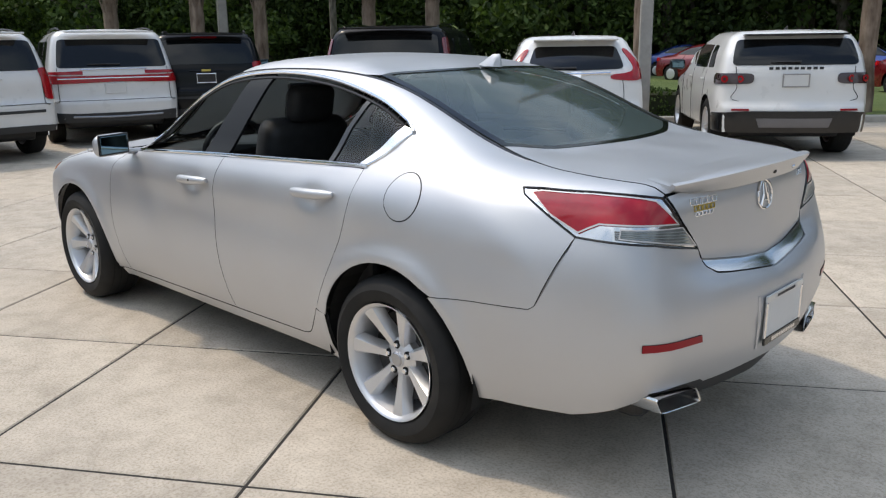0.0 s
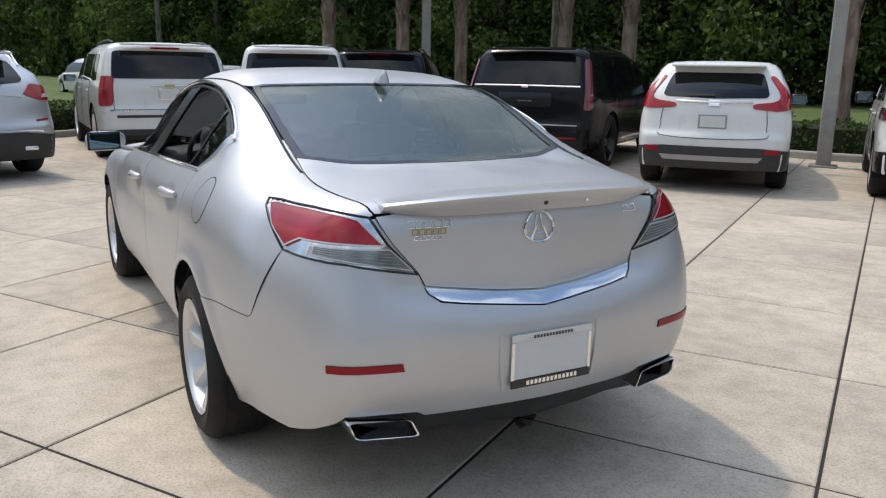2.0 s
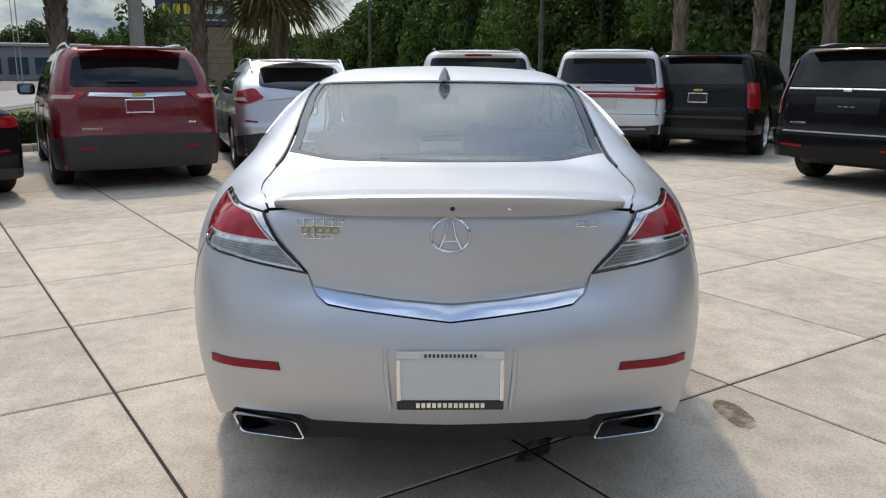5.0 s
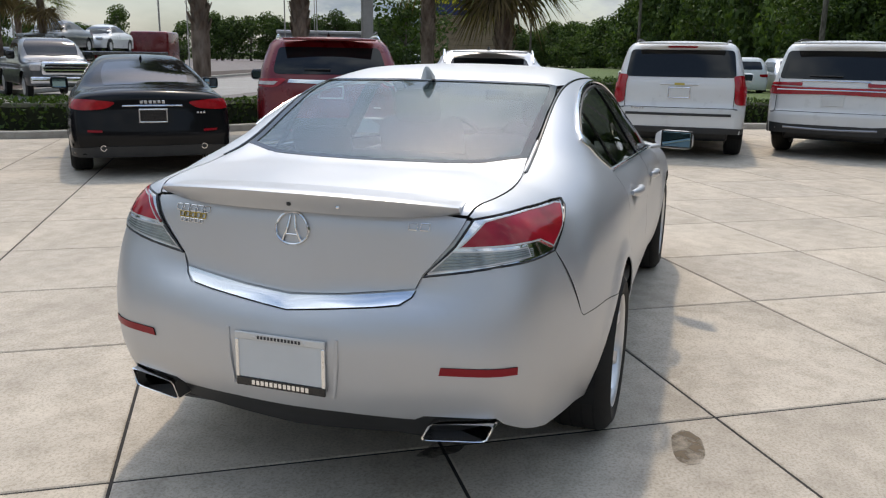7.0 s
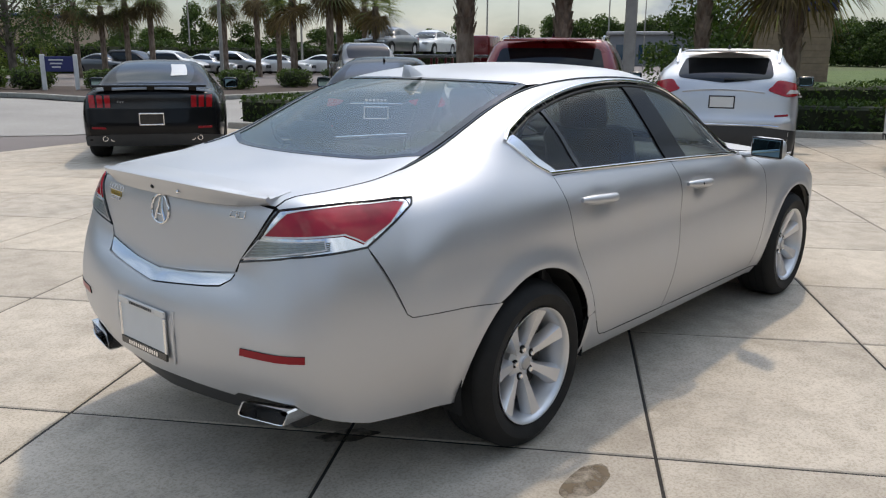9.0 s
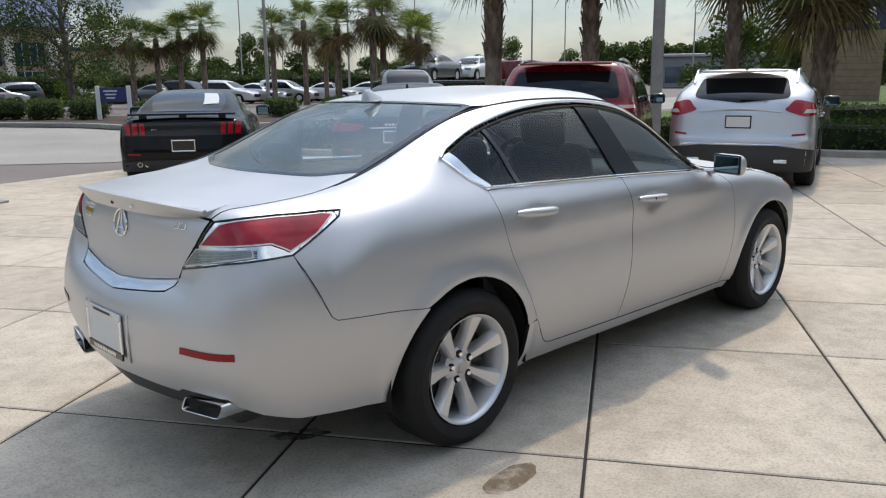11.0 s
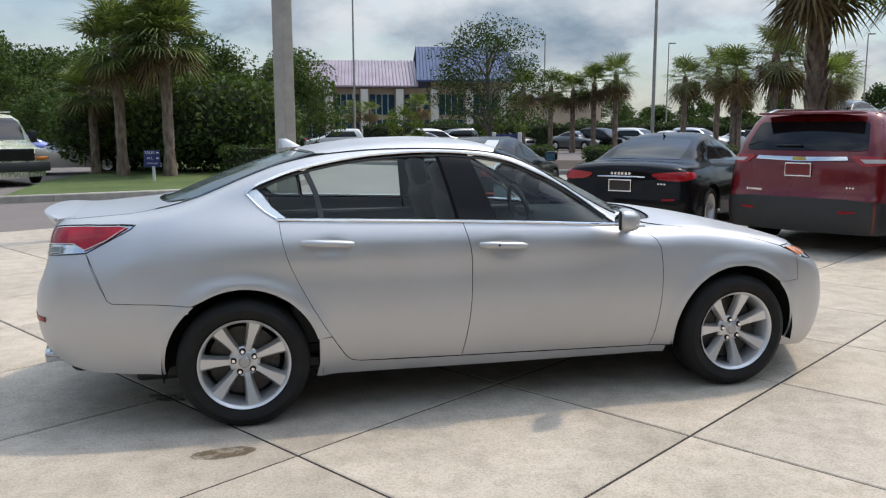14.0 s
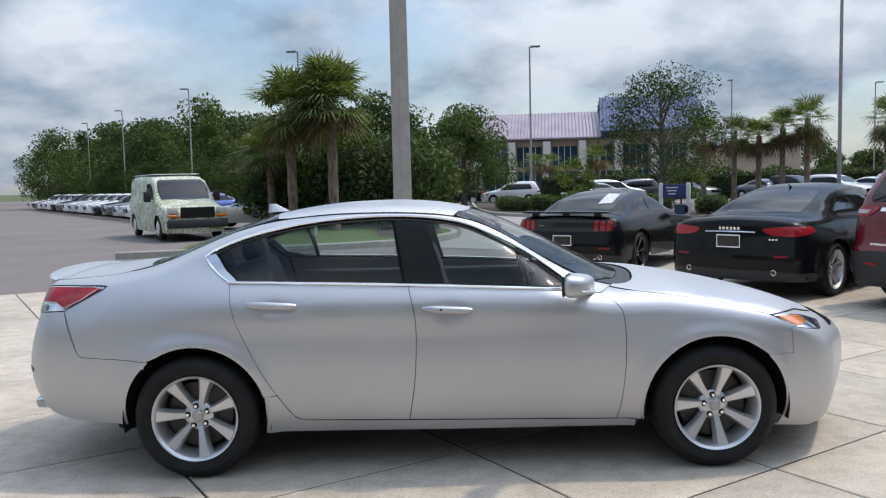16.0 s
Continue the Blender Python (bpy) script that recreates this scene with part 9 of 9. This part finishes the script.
def slab_mesh(poly):
    """A slab with eased top edges from its outline in the plane, round its own middle."""
    top = inset(poly, 0.006)
    n = len(poly)
    v = [(*q, 0.0) for q in top] + [(*q, -0.005) for q in poly] + [(*q, -0.03) for q in poly]
    f = [list(range(n))]
    for i in range(n):
        j = (i + 1) % n
        f += [[i, n + i, n + j, j], [n + i, 2 * n + i, 2 * n + j, n + j]]
    area = sum(poly[i - 1][0] * poly[i][1] - poly[i][0] * poly[i - 1][1] for i in range(n))
    if area < 0:
        f = [g[::-1] for g in f]
    me = bpy.data.meshes.new("slab")
    me.from_pydata(v, [], f)
    me.materials.append(CONCRETE)
    return me


shared, slabs, rest_v, rest_f = {}, [], [], []
for i in range(len(b_lines) - 1):
    b0, b1 = b_lines[i] + GAPW, b_lines[i + 1] - GAPW
    strip = clip_half(clip_half(plaza_ba, 0, b0, True), 0, b1, False)
    if len(strip) < 3:
        continue
    for j in range(-18, 20):
        a0, a1 = j * PITCH_A + GAPW, (j + 1) * PITCH_A - GAPW
        cell = clip_half(clip_half(strip, 1, a0, True), 1, a1, False)
        if len(cell) < 3:
            continue
        cell = [q for k, q in enumerate(cell) if math.dist(q, cell[k - 1]) > 1e-3]
        if len(cell) < 3:
            continue
        cb, ca = (b0 + b1) / 2, (a0 + a1) / 2
        w = ORIGIN + UB * cb + UA * ca
        local = [tuple(UB * (q[0] - cb) + UA * (q[1] - ca)) for q in cell]
        whole = len(cell) == 4 and all(min(abs(q[0] - b0), abs(q[0] - b1)) < 1e-4 and min(abs(q[1] - a0), abs(q[1] - a1)) < 1e-4 for q in cell)
        slabs.append((w.length, w, local, round(b1 - b0, 4) if whole else None))
slabs.sort(key=lambda q: q[0])
for k, (_, w, local, size) in enumerate(slabs):
    if k < 300:
        if size is None or size not in shared:
            me = slab_mesh(local)
            if size is not None:
                shared[size] = me
        else:
            me = shared[size]
        ob = new("slab", me)
        ob.parent, ob.location = floor, (w.x, w.y, 0)
    else:
        base = len(rest_v)
        n = len(local)
        top = [(w.x + q[0], w.y + q[1], 0.0) for q in local] + [(w.x + q[0], w.y + q[1], -0.02) for q in local]
        rest_v += top
        f = list(range(base, base + n))
        area = sum(local[i - 1][0] * local[i][1] - local[i][0] * local[i - 1][1] for i in range(n))
        rest_f.append(f if area > 0 else f[::-1])
        rest_f += [[base + i, base + n + i, base + n + (i + 1) % n, base + (i + 1) % n] for i in range(n)]
if rest_v:
    tagged(link_mesh("far_slabs", rest_v, rest_f, CONCRETE, floor, smooth=False), "the farther concrete slabs", kind="stuff")


def stain(x, y, rx, ry, seed, color, turn=0.0):
    """A dried spill, thin and uneven, on the slab."""
    m = Mat("spill").set(Roughness=0.7)
    m.link(m.ramp(m.noise(20.0, 5), (0.3, tuple(c * 0.7 for c in color)), (0.7, color)), "Base Color")
    m.link(m.ramp(m.noise(13.0, 6), (0.34, (0, 0, 0)), (0.60, (0.80, 0.80, 0.80))), "Alpha")
    bm = bmesh.new()
    pts = []
    for k in range(28):
        a = 2 * math.pi * k / 28
        r = 1 + 0.28 * noise.noise(Vector((math.cos(a) * 1.6 + seed, math.sin(a) * 1.6, 0)))
        pts.append(bm.verts.new((rx * r * math.cos(a), ry * r * math.sin(a), 0)))
    bm.faces.new(pts)
    ob = part("oil_stain", bm, m.m, None)
    ob.matrix_basis = pose(x, y, 0.0022, 0, 0, turn)
    tagged(ob, "brown dried spill on the concrete", "stain", kind="structure")


stain(-1.50, -1.24, 0.17, 0.065, 3.0, (0.17, 0.12, 0.07), 5)
stain(-1.83, -0.34, 0.12, 0.05, 8.0, (0.10, 0.085, 0.07), -30)
stain(1.9, -4.6, 0.14, 0.05, 5.0, (0.10, 0.08, 0.06), 60)
